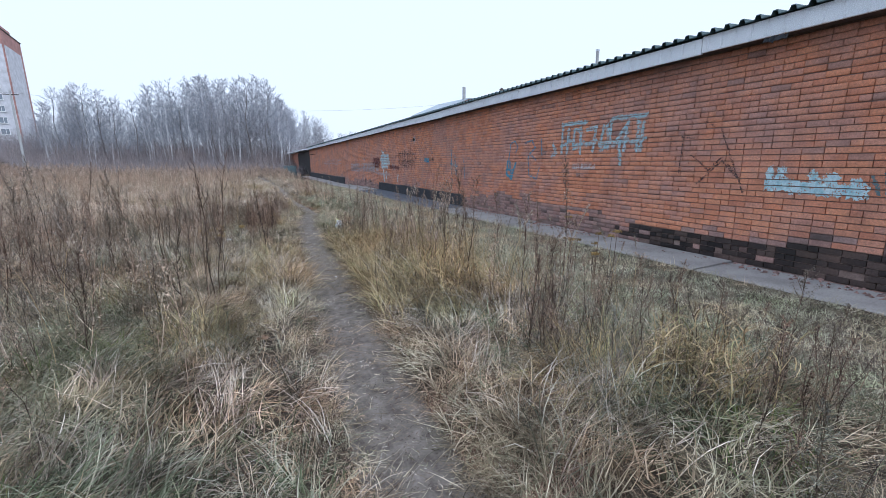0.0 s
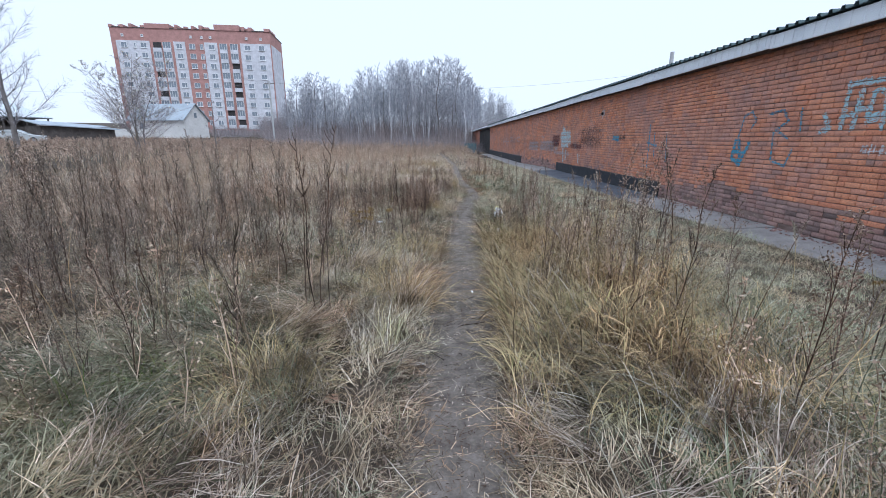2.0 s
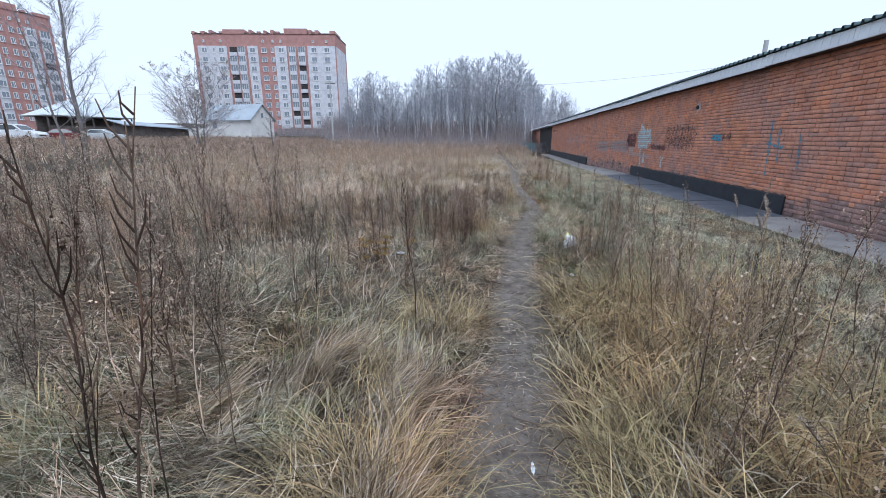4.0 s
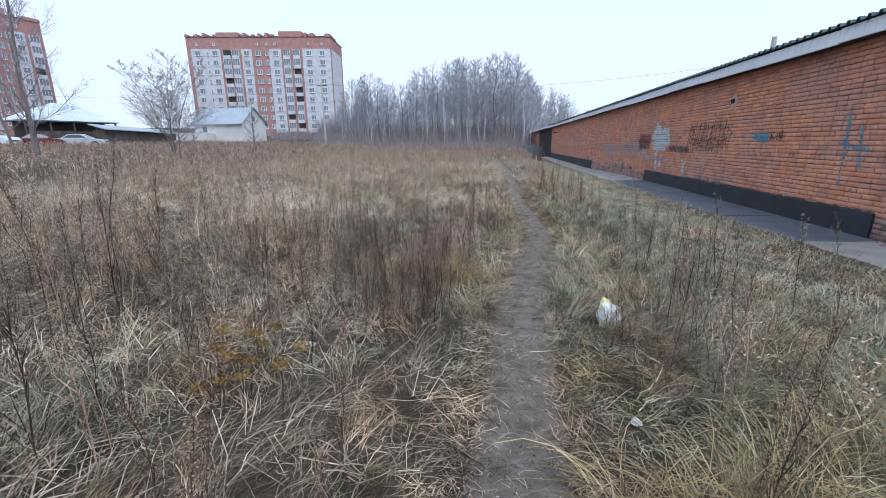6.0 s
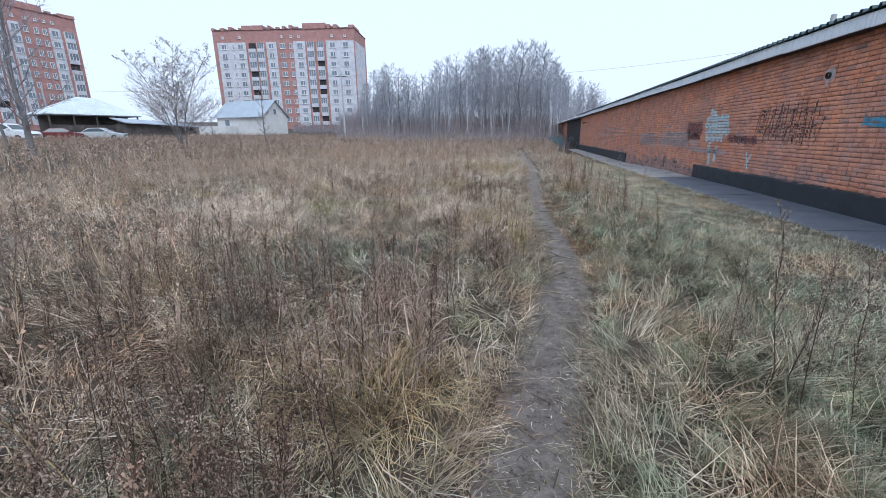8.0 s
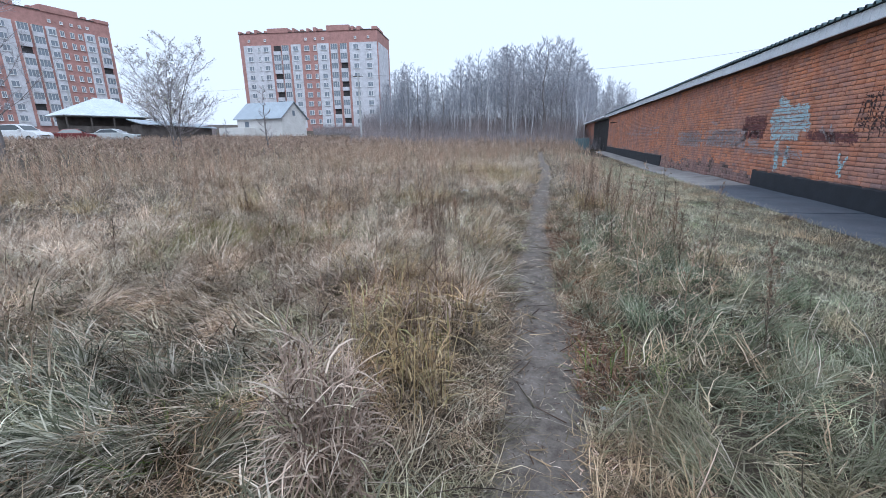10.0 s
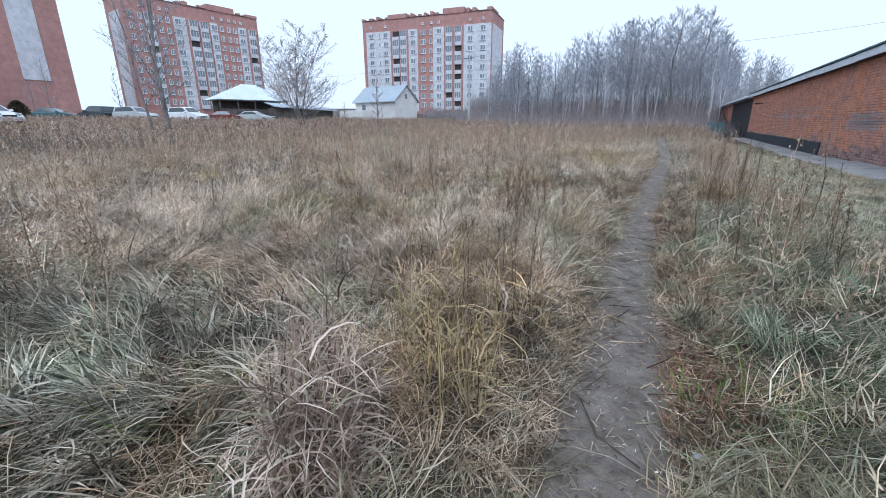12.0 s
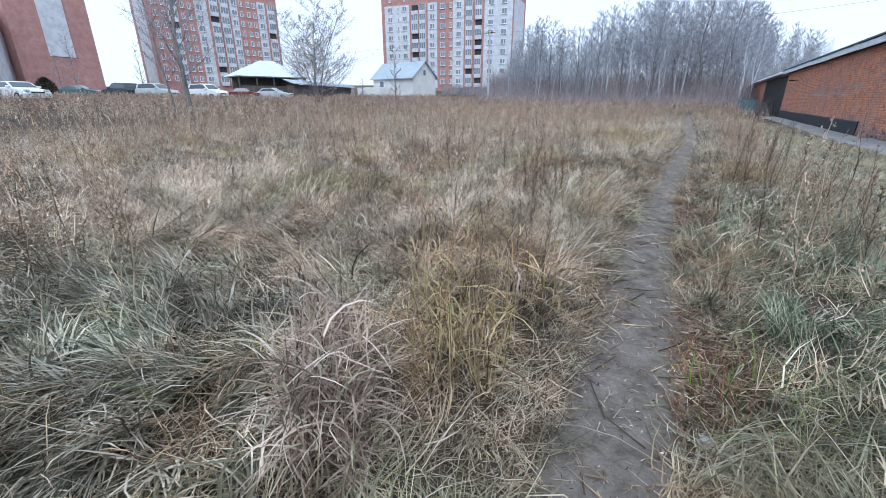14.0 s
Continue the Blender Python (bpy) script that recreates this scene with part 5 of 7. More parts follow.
def blades(P, h, w, az, lean, curl, levels=3, z_up=0.0):
    """Bending, tapering blades rooted at P (n, 2): arrays of length, half width, direction, lean and further curl in radians."""
    n = len(P)
    root = np.stack([P[:, 0], P[:, 1], land(P[:, 0], P[:, 1]) - 0.015 + z_up], 1)
    twist = rng.normal(0, 1.0, n) / levels
    side = np.stack([-np.sin(az), np.cos(az), rng.normal(0, 0.25, n)], 1) * w[:, None]
    pts, p = [root], root
    for i in range(levels):
        th = np.minimum(lean + curl * (i + 0.5) / levels, 2.3)
        ai = az + twist * i
        out = np.stack([np.cos(ai), np.sin(ai), 0 * ai], 1)
        p = p + (out * np.sin(th)[:, None] + np.array([0, 0, 1.0]) * np.cos(th)[:, None]) * (h / levels)[:, None]
        pts.append(p)
    lo = land(pts[-1][:, 0], pts[-1][:, 1]) + 0.008
    for q in pts[1:]:
        q[:, 2] = np.maximum(q[:, 2], lo)
    vs = []
    for i in range(levels):
        s = side * (1 - 0.55 * i / levels)
        vs += [pts[i] - s, pts[i] + s]
    vs.append(pts[-1])
    nv = 2 * levels + 1
    V = np.stack(vs, 1).reshape(-1, 3)
    f = []
    for i in range(levels - 1):
        a = 2 * i
        f += [(a, a + 1, a + 3), (a, a + 3, a + 2)]
    a = 2 * levels - 2
    f.append((a, a + 1, a + 2))
    T = (np.arange(n)[:, None, None] * nv + np.array(f)[None]).reshape(-1, 3)
    return V, T


def joined(pieces):
    off, vs, ts = 0, [], []
    for v, t in pieces:
        vs.append(v)
        ts.append(t + off)
        off += len(v)
    return np.concatenate(vs), np.concatenate(ts)


def stuff(name, pieces, mat, label, category):
    v, t = joined(pieces) if isinstance(pieces, list) else pieces
    return tagged(part(name, big_mesh(name, v, t, mat)), label, category, kind="stuff")


def scatter(n, x0, x1, y0, y1, clear=0.24, blur=0.0):
    """Roots spread over a stretch of the field but for the path; blur lets them stray over its borders."""
    P = np.stack([rng.uniform(x0, x1, n), rng.uniform(y0, y1, n)], 1) + rng.normal(0, 1, (n, 2)) * blur
    d = np.abs(P[:, 0] - path_x(P[:, 1]))
    rim = np.where((P[:, 0] > path_x(P[:, 1])) & (P[:, 1] > 14.0) & (P[:, 1] < 17.4), 0.2, 0.0)  # reddish low growth takes this edge
    keep = (d > clear * path_w(P[:, 1]) / 0.25 + rim * smooth(-0.3, 0.6, np.sin(P[:, 1] * 2.3)) + 0.04 * np.sin(P[:, 1] * 4.1) + 0.025 * np.sin(P[:, 1] * 11.3)) & (P[:, 0] < 4.9)
    return P[keep]


U = lambda a, b, n: rng.uniform(a, b, n)
TAU = 2 * np.pi


def thinned(P, share):
    """Leaves out a share of the roots on the wall side past the standing place."""
    return P[~((P[:, 0] > path_x(P[:, 1]) + 0.4) & (P[:, 1] > 11.5) & (rng.random(len(P)) < share))]


def flow(P):
    return 3.0 * field(P[:, 0], P[:, 1], 0.9, 2.0) + rng.normal(0, 0.9, len(P))


def tufts(P, size, pull, spread):
    """Draws roots together into tufts about size apart. Returns the roots, a direction for each (alike within a tuft) and a value from 0 to 1 for each tuft."""
    base = np.floor(P / size).astype(int)
    best, cell = np.full(len(P), 1e9), base.copy()
    centre = P.copy()
    mix = lambda c, k: np.abs(np.sin(c[:, 0] * 12.9898 + c[:, 1] * 78.233 + k * 37.719) * 43758.5453) % 1
    for i in (-1, 0, 1):
        for j in (-1, 0, 1):
            c = base + np.array([i, j])
            q = (c + np.stack([mix(c, 1), mix(c, 2)], 1)) * size
            d = np.hypot(*(q - P).T)
            near = d < best
            best[near], centre[near], cell[near] = d[near], q[near], c[near]
    Q = P + (centre - P) * pull
    Q = np.where((np.abs(Q[:, 0] - path_x(Q[:, 1])) > 0.85 * path_w(Q[:, 1]))[:, None], Q, P)
    az = 2.2 * field(centre[:, 0], centre[:, 1], 0.9, 2.0) + 4.0 * (mix(cell, 3) - 0.5) + rng.normal(0, spread, len(P))
    return Q, az, mix(cell, 4)


# fallen bundles of straw beside the start of the path
P = np.stack([U(0.3, 1.3, 8000), U(2.4, 5.6, 8000)], 1)
P[:, 0] += path_x(P[:, 1])
P = P[field(P[:, 0], P[:, 1], 2.0, 1.1) + rng.normal(0, 0.35, len(P)) > -0.1]
n = len(P)
stuff("fallen_straw", blades(P, U(0.15, 0.4, n), U(0.001, 0.0026, n), 4 * field(P[:, 0], P[:, 1], 3.0, 2.0) + rng.normal(0, 1.0, n), U(0.9, 1.5, n), U(0, 0.7, n), 4, U(0.0, 0.06, n)), M["straw"], "fallen bundles of bleached straw beside the path", "straw")
# matted straw near the path: a litter of lying strands, heaped a little
P = scatter(230000, -5.5, 2.7, -1.0, 23.5, 0.17)
P = P[rng.random(len(P)) < smooth(5.5, 2.4, -P[:, 0]) * smooth(-1.0, 0.8, P[:, 1]) * smooth(23.5, 18.5, P[:, 1]) * smooth(2.6, 1.6, P[:, 0])]
P = thinned(P, 0.6)
n = len(P)
P, az, lift = tufts(P, 0.2, 0.3, 0.55)
heap = np.clip(0.02 + 0.1 * lift + 0.05 + 0.06 * field(P[:, 0], P[:, 1], 2.3, 1.0), 0, 0.16) * smooth(0.2, 0.6, np.abs(P[:, 0] - path_x(P[:, 1])))
stuff("dry_grass", blades(P, U(0.08, 0.28, n), U(0.0012, 0.003, n), az, np.clip(rng.normal(1.2, 0.28, n), 0.4, 1.75), rng.normal(0.25, 0.5, n), 3, heap * U(0, 1, n)), M["straw"], "matted straw-coloured dry grass lying beside the path", "grass")
# thicker litter at the standing place
P = scatter(19000, -0.9, 1.1, 13.0, 16.2, 0.2)
n = len(P)
stuff("dry_grass", blades(P, U(0.06, 0.26, n), U(0.0008, 0.0022, n), U(0, TAU, n), np.clip(rng.normal(1.3, 0.25, n), 0.5, 1.7), rng.normal(0.1, 0.6, n), 3, U(0, 0.04, n)), M["straw"], "thick litter of dry grass by the path", "grass")
P = scatter(12000, -2.5, -0.4, 12.9, 13.8, 0.3, 0.2)
n = len(P)
P, az, lift = tufts(P, 0.26, 0.45, 0.5)
stuff("broad_grass", blades(P, U(0.11, 0.29, n), U(0.002, 0.0046, n), az, np.clip(rng.normal(1.05, 0.35, n), 0.2, 1.5), U(0.2, 1.3, n), 4, U(0, 0.1, n)), M["ashen"], "limp ash-green broad leaves matted on the ground", "grass")
P = scatter(24000, -4.6, -0.25, 14.0, 16.4, 0.3, 0.4)
n = len(P)
P, az, lift = tufts(P, 0.32, 0.35, 0.6)
stuff("dry_grass", blades(P, U(0.16, 0.42, n), U(0.0012, 0.0028, n), az, U(0.45, 1.35, n), U(0.3, 1.5, n), 4, 0.07 * lift), M["tan"], "tangled beige grass beside the path", "grass")
# half-standing blades among it
P = scatter(110000, -5.5, 2.6, -1.0, 23.5, 0.24)
P = P[rng.random(len(P)) < smooth(5.5, 2.4, -P[:, 0]) * smooth(-1.0, 0.8, P[:, 1]) * smooth(23.5, 18.5, P[:, 1]) * smooth(2.4, 1.5, P[:, 0])]
P = P[rng.random(len(P)) < np.clip(0.55 + 0.6 * field(P[:, 0], P[:, 1], 1.1, 3.0), 0.1, 1)]
P = thinned(P, 0.6)
n = len(P)
P, az, lift = tufts(P, 0.24, 0.5, 0.6)
tall = (0.75 + 0.5 * lift) * np.where((P[:, 0] > path_x(P[:, 1])) & (P[:, 1] > 12.8), 0.55, 1.0)
stuff("dry_grass", blades(P, U(0.12, 0.36, n) * tall, U(0.0009, 0.0022, n), az, np.clip(rng.normal(0.7, 0.4, n), 0.02, 1.4), U(0.5, 2.2, n), 3), M["straw"], "bent straw-coloured dry grass beside the path", "grass")
# low green and olive shoots under it
P = scatter(42000, -5, 2.6, 0.6, 21, 0.22)
P = P[field(P[:, 0], P[:, 1], 0.7, 1.3) + rng.normal(0, 0.35, len(P)) + 0.5 * ((P[:, 0] > 0.9) & (P[:, 1] > 12)) - 0.6 * ((P[:, 0] < 0) & (P[:, 1] > 14)) > 0.15]
n = len(P)
stuff("green_grass", blades(P, U(0.08, 0.26, n), U(0.0012, 0.0028, n), U(0, TAU, n), U(0.3, 1.3, n), U(0.3, 1.6, n)), M["green"], "sparse olive-green grass under the straw", "grass")
for x0, x1, y0, y1, m, mt in ((0.85, 2.6, 9.5, 19.0, 50000, "green"), (-3.2, -0.6, 1.8, 4.6, 13000, "green"), (0.8, 2.6, 2.0, 4.4, 9000, "green")):
    P = scatter(m, x0, x1, y0, y1, 0.3, 0.3)
    P = P[field(P[:, 0], P[:, 1], 1.1, 0.6) + rng.normal(0, 0.4, len(P)) > -0.35]
    n = len(P)
    P, az, lift = tufts(P, 0.3, 0.45, 0.4)
    stuff("limp_grass", blades(P, U(0.12, 0.34, n) * (0.6 + 0.5 * lift) * (0.85 if y1 > 12 else 1), U(0.0018, 0.0038, n) * (0.62 if y1 > 12 else 1), az, U(0.5, 1.35, n), U(0.3, 1.5, n), 4, U(0, 0.07, n)), M[mt], "limp grey-green grass combed flat in swaths", "grass")
for x0, x1, y0, y1, m, mt in ((-2.3, -0.45, 4.9, 7.2, 11000, "straw"), (-1.9, -0.5, 4.9, 6.9, 3500, "pale"), (-2.4, -0.5, 2.0, 4.6, 2200, "pale"), (0.5, 1.9, 9.6, 12.4, 3000, "straw"), (0.35, 1.6, 2.6, 4.6, 2400, "pale")):
    P = scatter(m, x0, x1, y0, y1, 0.28, 0.25)
    n = len(P)
    P, az, lift = tufts(P, 0.42, 0.4, 0.28)
    stuff("laid_straw", blades(P, U(0.2, 0.46, n), U(0.0011, 0.0027, n), az, np.clip(rng.normal(1.05, 0.25, n), 0.4, 1.5), U(0.1, 0.9, n), 4, 0.09 * lift * U(0.2, 1, n)), M[mt], "long bleached straw laid over in swaths", "straw")
# bleached pale strands
P = scatter(22000, -4.5, 2.6, 0.6, 24, 0.24)
P = P[field(P[:, 0], P[:, 1], 0.8, 4.2) + rng.normal(0, 0.3, len(P)) > 0.15]
n = len(P)
P, az, lift = tufts(P, 0.3, 0.5, 0.45)
stuff("pale_grass", blades(P, U(0.15, 0.45, n), U(0.001, 0.0024, n), az, np.clip(rng.normal(1.1, 0.4, n), 0.05, 1.5), U(0.0, 1.0, n), 4, U(0, 0.08, n)), M["pale"], "bleached long grass bent over the ground", "grass")
# outer meadow
P = scatter(105000, -16, 2.2, -3, 48, 0.3)
P = P[rng.random(len(P)) < np.maximum(smooth(2.2, 4.2, -P[:, 0]), np.maximum(smooth(18, 22, P[:, 1]), smooth(1.2, -0.5, P[:, 1])))]
n = len(P)
P, az, lift = tufts(P, 0.4, 0.3, 0.7)
stuff("meadow_grass", blades(P, U(0.2, 0.5, n) * (0.7 + 0.5 * lift), U(0.002, 0.004, n), az, np.clip(rng.normal(0.85, 0.4, n), 0.02, 1.4), U(0.5, 1.6, n), 2), M["meadow"], "dry straw-coloured meadow grass", "grass")
P = scatter(46000, -14, 1.8, 5, 45, 0.4)
P = P[(field(P[:, 0], P[:, 1], 0.33, 0.4) + rng.normal(0, 0.3, len(P)) + 1.2 * np.exp(-((P[:, 0] + 1.6) ** 2 + (P[:, 1] - 24) ** 2) / 30) > 0.2) & ((P[:, 0] < -0.6) | (P[:, 1] > 19))]
n = len(P)
P, az, lift = tufts(P, 0.45, 0.5, 0.6)
stuff("meadow_grass", blades(P, U(0.25, 0.6, n), U(0.0016, 0.0034, n), az, np.clip(rng.normal(0.6, 0.35, n), 0.02, 1.2), U(0.6, 1.9, n), 3), M["pale"], "pale seeding grass in the meadow", "grass")
# low litter of fallen blades that covers the soil of the open field
P = np.concatenate([scatter(46000, -13, 1.4, 14.5, 36, 0.35, 0.7), scatter(22000, -9, -1.4, 1, 14.5, 0.35, 0.7)])
n = len(P)
P, az, lift = tufts(P, 0.35, 0.2, 0.8)
stuff("meadow_litter", blades(P, U(0.16, 0.4, n), U(0.002, 0.0042, n), az, U(0.95, 1.5, n), U(0, 0.5, n), 2, 0.12 * lift * U(0, 1, n)), M["tan"], "fallen beige grass lying over the open field", "grass")
for cx, cy in ((-2.9, 15.7), (-2.3, 16.3), (-3.4, 16.4)):
    P = np.stack([cx + rng.normal(0, 0.3, 1300), cy + rng.normal(0, 0.22, 1300)], 1)
    stuff("mossy_grass", blades(P, U(0.1, 0.3, 1300), U(0.0014, 0.003, 1300), flow(P), U(0.3, 1.2, 1300), U(0.3, 1.4, 1300), 3, U(0, 0.14, 1300)), M["moss"], "yellow-green mossy patch in the dry grass", "grass")
# long limp green-grey blades in patches
for cx, cy, rx, ry, m in ((-1.7, 13.4, 1.0, 0.6, 500), (-2.9, 14.0, 0.8, 0.6, 300), (-1.9, 3.0, 0.9, 0.9, 4200), (-2.3, 4.6, 0.9, 0.9, 5200), (-1.9, 5.9, 0.7, 0.8, 2600), (1.9, 4.9, 0.8, 0.8, 3600), (2.3, 6.3, 0.8, 1.2, 3000), (1.45, 14.2, 0.55, 1.8, 1200), (1.9, 2.9, 0.9, 1.0, 2600), (1.6, 10.8, 0.7, 1.3, 3200), (1.3, 9.0, 0.5, 0.7, 1500), (-2.4, 8.3, 0.7, 1.0, 1400), (1.5, 17.0, 0.5, 1.5, 1300)):
    P = np.stack([cx + rx * rng.normal(0, 0.5, m), cy + ry * rng.normal(0, 0.5, m)], 1)
    P = P[np.abs(P[:, 0] - path_x(P[:, 1])) > 0.32]
    n = len(P)
    stuff("limp_grass", blades(P, U(0.15, 0.42, n), U(0.0016, 0.0036, n), flow(P) + rng.normal(0, 0.7, n), U(0.3, 1.2, n), U(0.5, 1.8, n), 4), M["green"], "limp green-grey grass bent over in a patch", "grass")
# broad arching blades, gold turning green at the foot, along the wall side of the path
for x0, x1, y0, y1, m, mt in ((0.3, 1.75, 4.3, 8.6, 7000, "gold"), (0.7, 1.9, 2.4, 8.0, 2000, "pale"), (0.3, 1.3, 4.0, 8.2, 4000, "gold"), (0.5, 2.2, 2.4, 7.4, 3200, "ashen"), (-1.0, -0.4, 6.0, 7.0, 900, "gold"), (0.4, 1.4, 13.4, 18.5, 3600, "green")):
    P = np.stack([U(x0, x1, m), U(y0, y1, m)], 1)
    P[:, 0] += path_x(P[:, 1])
    P = P[field(P[:, 0], P[:, 1], 1.9, 2.2) + rng.normal(0, 0.4, len(P)) > -0.15]
    n = len(P)
    stuff("broad_grass", blades(P, U(0.25, 0.62, n) * (0.45 if y0 > 13 else 1), U(0.0014, 0.0036, n) * (0.5 if y0 > 13 else 1), flow(P) + rng.normal(0, 0.9, n), U(0.08, 0.75, n), U(0.7, 2.1, n), 5), M[mt], "broad arching blades of half-dry grass", "grass")
# bleached grass in the open middle of the field
P = np.stack([U(-10, 0.1, 84000), 15.0 + rng.normal(0, 0.4, 84000) + 17 * U(0, 1, 84000) ** 1.3], 1)
P = P[(np.abs(P[:, 0] - path_x(P[:, 1])) > 0.4) & (field(P[:, 0], P[:, 1], 0.8, 0.7) + rng.normal(0, 0.35, len(P)) > -0.25)]
n = len(P)
P, az, lift = tufts(P, 0.38, 0.5, 0.6)
stuff("pale_grass", blades(P, U(0.22, 0.58, n) * (0.75 + 0.45 * lift), U(0.0014, 0.003, n), az, U(0.2, 1.05, n), U(0.6, 1.9, n), 3), M["tan"], "bleached beige grass in the open field", "grass")
# mown verge along the building
P = np.stack([U(1.3, 5.0, 190000), U(-1, 46, 190000)], 1)
P = P[(P[:, 0] < np.interp(P[:, 1], [-9, 3, 14, 26, 36, 60], [5.2, 5.1, 4.8, 4.5, 4.85, 4.95]) + 0.03) & (rng.random(len(P)) < smooth(1.3, 2.1, P[:, 0])) & (rng.random(len(P)) < np.interp(P[:, 1], [0, 20, 42], [1, 0.7, 0.4]))]
n = len(P)
stuff("verge_grass", blades(P, U(0.05, 0.17, n) * (1 + 0.5 * (field(P[:, 0], P[:, 1], 1.2, 3) > 0.4)), U(0.0017, 0.0035, n), U(0, TAU, n), U(0.1, 1.2, n), U(0.2, 1.2, n), 2), M["lawn"], "short grey-green grass verge along the apron", "grass")

P = np.concatenate([np.stack([U(1.9, 5.1, 34000), U(-1, 10, 34000)], 1), np.stack([U(2.1, 4.6, 40000), U(10, 34, 40000)], 1)])
n = len(P)
stuff("verge_grass", blades(P, U(0.06, 0.18, n), U(0.002, 0.0042, n), U(0, TAU, n), U(0.7, 1.45, n), U(0, 0.7, n), 2), M["lawn"], "matted pale grass on the verge", "grass")


# tussocks of long golden grass
def tussock(cx, cy, r, n, h0, h1, levels=4, spread=0.45):
    a, q = U(0, TAU, n), r * np.sqrt(U(0, 1, n))
    P = np.stack([cx + q * np.cos(a), cy + q * np.sin(a)], 1)
    return blades(P, U(h0 * 0.6, h1 * 0.85, n), U(0.001, 0.0025, n), a + rng.normal(0, 1.0, n), np.clip(0.1 + spread * q / r + rng.normal(0, 0.25, n), 0.02, 1.2), U(0.7, 2.3, n), levels)


gold = [(0.98, 2.95, 0.28, 420, 0.4, 0.75), (1.35, 4.3, 0.35, 420, 0.35, 0.7), (0.95, 5.3, 0.4, 560, 0.35, 0.75), (1.5, 6.2, 0.5, 620, 0.4, 0.8), (1.1, 7.2, 0.4, 450, 0.4, 0.8), (0.75, 6.4, 0.3, 380, 0.35, 0.7), (1.7, 5.0, 0.4, 420, 0.4, 0.75), (0.95, 8.3, 0.35, 380, 0.35, 0.65), (1.75, 8.8, 0.45, 420, 0.4, 0.75), (-0.62, 6.0, 0.3, 480, 0.35, 0.7), (-1.25, 4.65, 0.28, 420, 0.35, 0.65),
        (-0.55, 7.6, 0.3, 350, 0.35, 0.6), (-0.62, 11.1, 0.32, 480, 0.4, 0.75), (-0.75, 15.2, 0.3, 350, 0.35, 0.7), (-0.15, 16.6, 0.25, 260, 0.3, 0.6),
        (1.25, 19.5, 0.4, 300, 0.4, 0.7), (-0.6, 24.0, 0.9, 700, 0.5, 0.9), (-1.8, 26, 1.2, 800, 0.5, 0.9), (-0.76, 22.6, 0.3, 260, 0.6, 1.0), (-1.6, 19.3, 0.5, 350, 0.45, 0.8)]
for _ in range(46):
    cx, cy = rng.uniform(-9, 2.0), rng.uniform(3, 30)
    if abs(cx - path_x(cy)) > 0.75 and (cx < 0 or cy < 12):
        gold.append((cx, cy, rng.uniform(0.15, 0.35), int(rng.uniform(120, 300)), 0.3, 0.75))
for i, gspec in enumerate(gold):
    stuff("grass_tussock", tussock(*(gspec if i > 24 else (gspec[0], gspec[1], gspec[2], int(gspec[3] * 1.6), gspec[4], gspec[5] * 1.1))), M["gold"] if i < 25 or i % 3 else M["pale"] if i % 2 else M["straw"], "arching tussock of long golden dry grass", "grass")
# broad-leaved reed grass: leaves branching off upright stems and curling over
def reed(cx, cy, r, stems, h0, h1, leaves=13):
    a, q = U(0, TAU, stems), r * np.sqrt(U(0, 1, stems))
    S = np.stack([cx + q * np.cos(a), cy + q * np.sin(a)], 1)
    hs = U(h0, h1, stems)
    st = blades(S, hs, np.full(stems, 0.0028), U(0, TAU, stems), U(0, 0.22, stems), U(0, 0.3, stems), 3)
    L = np.repeat(S, leaves, 0)
    k = len(L)
    lf = blades(L + rng.normal(0, 0.012, (k, 2)), U(0.1, 0.27, k), U(0.0018, 0.004, k), U(0, TAU, k), U(0.25, 1.2, k), U(0.6, 1.9, k), 4, np.repeat(hs, leaves) * U(0.05, 0.8, k))
    return [st, lf]


for cx, cy, r, m, h0, h1 in ((-0.13, 13.3, 0.13, 40, 0.28, 0.56), (-0.27, 13.5, 0.14, 30, 0.26, 0.54), (-0.1, 14.25, 0.2, 14, 0.25, 0.5), (-0.7, 11.4, 0.4, 46, 0.3, 0.62), (-0.95, 14.9, 0.5, 26, 0.2, 0.45), (1.3, 6.0, 0.5, 46, 0.3, 0.65), (1.0, 4.9, 0.35, 32, 0.3, 0.6), (1.9, 8.0, 0.4, 30, 0.3, 0.7), (-0.6, 12.2, 0.3, 26, 0.25, 0.55), (1.6, 2.6, 0.4, 34, 0.3, 0.6)):
    stuff("reed_grass", reed(cx, cy, r, int(m * 1.5), h0, h1 * 1.1), M["gold" if cx > 0.9 else "reed"], "pinkish pale broad-leaved dry grass with curling leaves", "grass")
for cx, cy, r, m in ((-0.02, 13.85, 0.2, 46), (-0.12, 14.15, 0.2, 40), (0.0, 14.5, 0.18, 26), (-0.4, 14.4, 0.25, 24)):
    stuff("reed_grass", reed(cx, cy, r, m, 0.28, 0.58, 5), M["gold"], "upright golden-brown dry grass stems by the path", "grass")
for cx, cy in ((-1.9, 3.1), (-2.0, 4.6), (-2.15, 4.45), (-1.8, 4.75), (-1.3, 6.6), (-1.45, 6.9), (-2.3, 3.7), (1.5, 2.4), (1.2, 2.1), (-0.75, 13.3), (0.95, 14.2), (2.2, 11.6), (0.55, 9.3), (-1.6, 7.4), (1.7, 3.0), (-2.2, 5.8)):
    stuff("fresh_grass", tussock(cx, cy, 0.2, 110, 0.15, 0.42, 3), M["fresh"], "tuft of still green grass among the straw", "grass")
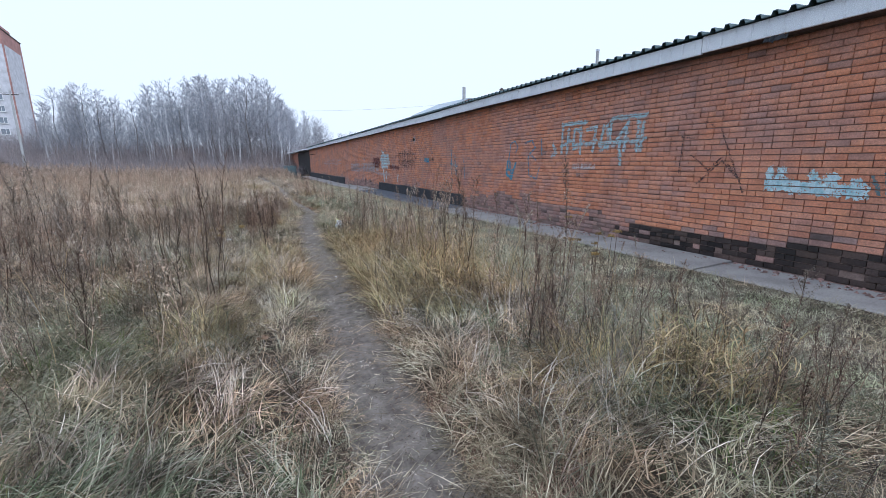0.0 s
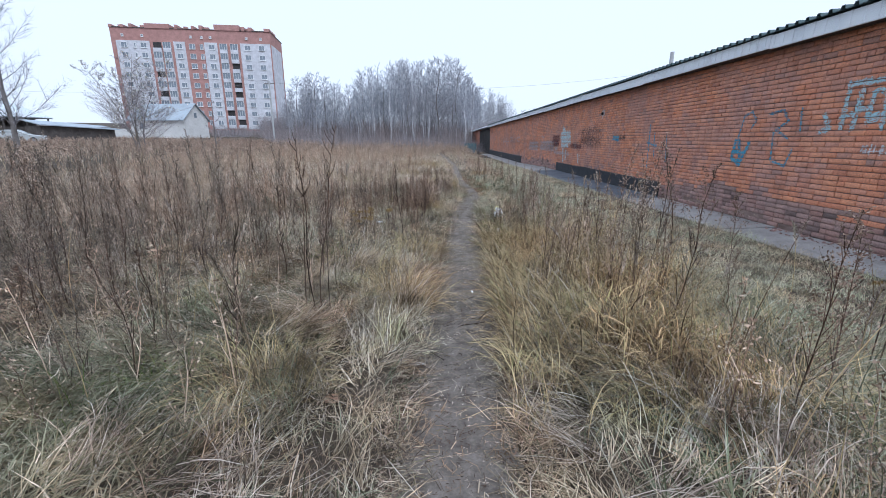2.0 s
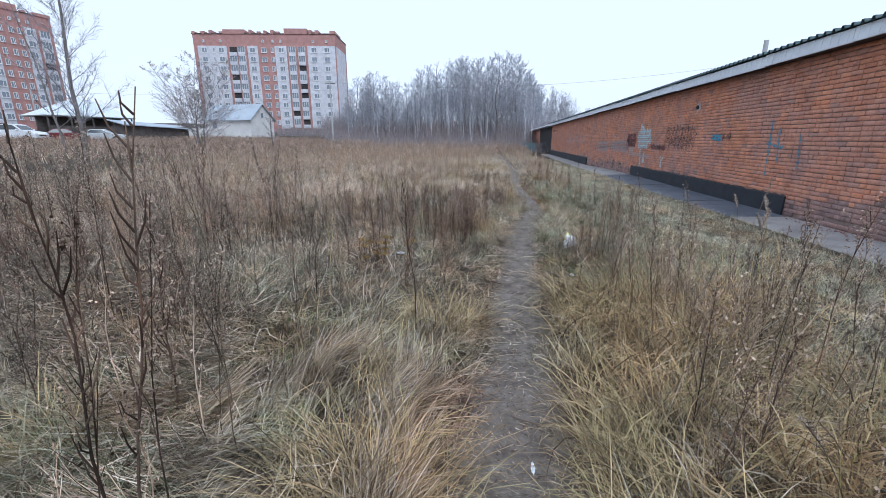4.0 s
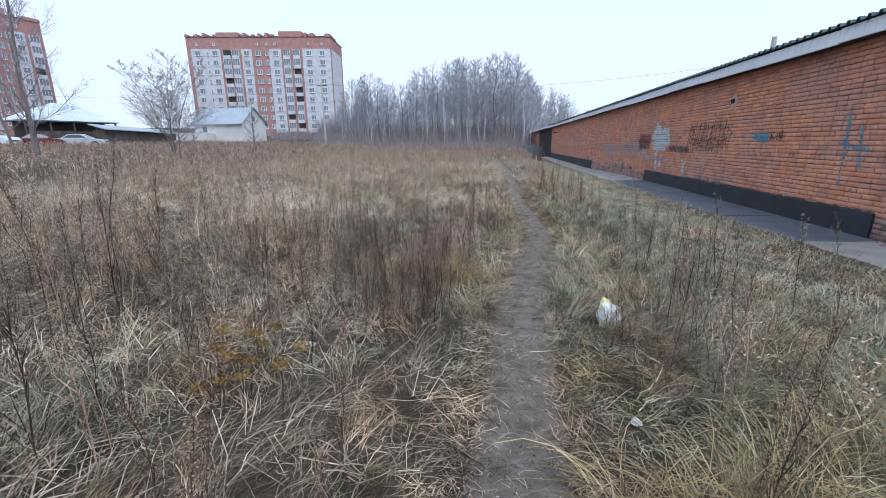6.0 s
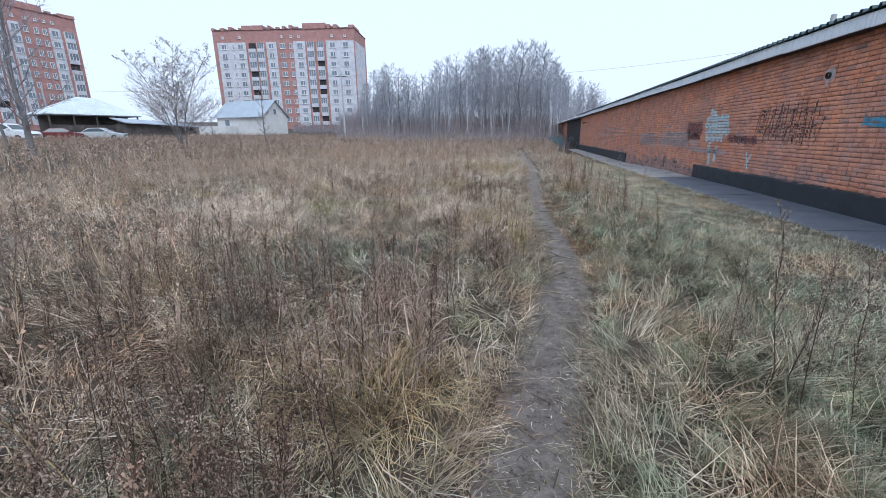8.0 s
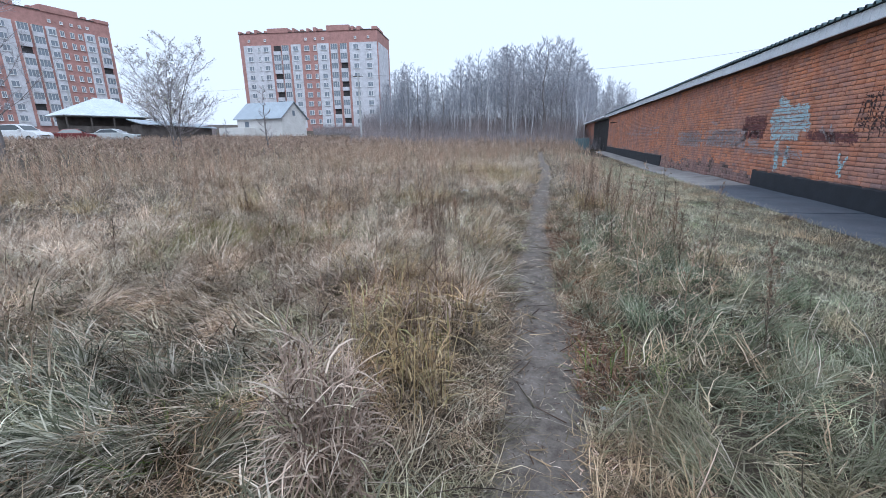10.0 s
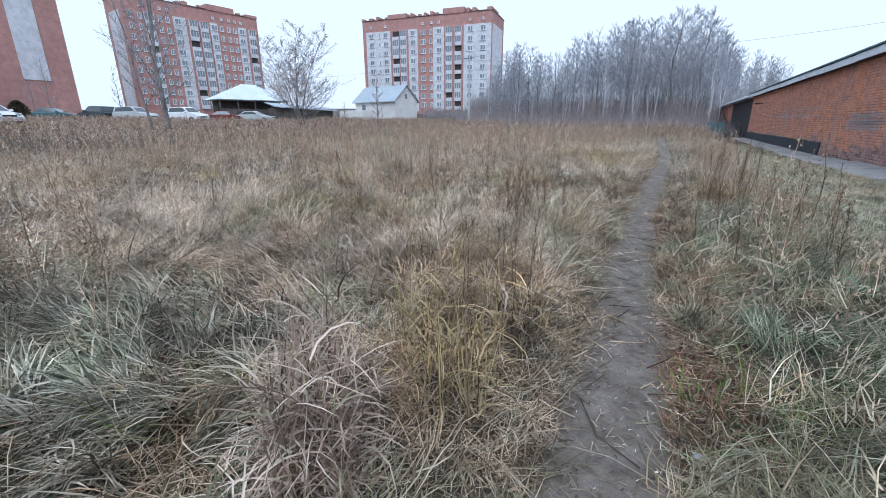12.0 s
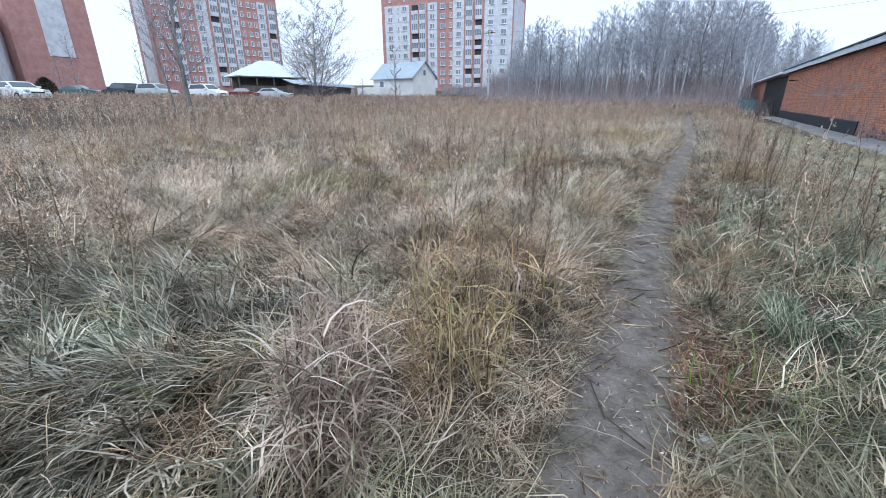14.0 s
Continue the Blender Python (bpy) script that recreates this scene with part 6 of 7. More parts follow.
# reddish low growth along the path edge
P = np.stack([U(0.15, 0.5, 17000), U(13.9, 18.5, 17000)], 1)
P[:, 0] += path_x(P[:, 1])
P = P[field(P[:, 0], P[:, 1], 1.5, 0.2) + rng.normal(0, 0.35, len(P)) > -0.35]
n = len(P)
stuff("reddish_growth", blades(P, U(0.03, 0.11, n), U(0.0015, 0.003, n), U(0, TAU, n), U(0.1, 1.3, n), U(0.2, 1, n), 2), M["reddish"], "low reddish-brown growth at the path edge", "grass")
for x0, x1, y0, y1, m in ((0.22, 0.75, 2.2, 3.3, 4500), (0.22, 0.5, 4.6, 7.4, 3600), (-0.55, -0.22, 6.0, 8.4, 2600)):
    P = np.stack([U(x0, x1, m), U(y0, y1, m)], 1)
    P[:, 0] += path_x(P[:, 1])
    P = P[field(P[:, 0], P[:, 1], 2.5, 1.2) + rng.normal(0, 0.35, len(P)) > -0.2]
    n = len(P)
    stuff("reddish_growth", blades(P, U(0.05, 0.17, n), U(0.0012, 0.0026, n), U(0, TAU, n), U(0.1, 1.2, n), U(0.2, 1.2, n), 3), M["russet"], "dark russet undergrowth at the path edge", "grass")
# loose straw trodden onto the path
P = np.stack([rng.normal(0, 0.24, 19000), U(1.5, 24, 19000)], 1)
P = P[(np.abs(P[:, 0]) < 0.42) & (rng.random(len(P)) < np.interp(P[:, 1], [12.5, 14], [1, 0.45])) & (rng.random(len(P)) < 0.3 + 0.65 * smooth(0.05, 0.2, np.abs(P[:, 0])))]
P[:, 0] += path_x(P[:, 1])
n = len(P)
stuff("loose_straw", blades(P, U(0.03, 0.13, n), U(0.0008, 0.0019, n), U(0, TAU, n), np.full(n, 1.53), U(0, 0.06, n), 2, 0.044), M["straw"], "loose straw trodden onto the path", "straw")

# frayed edge: straw and stalks pushed in over both sides of the path
m = 26000
P = np.stack([U(0.1, 0.36, m) ** 0.8 * rng.choice([-1, 1], m), 1.5 + 20 * U(0, 1, m) ** 1.4], 1)
P = P[rng.random(len(P)) < smooth(0.1, 0.3, np.abs(P[:, 0])) * np.clip(0.55 + 0.7 * field(P[:, 0], P[:, 1], 2.6, 0.3), 0.1, 1)]
P[:, 0] += path_x(P[:, 1])
n = len(P)
stuff("edge_straw", blades(P, U(0.05, 0.2, n), U(0.0008, 0.002, n), U(0, TAU, n), U(1.3, 1.55, n), U(0, 0.3, n), 3, 0.04), M["straw"], "straw lying over the frayed path edge", "straw")
for mt, m in (("stem", 5000), ("pale", 4000)):
    P = np.stack([rng.normal(0, 0.16, m), U(2.5, 20, m)], 1)
    P = P[(np.abs(P[:, 0]) < 0.3) & (rng.random(len(P)) < np.interp(P[:, 1], [12.5, 14], [1, 0.5]))]
    P[:, 0] += path_x(P[:, 1])
    n = len(P)
    stuff("path_crumbs", blades(P, U(0.008, 0.035, n), U(0.001, 0.0028, n), U(0, TAU, n), np.full(n, 1.5), U(0, 0.06, n), 2, 0.042), M[mt], "crumbs of leaf and stalk on the path", "litter")

# brown leaf crumbs that blur both edges of the path
for mt, m in (("russet", 9000), ("weed_near", 9000)):
    P = np.stack([rng.choice([-1, 1], m) * 1.0, U(1.5, 20, m)], 1)
    P[:, 0] = path_x(P[:, 1]) + P[:, 0] * (path_w(P[:, 1]) + rng.normal(0.02, 0.06, m))
    stuff("path_crumbs", blades(P, U(0.01, 0.05, m), U(0.0012, 0.004, m), U(0, TAU, m), U(1.2, 1.55, m), U(0, 0.3, m), 2, 0.042), M[mt], "brown leaf crumbs along the edge of the path", "litter")


# ---- dead weeds ----
def weed(rnd, h, n_branch, reach, up, bits, bit_size, bare=0.3, w=0.0035):
    """A dead herb: stem and branches as slivers, seed heads as small flakes. Returns (stem verts, tris), (head verts, tris)."""
    sv, st, hv, ht = [], [], [], []

    def strip(pts, w0, w1):
        k = len(sv)
        m = len(pts)
        for cross in (0, 1):
            kk = len(sv)
            for i, p in enumerate(pts):
                ww = w0 + (w1 - w0) * i / (m - 1)
                s = Vector((1, 0, 0)) if cross == 0 else Vector((0, 1, 0))
                sv.extend([p - s * ww, p + s * ww])
            for i in range(m - 1):
                a = kk + 2 * i
                st.extend([(a, a + 1, a + 3), (a, a + 3, a + 2)])

    lx, ly = rnd.uniform(-0.14, 0.14), rnd.uniform(-0.14, 0.14)
    at = lambda s: Vector((lx * h * s * s + 0.016 * math.sin(s * 9), ly * h * s * s, h * s - 0.02))
    strip([at(i / 5) for i in range(6)], w, w * 0.35)
    for i in range(n_branch):
        s = bare + (0.98 - bare) * (i + rnd.random()) / n_branch
        b = at(s)
        a = i * 2.4 + rnd.uniform(-0.6, 0.6)
        L = reach * h * (1.15 - s) * rnd.uniform(0.6, 1.2)
        d = Vector((math.cos(a), math.sin(a), up * rnd.uniform(0.7, 1.3))).normalized()
        e = b + d * L + Vector((0, 0, 0.1 * L))
        k = len(sv)
        sd = d.cross(Vector((0, 0, 1))).normalized() * w * 0.45
        m = b.lerp(e, 0.5) - Vector((0, 0, 0.05 * L))
        sv.extend([b - sd, b + sd, m - sd, m + sd, e])
        st.extend([(k, k + 1, k + 3), (k, k + 3, k + 2), (k + 2, k + 3, k + 4)])
        for j in range(bits):
            u = rnd.uniform(0.25, 1.05)
            p = b.lerp(e, u) + Vector((rnd.gauss(0, 1), rnd.gauss(0, 1), rnd.gauss(0, 1))) * L * 0.07
            q = Vector((rnd.gauss(0, 1), rnd.gauss(0, 1), rnd.gauss(0.6, 1))).normalized() * bit_size * rnd.uniform(0.5, 1.3)
            r = q.orthogonal().normalized() * bit_size * rnd.uniform(0.15, 0.32)
            k = len(hv)
            hv.extend([p, p + q * 0.5 + r, p + q, p + q * 0.5 - r])
            ht.extend([(k, k + 1, k + 2), (k, k + 2, k + 3)])
    arr = lambda v, t: (np.array([tuple(p) for p in v]), np.array(t))
    return arr(sv, st), arr(hv, ht)


def strew(proto, X, Y, scale, seed):
    """Copies of a weed's triangles at many places, as one mesh."""
    r = np.random.default_rng(seed)
    a = r.uniform(0, TAU, len(X))
    v, t = proto
    c, s = np.cos(a)[:, None], np.sin(a)[:, None]
    V = np.stack([(v[None, :, 0] * c - v[None, :, 1] * s) * scale[:, None] + X[:, None], (v[None, :, 0] * s + v[None, :, 1] * c) * scale[:, None] + Y[:, None], v[None, :, 2] * scale[:, None] + land(X, Y)[:, None] - 0.01], 2)
    T = t[None] + (np.arange(len(X)) * len(v))[:, None, None]
    return V.reshape(-1, 3), T.reshape(-1, 3)


near_kinds = [weed(random.Random(100 + i), h, nb, rc, up, bits, bs, br, 0.0032) for i, (h, nb, rc, up, bits, bs, br) in enumerate(
    [(0.95, 34, 0.3, 1.4, 22, 0.012, 0.2), (0.8, 38, 0.26, 1.6, 22, 0.011, 0.15), (1.05, 26, 0.26, 1.9, 22, 0.0125, 0.3), (0.7, 40, 0.36, 1.0, 26, 0.0095, 0.12), (0.6, 36, 0.34, 1.2, 28, 0.0095, 0.1), (1.15, 22, 0.2, 2.0, 22, 0.013, 0.4)])]
mid_kinds = [weed(random.Random(200 + i), h, nb, rc, up, bits, bs, br, 0.0038) for i, (h, nb, rc, up, bits, bs, br) in enumerate(
    [(0.8, 17, 0.34, 1.2, 5, 0.021, 0.15), (0.65, 18, 0.36, 1.1, 5, 0.021, 0.1), (0.9, 15, 0.28, 1.6, 5, 0.022, 0.25), (0.6, 19, 0.42, 0.8, 5, 0.021, 0.08)])]
far_kinds = [weed(random.Random(300 + i), h, 8, 0.32, 1.3, 5, 0.075, 0.15, 0.009) for i, h in enumerate((0.85, 0.7, 1.0))]


def weed_field(x, y):
    """How thick the brown weeds stand."""
    left = smooth(0.5, 2.6, path_x(y) - x) * np.interp(y, [0, 4, 7, 12.5, 14, 16, 18.5, 22, 28, 40], [0.25, 0.45, 0.9, 0.9, 0.2, 0.3, 0.5, 0.6, 0.9, 1.0]) * (1 - 0.75 * np.exp(-((x + 1.4) ** 2 / 9 + (y - 24) ** 2 / 30)))
    right = smooth(0.5, 0.9, x - path_x(y)) * (1 - smooth(0, 0.7, x - path_x(y) - np.interp(y, [0, 4, 10, 13.5], [2.0, 1.3, 1.3, 1.0]))) * np.interp(y, [0, 4, 6, 9, 12, 13, 16, 17, 26, 32], [0.4, 0.35, 0.5, 1.0, 0.45, 0.12, 0.2, 0.9, 0.9, 0.3])
    return (left + right) * np.clip(0.6 + 0.65 * field(x, y, 0.5, 0.9), 0.08, 1.2)


def weed_spots(n, x0, x1, y0, y1, clear):
    P = np.stack([rng.uniform(x0, x1, n), rng.uniform(y0, y1, n)], 1)
    P = P[(rng.random(n) < weed_field(P[:, 0], P[:, 1])) & (P[:, 0] < 3.2)]
    cx = np.interp(P[:, 1], [1.2, 3, 8, 12.6], [-0.8, -0.25, 0.05, 0.6])
    return P[np.hypot(P[:, 0] - cx, np.maximum(P[:, 1] - 12.6, 0)) > clear]


for i, k in enumerate(mid_kinds):
    P = weed_spots(4000, -13, 2.6, 3.5, 42, 0.9)
    P = P[(np.abs(P[:, 0] - path_x(P[:, 1])) > 0.42) & (np.hypot(P[:, 0] - 0.6, P[:, 1] - 12.6) > 2.2)]
    s = U(0.55, 1.1, len(P))
    stuff("dead_weeds", [strew(k[0], P[:, 0], P[:, 1], s, 40 + i), strew(k[1], P[:, 0], P[:, 1], s, 40 + i)], M["weed"], "thick brown dead weeds filling the field", "weeds")
for i, k in enumerate(far_kinds):
    az, d = np.radians(rng.uniform(-82, 8, 5600)), 14 + 66 * np.sqrt(rng.random(5600))
    X, Y = 0.5 + d * np.sin(az), 10 + d * np.cos(az)
    ok = (X < 3.0) & ((X < -12) | (Y > 40)) & (np.hypot(X + 22, Y - 30) > 0.5)
    X, Y = X[ok], Y[ok]
    s = U(0.6, 1.1, len(X)) * np.where(X < -26, 0.85, 1.0)
    stuff("dead_weeds", [strew(k[0], X, Y, s, 60 + i), strew(k[1], X, Y, s, 60 + i)], M["far_weed"], "far brown dead weeds merging into a thicket", "weeds")
# rank weeds along the far edge of the field, before the sheds and cars
for i, k in enumerate(far_kinds):
    az, d = np.radians(rng.uniform(-80, -20, 900)), rng.uniform(46, 57, 900)
    X, Y, s = 0.6 + d * np.sin(az), 12.6 + d * np.cos(az), U(0.75, 1.3, 900) * np.where(az < -0.78, 0.55, 1.0)
    stuff("dead_weeds", [strew(k[0], X, Y, s, 70 + i), strew(k[1], X, Y, s, 70 + i)], M["far_weed"], "rank brown weeds along the edge of the field", "weeds")
P = np.stack([0.5 + (dd := 14 + 60 * np.sqrt(rng.random(15000))) * np.sin(aa := np.radians(rng.uniform(-82, 8, 15000))), 10 + dd * np.cos(aa)], 1)
P = P[(P[:, 0] < 3.5) & ((P[:, 0] < -14) | (P[:, 1] > 44))]
n = len(P)
stuff("meadow_grass", blades(P, U(0.3, 0.8, n), U(0.008, 0.018, n), U(0, TAU, n), U(0.02, 0.7, n), U(0.2, 1.0, n), 2), M["meadow"], "far dry grass between the weeds", "grass")

# single dead weeds close to the path, each a thing of its own
kinds = []
for i, k in enumerate(near_kinds):
    grey = i in (3, 4)
    t = thing("dead_weed", pose(0, 0, -50), "grey fluffy wormwood gone to seed" if grey else ("russet-brown dead weed with dry seed heads" if i == 1 else "brown dead weed with dry seed heads"), "weed", "dead weeds by the path")
    tagged(part("stem", big_mesh("stem", *k[0], M["stem"]), t), kind="stuff")
    tagged(part("seed_head", big_mesh("seed_head", *k[1], M["wormwood"] if grey else M["russet" if i == 1 else "weed_near"]), t), kind="stuff")
    kinds.append(t)
rw = random.Random(77)
chosen = [(1.02, 3.35, 0, 0.9), (1.55, 3.9, 2, 0.9), (1.65, 4.05, 0, 0.8), (1.25, 3.7, 3, 0.8), (1.7, 2.7, 3, 1.0), (1.9, 3.1, 4, 1.1), (2.1, 2.5, 3, 1.1), (-1.14, 5.66, 5, 1.05), (-1.3, 5.6, 2, 1.2), (-1.38, 6.3, 5, 1.0), (-1.8, 9.1, 3, 1.1), (-2.05, 5.0, 4, 1.4), (-1.95, 4.7, 3, 1.2), (-2.1, 8.8, 4, 1.2), (-1.6, 9.6, 3, 1.0), (-2.3, 9.6, 3, 1.2),
          (-0.55, 9.8, 1, 0.95), (-0.7, 9.9, 0, 0.85), (-0.85, 9.75, 1, 0.85), (-0.62, 10.1, 0, 0.8), (-0.95, 10.2, 1, 0.8), (1.4, 7.0, 5, 0.95), (1.95, 7.3, 2, 1.0), (1.5, 7.6, 0, 0.8), (1.3, 8.3, 1, 0.7), (0.95, 8.6, 0, 0.65), (0.75, 8.9, 3, 0.6), (0.85, 9.3, 4, 0.6), (1.05, 9.2, 3, 0.65), (0.7, 7.9, 1, 0.6), (0.95, 7.6, 0, 0.7), (2.1, 9.9, 5, 0.9), (2.3, 10.6, 2, 0.9), (3.0, 4.6, 4, 0.7), (3.4, 4.2, 0, 0.6), (3.8, 4.2, 3, 0.5)]
P = weed_spots(900, -4.0, 2.3, 2.5, 21, 0.95)
P = P[np.abs(P[:, 0] - path_x(P[:, 1])) > 0.5][:230]
chosen += [(float(a), float(b), rw.choice([0, 0, 1, 1, 1, 2, 3, 4, 5]), rw.uniform(0.55, 0.95)) for a, b in P]
# grey wormwood on the wall side and low on the near left
chosen += [(rw.uniform(0.9, 2.9), rw.uniform(1.6, 4.4), rw.choice([3, 4]), rw.uniform(0.5, 0.9)) for _ in range(30)]
chosen += [(rw.uniform(0.75, 2.6), rw.uniform(1.9, 4.0), rw.choice([0, 1, 1, 3]), rw.uniform(0.55, 0.95)) for _ in range(30)]
chosen += [(rw.uniform(1.1, 2.6), rw.uniform(10.3, 15.0), rw.choice([0, 3, 4, 5]), rw.uniform(0.35, 0.6)) for _ in range(13)]
chosen += [(-0.72 + rw.uniform(-0.3, 0.3), 9.95 + rw.uniform(-0.35, 0.45), rw.choice([0, 1, 1]), rw.uniform(0.7, 0.95)) for _ in range(20)]
chosen += [(rw.uniform(-2.6, -1.6), rw.uniform(4.6, 10.2), rw.choice([3, 4]), rw.uniform(0.9, 1.4)) for _ in range(16)]
chosen += [(0.43 + rw.uniform(0.45, 1.5), rw.uniform(15.5, 24), rw.choice([0, 1, 2]), rw.uniform(0.55, 0.85)) for _ in range(26)]
# golden-brown thicket on the wall side
chosen += [(rw.uniform(0.62, 1.9), rw.uniform(5.4, 12.0), rw.choice([0, 1, 2, 2, 5]), rw.uniform(0.6, 1.0)) for _ in range(48)]
# low weeds in front of the litter, a dark clump by the path, brown weeds along its left edge
chosen += [(rw.uniform(0.55, 1.1), rw.uniform(8.9, 10.0), rw.choice([0, 1, 4]), rw.uniform(0.36, 0.49)) for _ in range(26)]
chosen += [(-0.64 + rw.gauss(0, 0.2), 16.75 + rw.gauss(0, 0.16), 1, rw.uniform(0.45, 0.72)) for _ in range(17)]
chosen += [(rw.uniform(-1.6, -0.5), rw.uniform(7.6, 11.6), rw.choice([0, 1, 1, 2]), rw.uniform(0.6, 0.95)) for _ in range(26)]
chosen += [(rw.uniform(-5.0, -1.9), rw.uniform(3.2, 8.5), rw.choice([0, 2, 3, 4, 5]), rw.uniform(0.7, 1.25)) for _ in range(60)]
chosen = [c for c in chosen if not (12.5 < c[1] < 15.2 and -3.2 < c[0] < -0.2)]
chosen = [c for c in chosen if c[0] < float(np.interp(c[1], [5, 11, 13], [2.6, 2.3, 2.0]))]
# brown weeds before the standing place, golden-brown stems at the path edge past it
chosen += [(rw.uniform(-2.6, -0.3), rw.uniform(10.1, 12.6), rw.choice([0, 0, 1, 1, 2, 3]), rw.uniform(0.55, 0.9)) for _ in range(95)]
chosen += [(rw.uniform(-0.32, 0.08), rw.uniform(14.4, 15.5), rw.choice([0, 2, 2]), rw.uniform(0.4, 0.58)) for _ in range(16)]
# one bushy brown plant beside the start
chosen += [(0.88 + rw.gauss(0, 0.07), 3.35 + rw.gauss(0, 0.08), rw.choice([0, 1, 3]), rw.uniform(0.7, 0.95)) for _ in range(8)]
# tall weeds standing up against the wall
chosen += [(rw.uniform(1.15, 2.3), rw.uniform(4.2, 7.2), rw.choice([0, 2, 5]), rw.uniform(1.0, 1.3)) for _ in range(14)]
used = set()
chosen.sort(key=lambda c: abs(c[0] - float(path_x(c[1]))) + 0.1 * max(0, c[1] - 16))
outer = [c for c in chosen[290:]]
for k in range(len(near_kinds)):
    O = np.array([(x, y, s) for x, y, kk, s in outer if kk == k])
    if len(O):
        stuff("dead_weeds", strew(near_kinds[k][0], O[:, 0], O[:, 1], O[:, 2], 80 + k), M["stem"], "stems of dead weeds away from the path", "weeds")
        stuff("dead_weeds", strew(near_kinds[k][1], O[:, 0], O[:, 1], O[:, 2], 80 + k), M["dusk"] if k in (3, 4) else M["russet" if k == 1 else "weed_near"], "seed heads of dead weeds away from the path", "weeds")
# dark stand of tall wormwood left of the start
for k in (0, 2, 3, 4, 5):
    O = np.array([(rw.uniform(-7.5, -2.7), rw.uniform(5.2, 10.5)) for _ in range(44)])
    s = np.array([rw.uniform(0.85, 1.35) for _ in O])
    stuff("wormwood_stand", strew(near_kinds[k][0], O[:, 0], O[:, 1], s, 90 + k), M["stem"], "dark stems of a tall wormwood stand", "weeds")
    stuff("wormwood_stand", strew(near_kinds[k][1], O[:, 0], O[:, 1], s, 90 + k), M["dusk"], "dark grey-brown seed heads of a tall wormwood stand", "weeds")
for x, y, k, s in chosen[:290]:
    if math.hypot(x - float(np.interp(y, [1.2, 3, 8, 12.6], [-0.8, -0.25, 0.05, 0.6])), max(0, y - 12.6)) < (0.62 if s > 0.5 else 0.36):
        continue
    m = pose(x, y, float(land(x, y)) - 0.01, 0, 0, rw.uniform(0, 360))
    c = copy_thing(kinds[k], m) if k in used else kinds[k]
    used.add(k)
    c.matrix_basis = m @ Matrix.Diagonal((s, s, s, 1))

# whippy dark saplings by the path
for x, y, h, lx, ly, sd in ((-1.25, 5.6, 1.42, -0.02, 0.0, 1), (-1.21, 5.63, 1.5, 0.2, 0.05, 2), (-1.4, 4.68, 0.95, 0.06, 0.05, 3), (-0.72, 7.5, 1.15, -0.1, 0.0, 4), (-1.75, 6.4, 1.1, -0.06, 0.1, 5)):
    rs = random.Random(sd)
    t = thing("sapling", on_land(x, y), "thin dark leafless sapling with short upright twigs", "sapling", "saplings by the path")
    at = lambda s: Vector((lx * s ** 1.4 + 0.012 * math.sin(s * 11 + sd), ly * s + 0.01 * math.cos(s * 9), h * s - 0.03))
    part("trunk", Geo().tube([at(i / 8) for i in range(9)], [0.0055 - 0.0005 * i for i in range(9)], 5).mesh("trunk", M["stem"]), t)
    for i in range(22):
        s = 0.3 + 0.68 * (i + rs.random()) / 22
        a, L = rs.uniform(0, TAU), rs.uniform(0.06, 0.2) * (1.15 - 0.5 * s)
        b = at(s)
        e = b + Vector((math.cos(a) * 0.45, math.sin(a) * 0.45, 1)).normalized() * L
        part("twig", Geo().tube([b, b.lerp(e, 0.5) + Vector((math.cos(a), math.sin(a), 0)) * 0.012, e], [0.0032, 0.0024, 0.0012], 4).mesh("twig", M["stem"]), t)

# tall feathery seeding grass standing over the thicket
rf = random.Random(91)
plumes = []
for i in range(3):
    t = thing("feather_grass", pose(0, 0, -50), "tall dry grass stem with a pale feathery plume", "grass", "feathery grass stems")
    h, lx = (0.95, 1.1, 0.8)[i], (0.12, 0.2, 0.26)[i]
    at = lambda s: Vector((lx * s ** 2.2, 0.03 * math.sin(s * 4 + i), h * s - 0.02 - 0.05 * s ** 6))
    part("stem", Geo().tube([at(j / 7) for j in range(8)], [0.0026 - 0.00022 * j for j in range(8)], 4).mesh("stem", M["gold"]), t)
    v, f = [], []
    for j in range(150):
        s = 0.84 + 0.17 * rf.random()
        p = at(s)
        w = 0.02 * math.sin(min(1.0, (s - 0.83) / 0.17) * 2.9) + 0.003
        d = Vector((rf.gauss(0.3, 0.7), rf.gauss(0, 0.7), 1.1)).normalized() * rf.uniform(0.6, 1.3) * (w + 0.012)
        r = d.orthogonal().normalized() * 0.0014
        k = len(v)
        v += [tuple(p - r), tuple(p + r), tuple(p + d)]
        f.append((k, k + 1, k + 2))
    tagged(part("plume", big_mesh("plume", np.array(v), np.array(f), M["pale"]), t), kind="stuff")
    plumes.append(t)
spots = [(rf.uniform(0.7, 2.3), rf.uniform(3.4, 9.5)) for _ in range(60)] + [(rf.uniform(-3.2, -0.9), rf.uniform(4.2, 11.5)) for _ in range(24)] + [(rf.uniform(-4.0, -1.2), rf.uniform(15.5, 22)) for _ in range(16)]
for j, (x, y) in enumerate(spots):
    if math.hypot(x - float(np.interp(y, [1.2, 3, 8, 12.6], [-0.8, -0.25, 0.05, 0.6])), max(0, y - 12.6)) < 0.75:
        continue
    s = rf.uniform(0.7, 1.05)
    m = on_land(x, y, -0.005) @ pose(0, 0, 0, 0, 0, rf.uniform(0, 360))
    c = plumes[j] if j < 3 else copy_thing(plumes[j % 3], m)
    c.matrix_basis = m @ Matrix.Diagonal((s, s, s, 1))

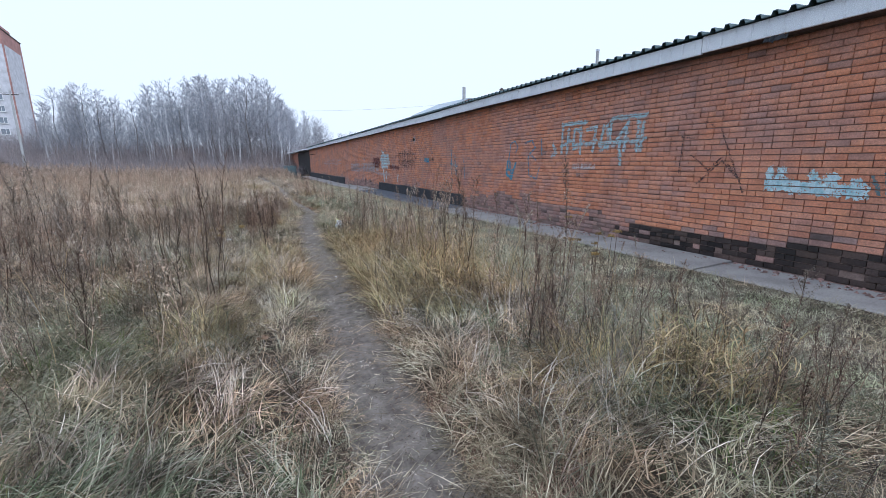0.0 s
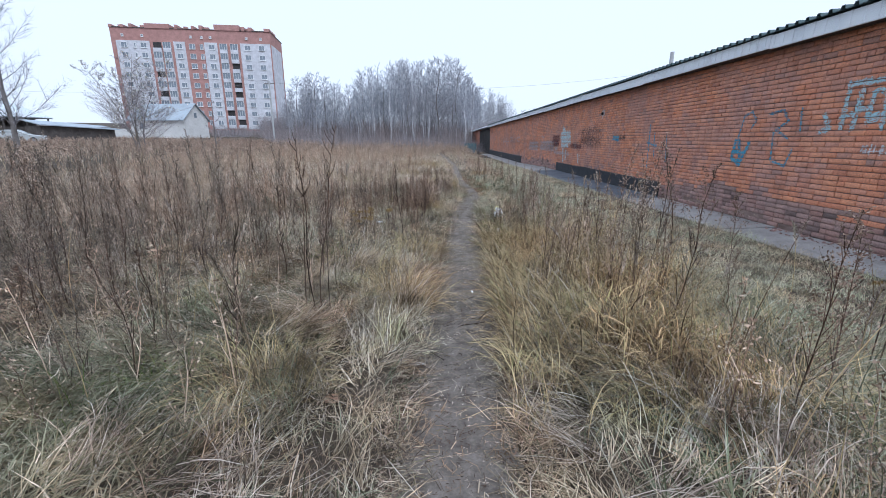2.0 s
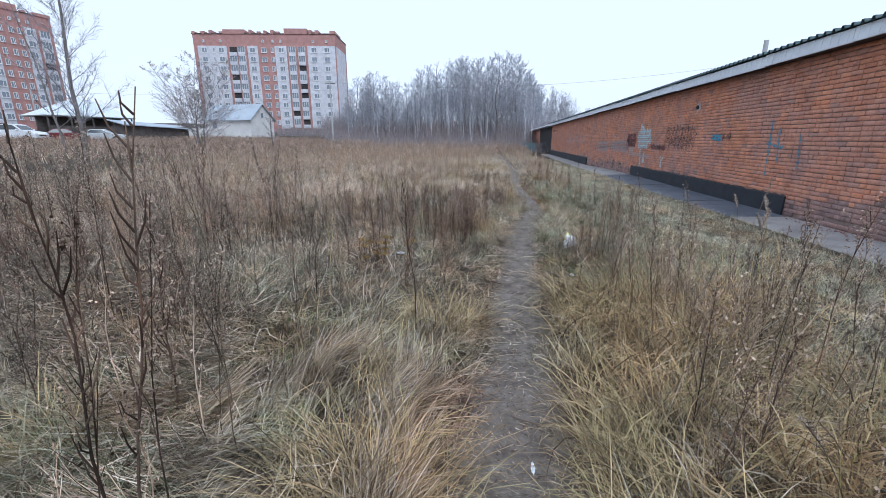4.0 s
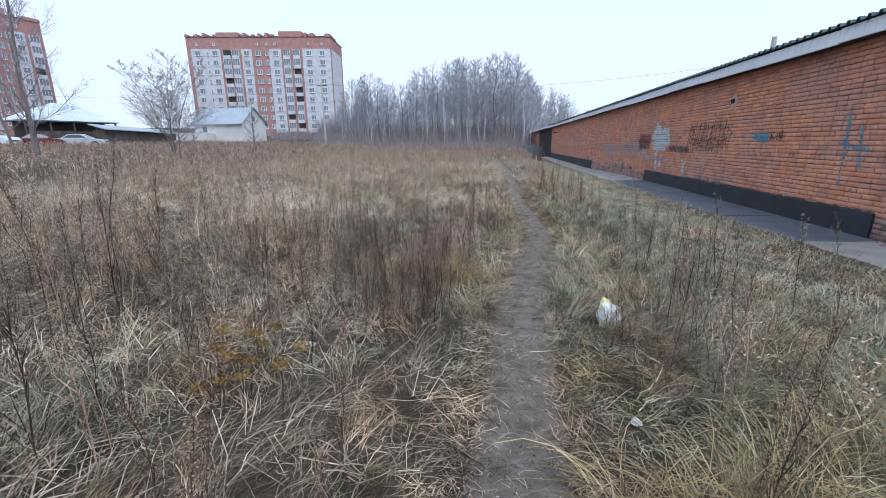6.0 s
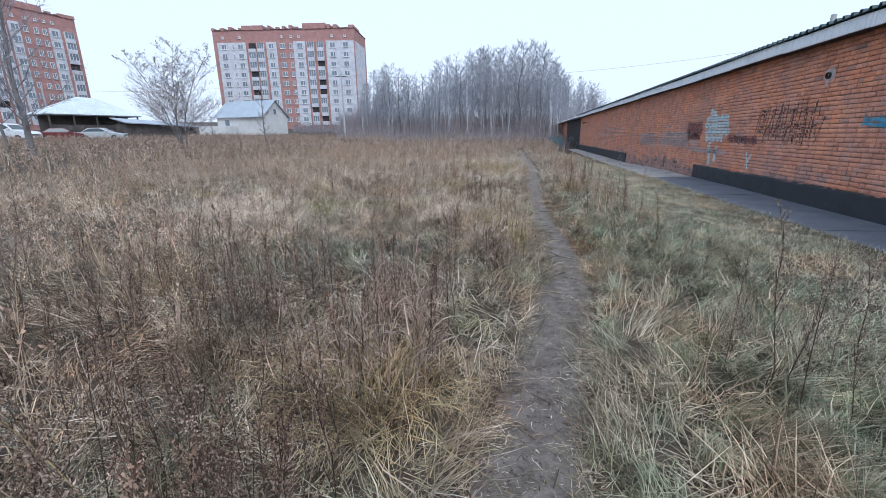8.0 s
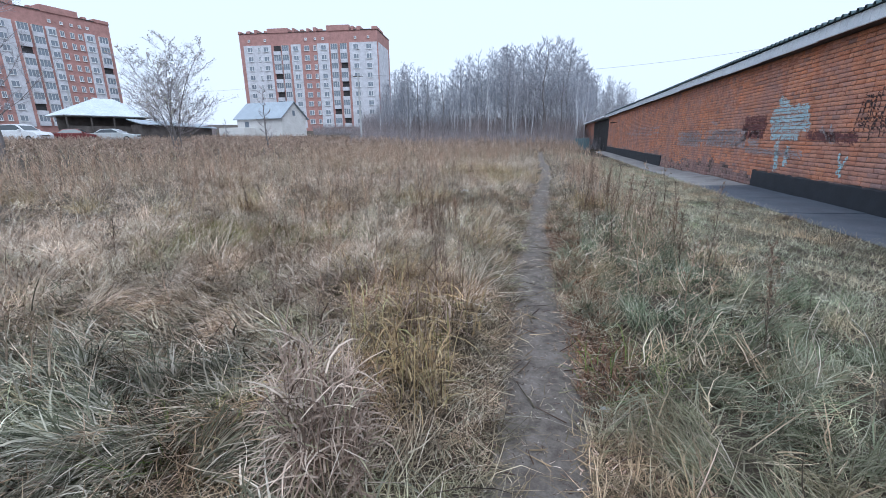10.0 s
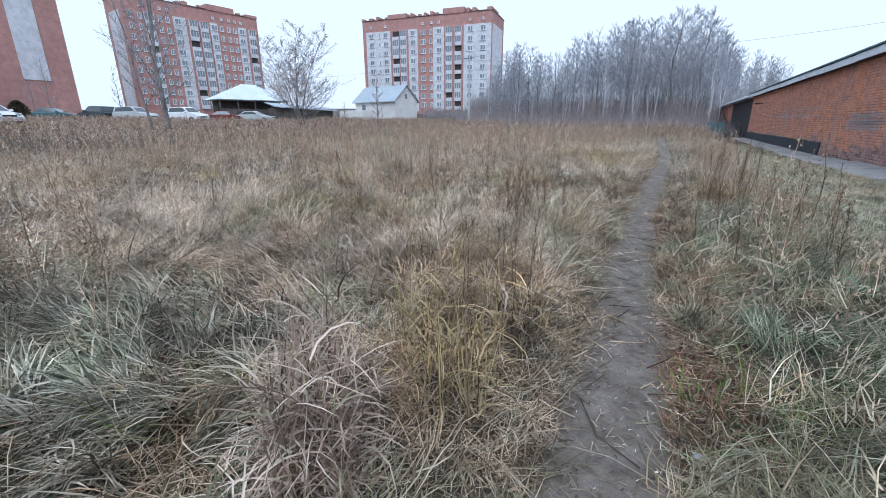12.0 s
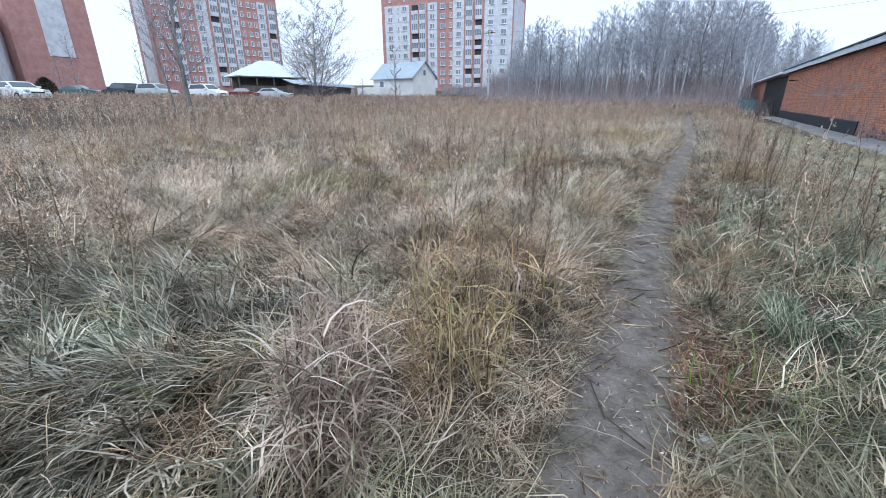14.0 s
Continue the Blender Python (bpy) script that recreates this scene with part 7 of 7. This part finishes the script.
# tansies with flat yellowing umbels
for i in range(23):
    x, y = (-1.35 + rw.uniform(-0.45, 0.4), 9.1 + rw.uniform(-0.35, 0.3)) if i < 14 else (rw.uniform(2.2, 3.1), rw.uniform(4.3, 5.6))
    z = float(land(x, y))
    h = rw.uniform(0.2, 0.36) if i < 14 else rw.uniform(0.45, 0.8)
    t = thing("tansy", pose(x, y, z), "withered tansy with flat ochre flower heads", "plant", "tansies in the grass")
    part("stem", Geo().tube([(0, 0, -0.02), (0.02, 0.01, h * 0.6), (0.03, 0, h)], [0.004, 0.0035, 0.002], 4).mesh("stem", M["stem"]), t)
    v, f = [], []
    for j in range(60):
        a, r = rw.uniform(0, TAU), 0.045 * math.sqrt(rw.random())
        p = Vector((0.03 + r * math.cos(a), r * math.sin(a), h + rw.uniform(-0.012, 0.012)))
        kk = len(v)
        v += [tuple(p + Vector((0.009 * math.cos(b), 0.009 * math.sin(b), 0))) for b in (a, a + 2.1, a + 4.2)] + [tuple(p + Vector((0, 0, 0.008)))]
        f += [(kk, kk + 1, kk + 3), (kk + 1, kk + 2, kk + 3), (kk + 2, kk, kk + 3), (kk + 2, kk + 1, kk)]
    part("flower_head", mesh_of("flower_head", v, f, M["ochre"]), t)

# crumbled brick and leaves along the foot of the wall
rr = random.Random(51)
g = Geo()
for _ in range(420):
    x, y = rr.uniform(5.62, 5.95), rr.uniform(0.5, 14.4)
    s = rr.uniform(0.008, 0.035)
    z = PAVE_Z + 0.09
    g.add([(x + s * rr.uniform(-1, 1), y + s * rr.uniform(-1, 1), z + s * rr.uniform(-0.2, 0.9)) for _ in range(3)] + [(x, y, z + s), (x + s, y - s, z - 0.01), (x - s, y + s, z - 0.01)], [(0, 1, 3), (1, 2, 3), (2, 0, 3), (0, 4, 1), (2, 5, 0), (1, 4, 5, 2)])
tagged(part("rubble", g.mesh("rubble", M["brick_old"])), "crumbled brick and leaf litter at the foot of the wall", "rubble", kind="stuff")

# ---- bricks of the long wall, course by course ----
def brick_data(L):
    b, d = 0.004, 0.03
    h = COURSE - JOINT
    y0, y1 = 0.0, L
    v = [(d, y0, 0), (d, y1, 0), (d, y1, h), (d, y0, h), (b, y0, 0), (b, y1, 0), (b, y1, h), (b, y0, h), (0, y0 + b, b), (0, y1 - b, b), (0, y1 - b, h - b), (0, y0 + b, h - b)]
    f = [(0, 1, 5, 4), (1, 2, 6, 5), (2, 3, 7, 6), (3, 0, 4, 7), (4, 5, 9, 8), (5, 6, 10, 9), (6, 7, 11, 10), (7, 4, 8, 11), (8, 9, 10, 11)]
    return np.array(v), [q[::-1] for q in f]


FULL, HALF = BRICK_L - 0.007, BRICK_L / 2 - 0.007
tri_of = lambda f: np.array([t for q in f for t in ((q[0], q[1], q[2]), (q[0], q[2], q[3]))])
shared = {}
for key, L, mat in ((("full", 0), FULL, "brick"), (("half", 0), HALF, "brick"), (("full", 1), FULL, "brick_old"), (("half", 1), HALF, "brick_old"), (("full", 2), FULL, "brick_tar"), (("half", 2), HALF, "brick_tar")):
    v, f = brick_data(L)
    shared[key] = (mesh_of("brick", [tuple(p) for p in v], f, M[mat]), v, tri_of(f))
rnd = random.Random(19)
rest = {0: [], 1: [], 2: []}
singles = 0
courses = int((WALL_TOP - WALL_Z0) / COURSE)
for k in range(courses):
    z = WALL_Z0 + k * COURSE + JOINT / 2
    y = WALL_Y0 - (BRICK_L / 2 if k % 2 else 0.0)
    headers = k % 6 == 5
    while y < WALL_Y1 - BRICK_L:
        kind = "half" if (headers and rnd.random() < 0.75) or rnd.random() < 0.05 else "full"
        top = 6 + 1.5 * math.sin(y * 0.7) + (1 if y < 14 else 0)
        old = 1 if k < top + (1 if rnd.random() < 0.4 else 0) or (k < top + 2 and rnd.random() < 0.3) else 0
        # tarred courses at the foot, running out towards the coated stretch
        fade = min(1.0, max(0.0, (8.0 - y) / 3.0))
        if y < 8.0 and -0.2 - 0.02 * fade < z < -0.02 + 0.14 * fade + 0.05 * math.sin(y * 2.1) and rnd.random() < min(0.97, 0.2 + 1.6 * fade):
            old = 2
        step = BRICK_L if kind == "full" else BRICK_L / 2
        coated = (14.7 < y < 25.5 or y > 36.2) and z < 0.1
        gone = 1 < k < 5 and y < 14.5 and rnd.random() < 0.2
        if y > WALL_Y0 and not coated and not gone:
            proud = rnd.uniform(-0.005, 0.004)
            if 3.3 < y < 5.95 and singles < 300:
                part("brick", shared[(kind, old)][0], wall, at=pose(WX + proud, y, z))
                singles += 1
            else:
                rest[old].append((kind, WX + proud, y + rnd.uniform(-0.003, 0.003), z + rnd.uniform(-0.003, 0.003) + 0.004 * math.sin(y * 0.9 + k)))
        y += step
for old, rows in rest.items():
    pieces = []
    for kind in ("full", "half"):
        O = np.array([r[1:] for r in rows if r[0] == kind])
        _, v, t = shared[(kind, old)]
        pieces.append(((v[None] + O[:, None]).reshape(-1, 3), (t[None] + (np.arange(len(O)) * len(v))[:, None, None]).reshape(-1, 3)))
    v, t = joined(pieces)
    ob = part("brickwork", big_mesh("brickwork", v, t, M[("brick", "brick_old", "brick_tar")[old]]), wall, ("", "worn greyish bricks at the foot", "bricks blackened with old bitumen")[old])
    tagged(ob, kind="stuff")
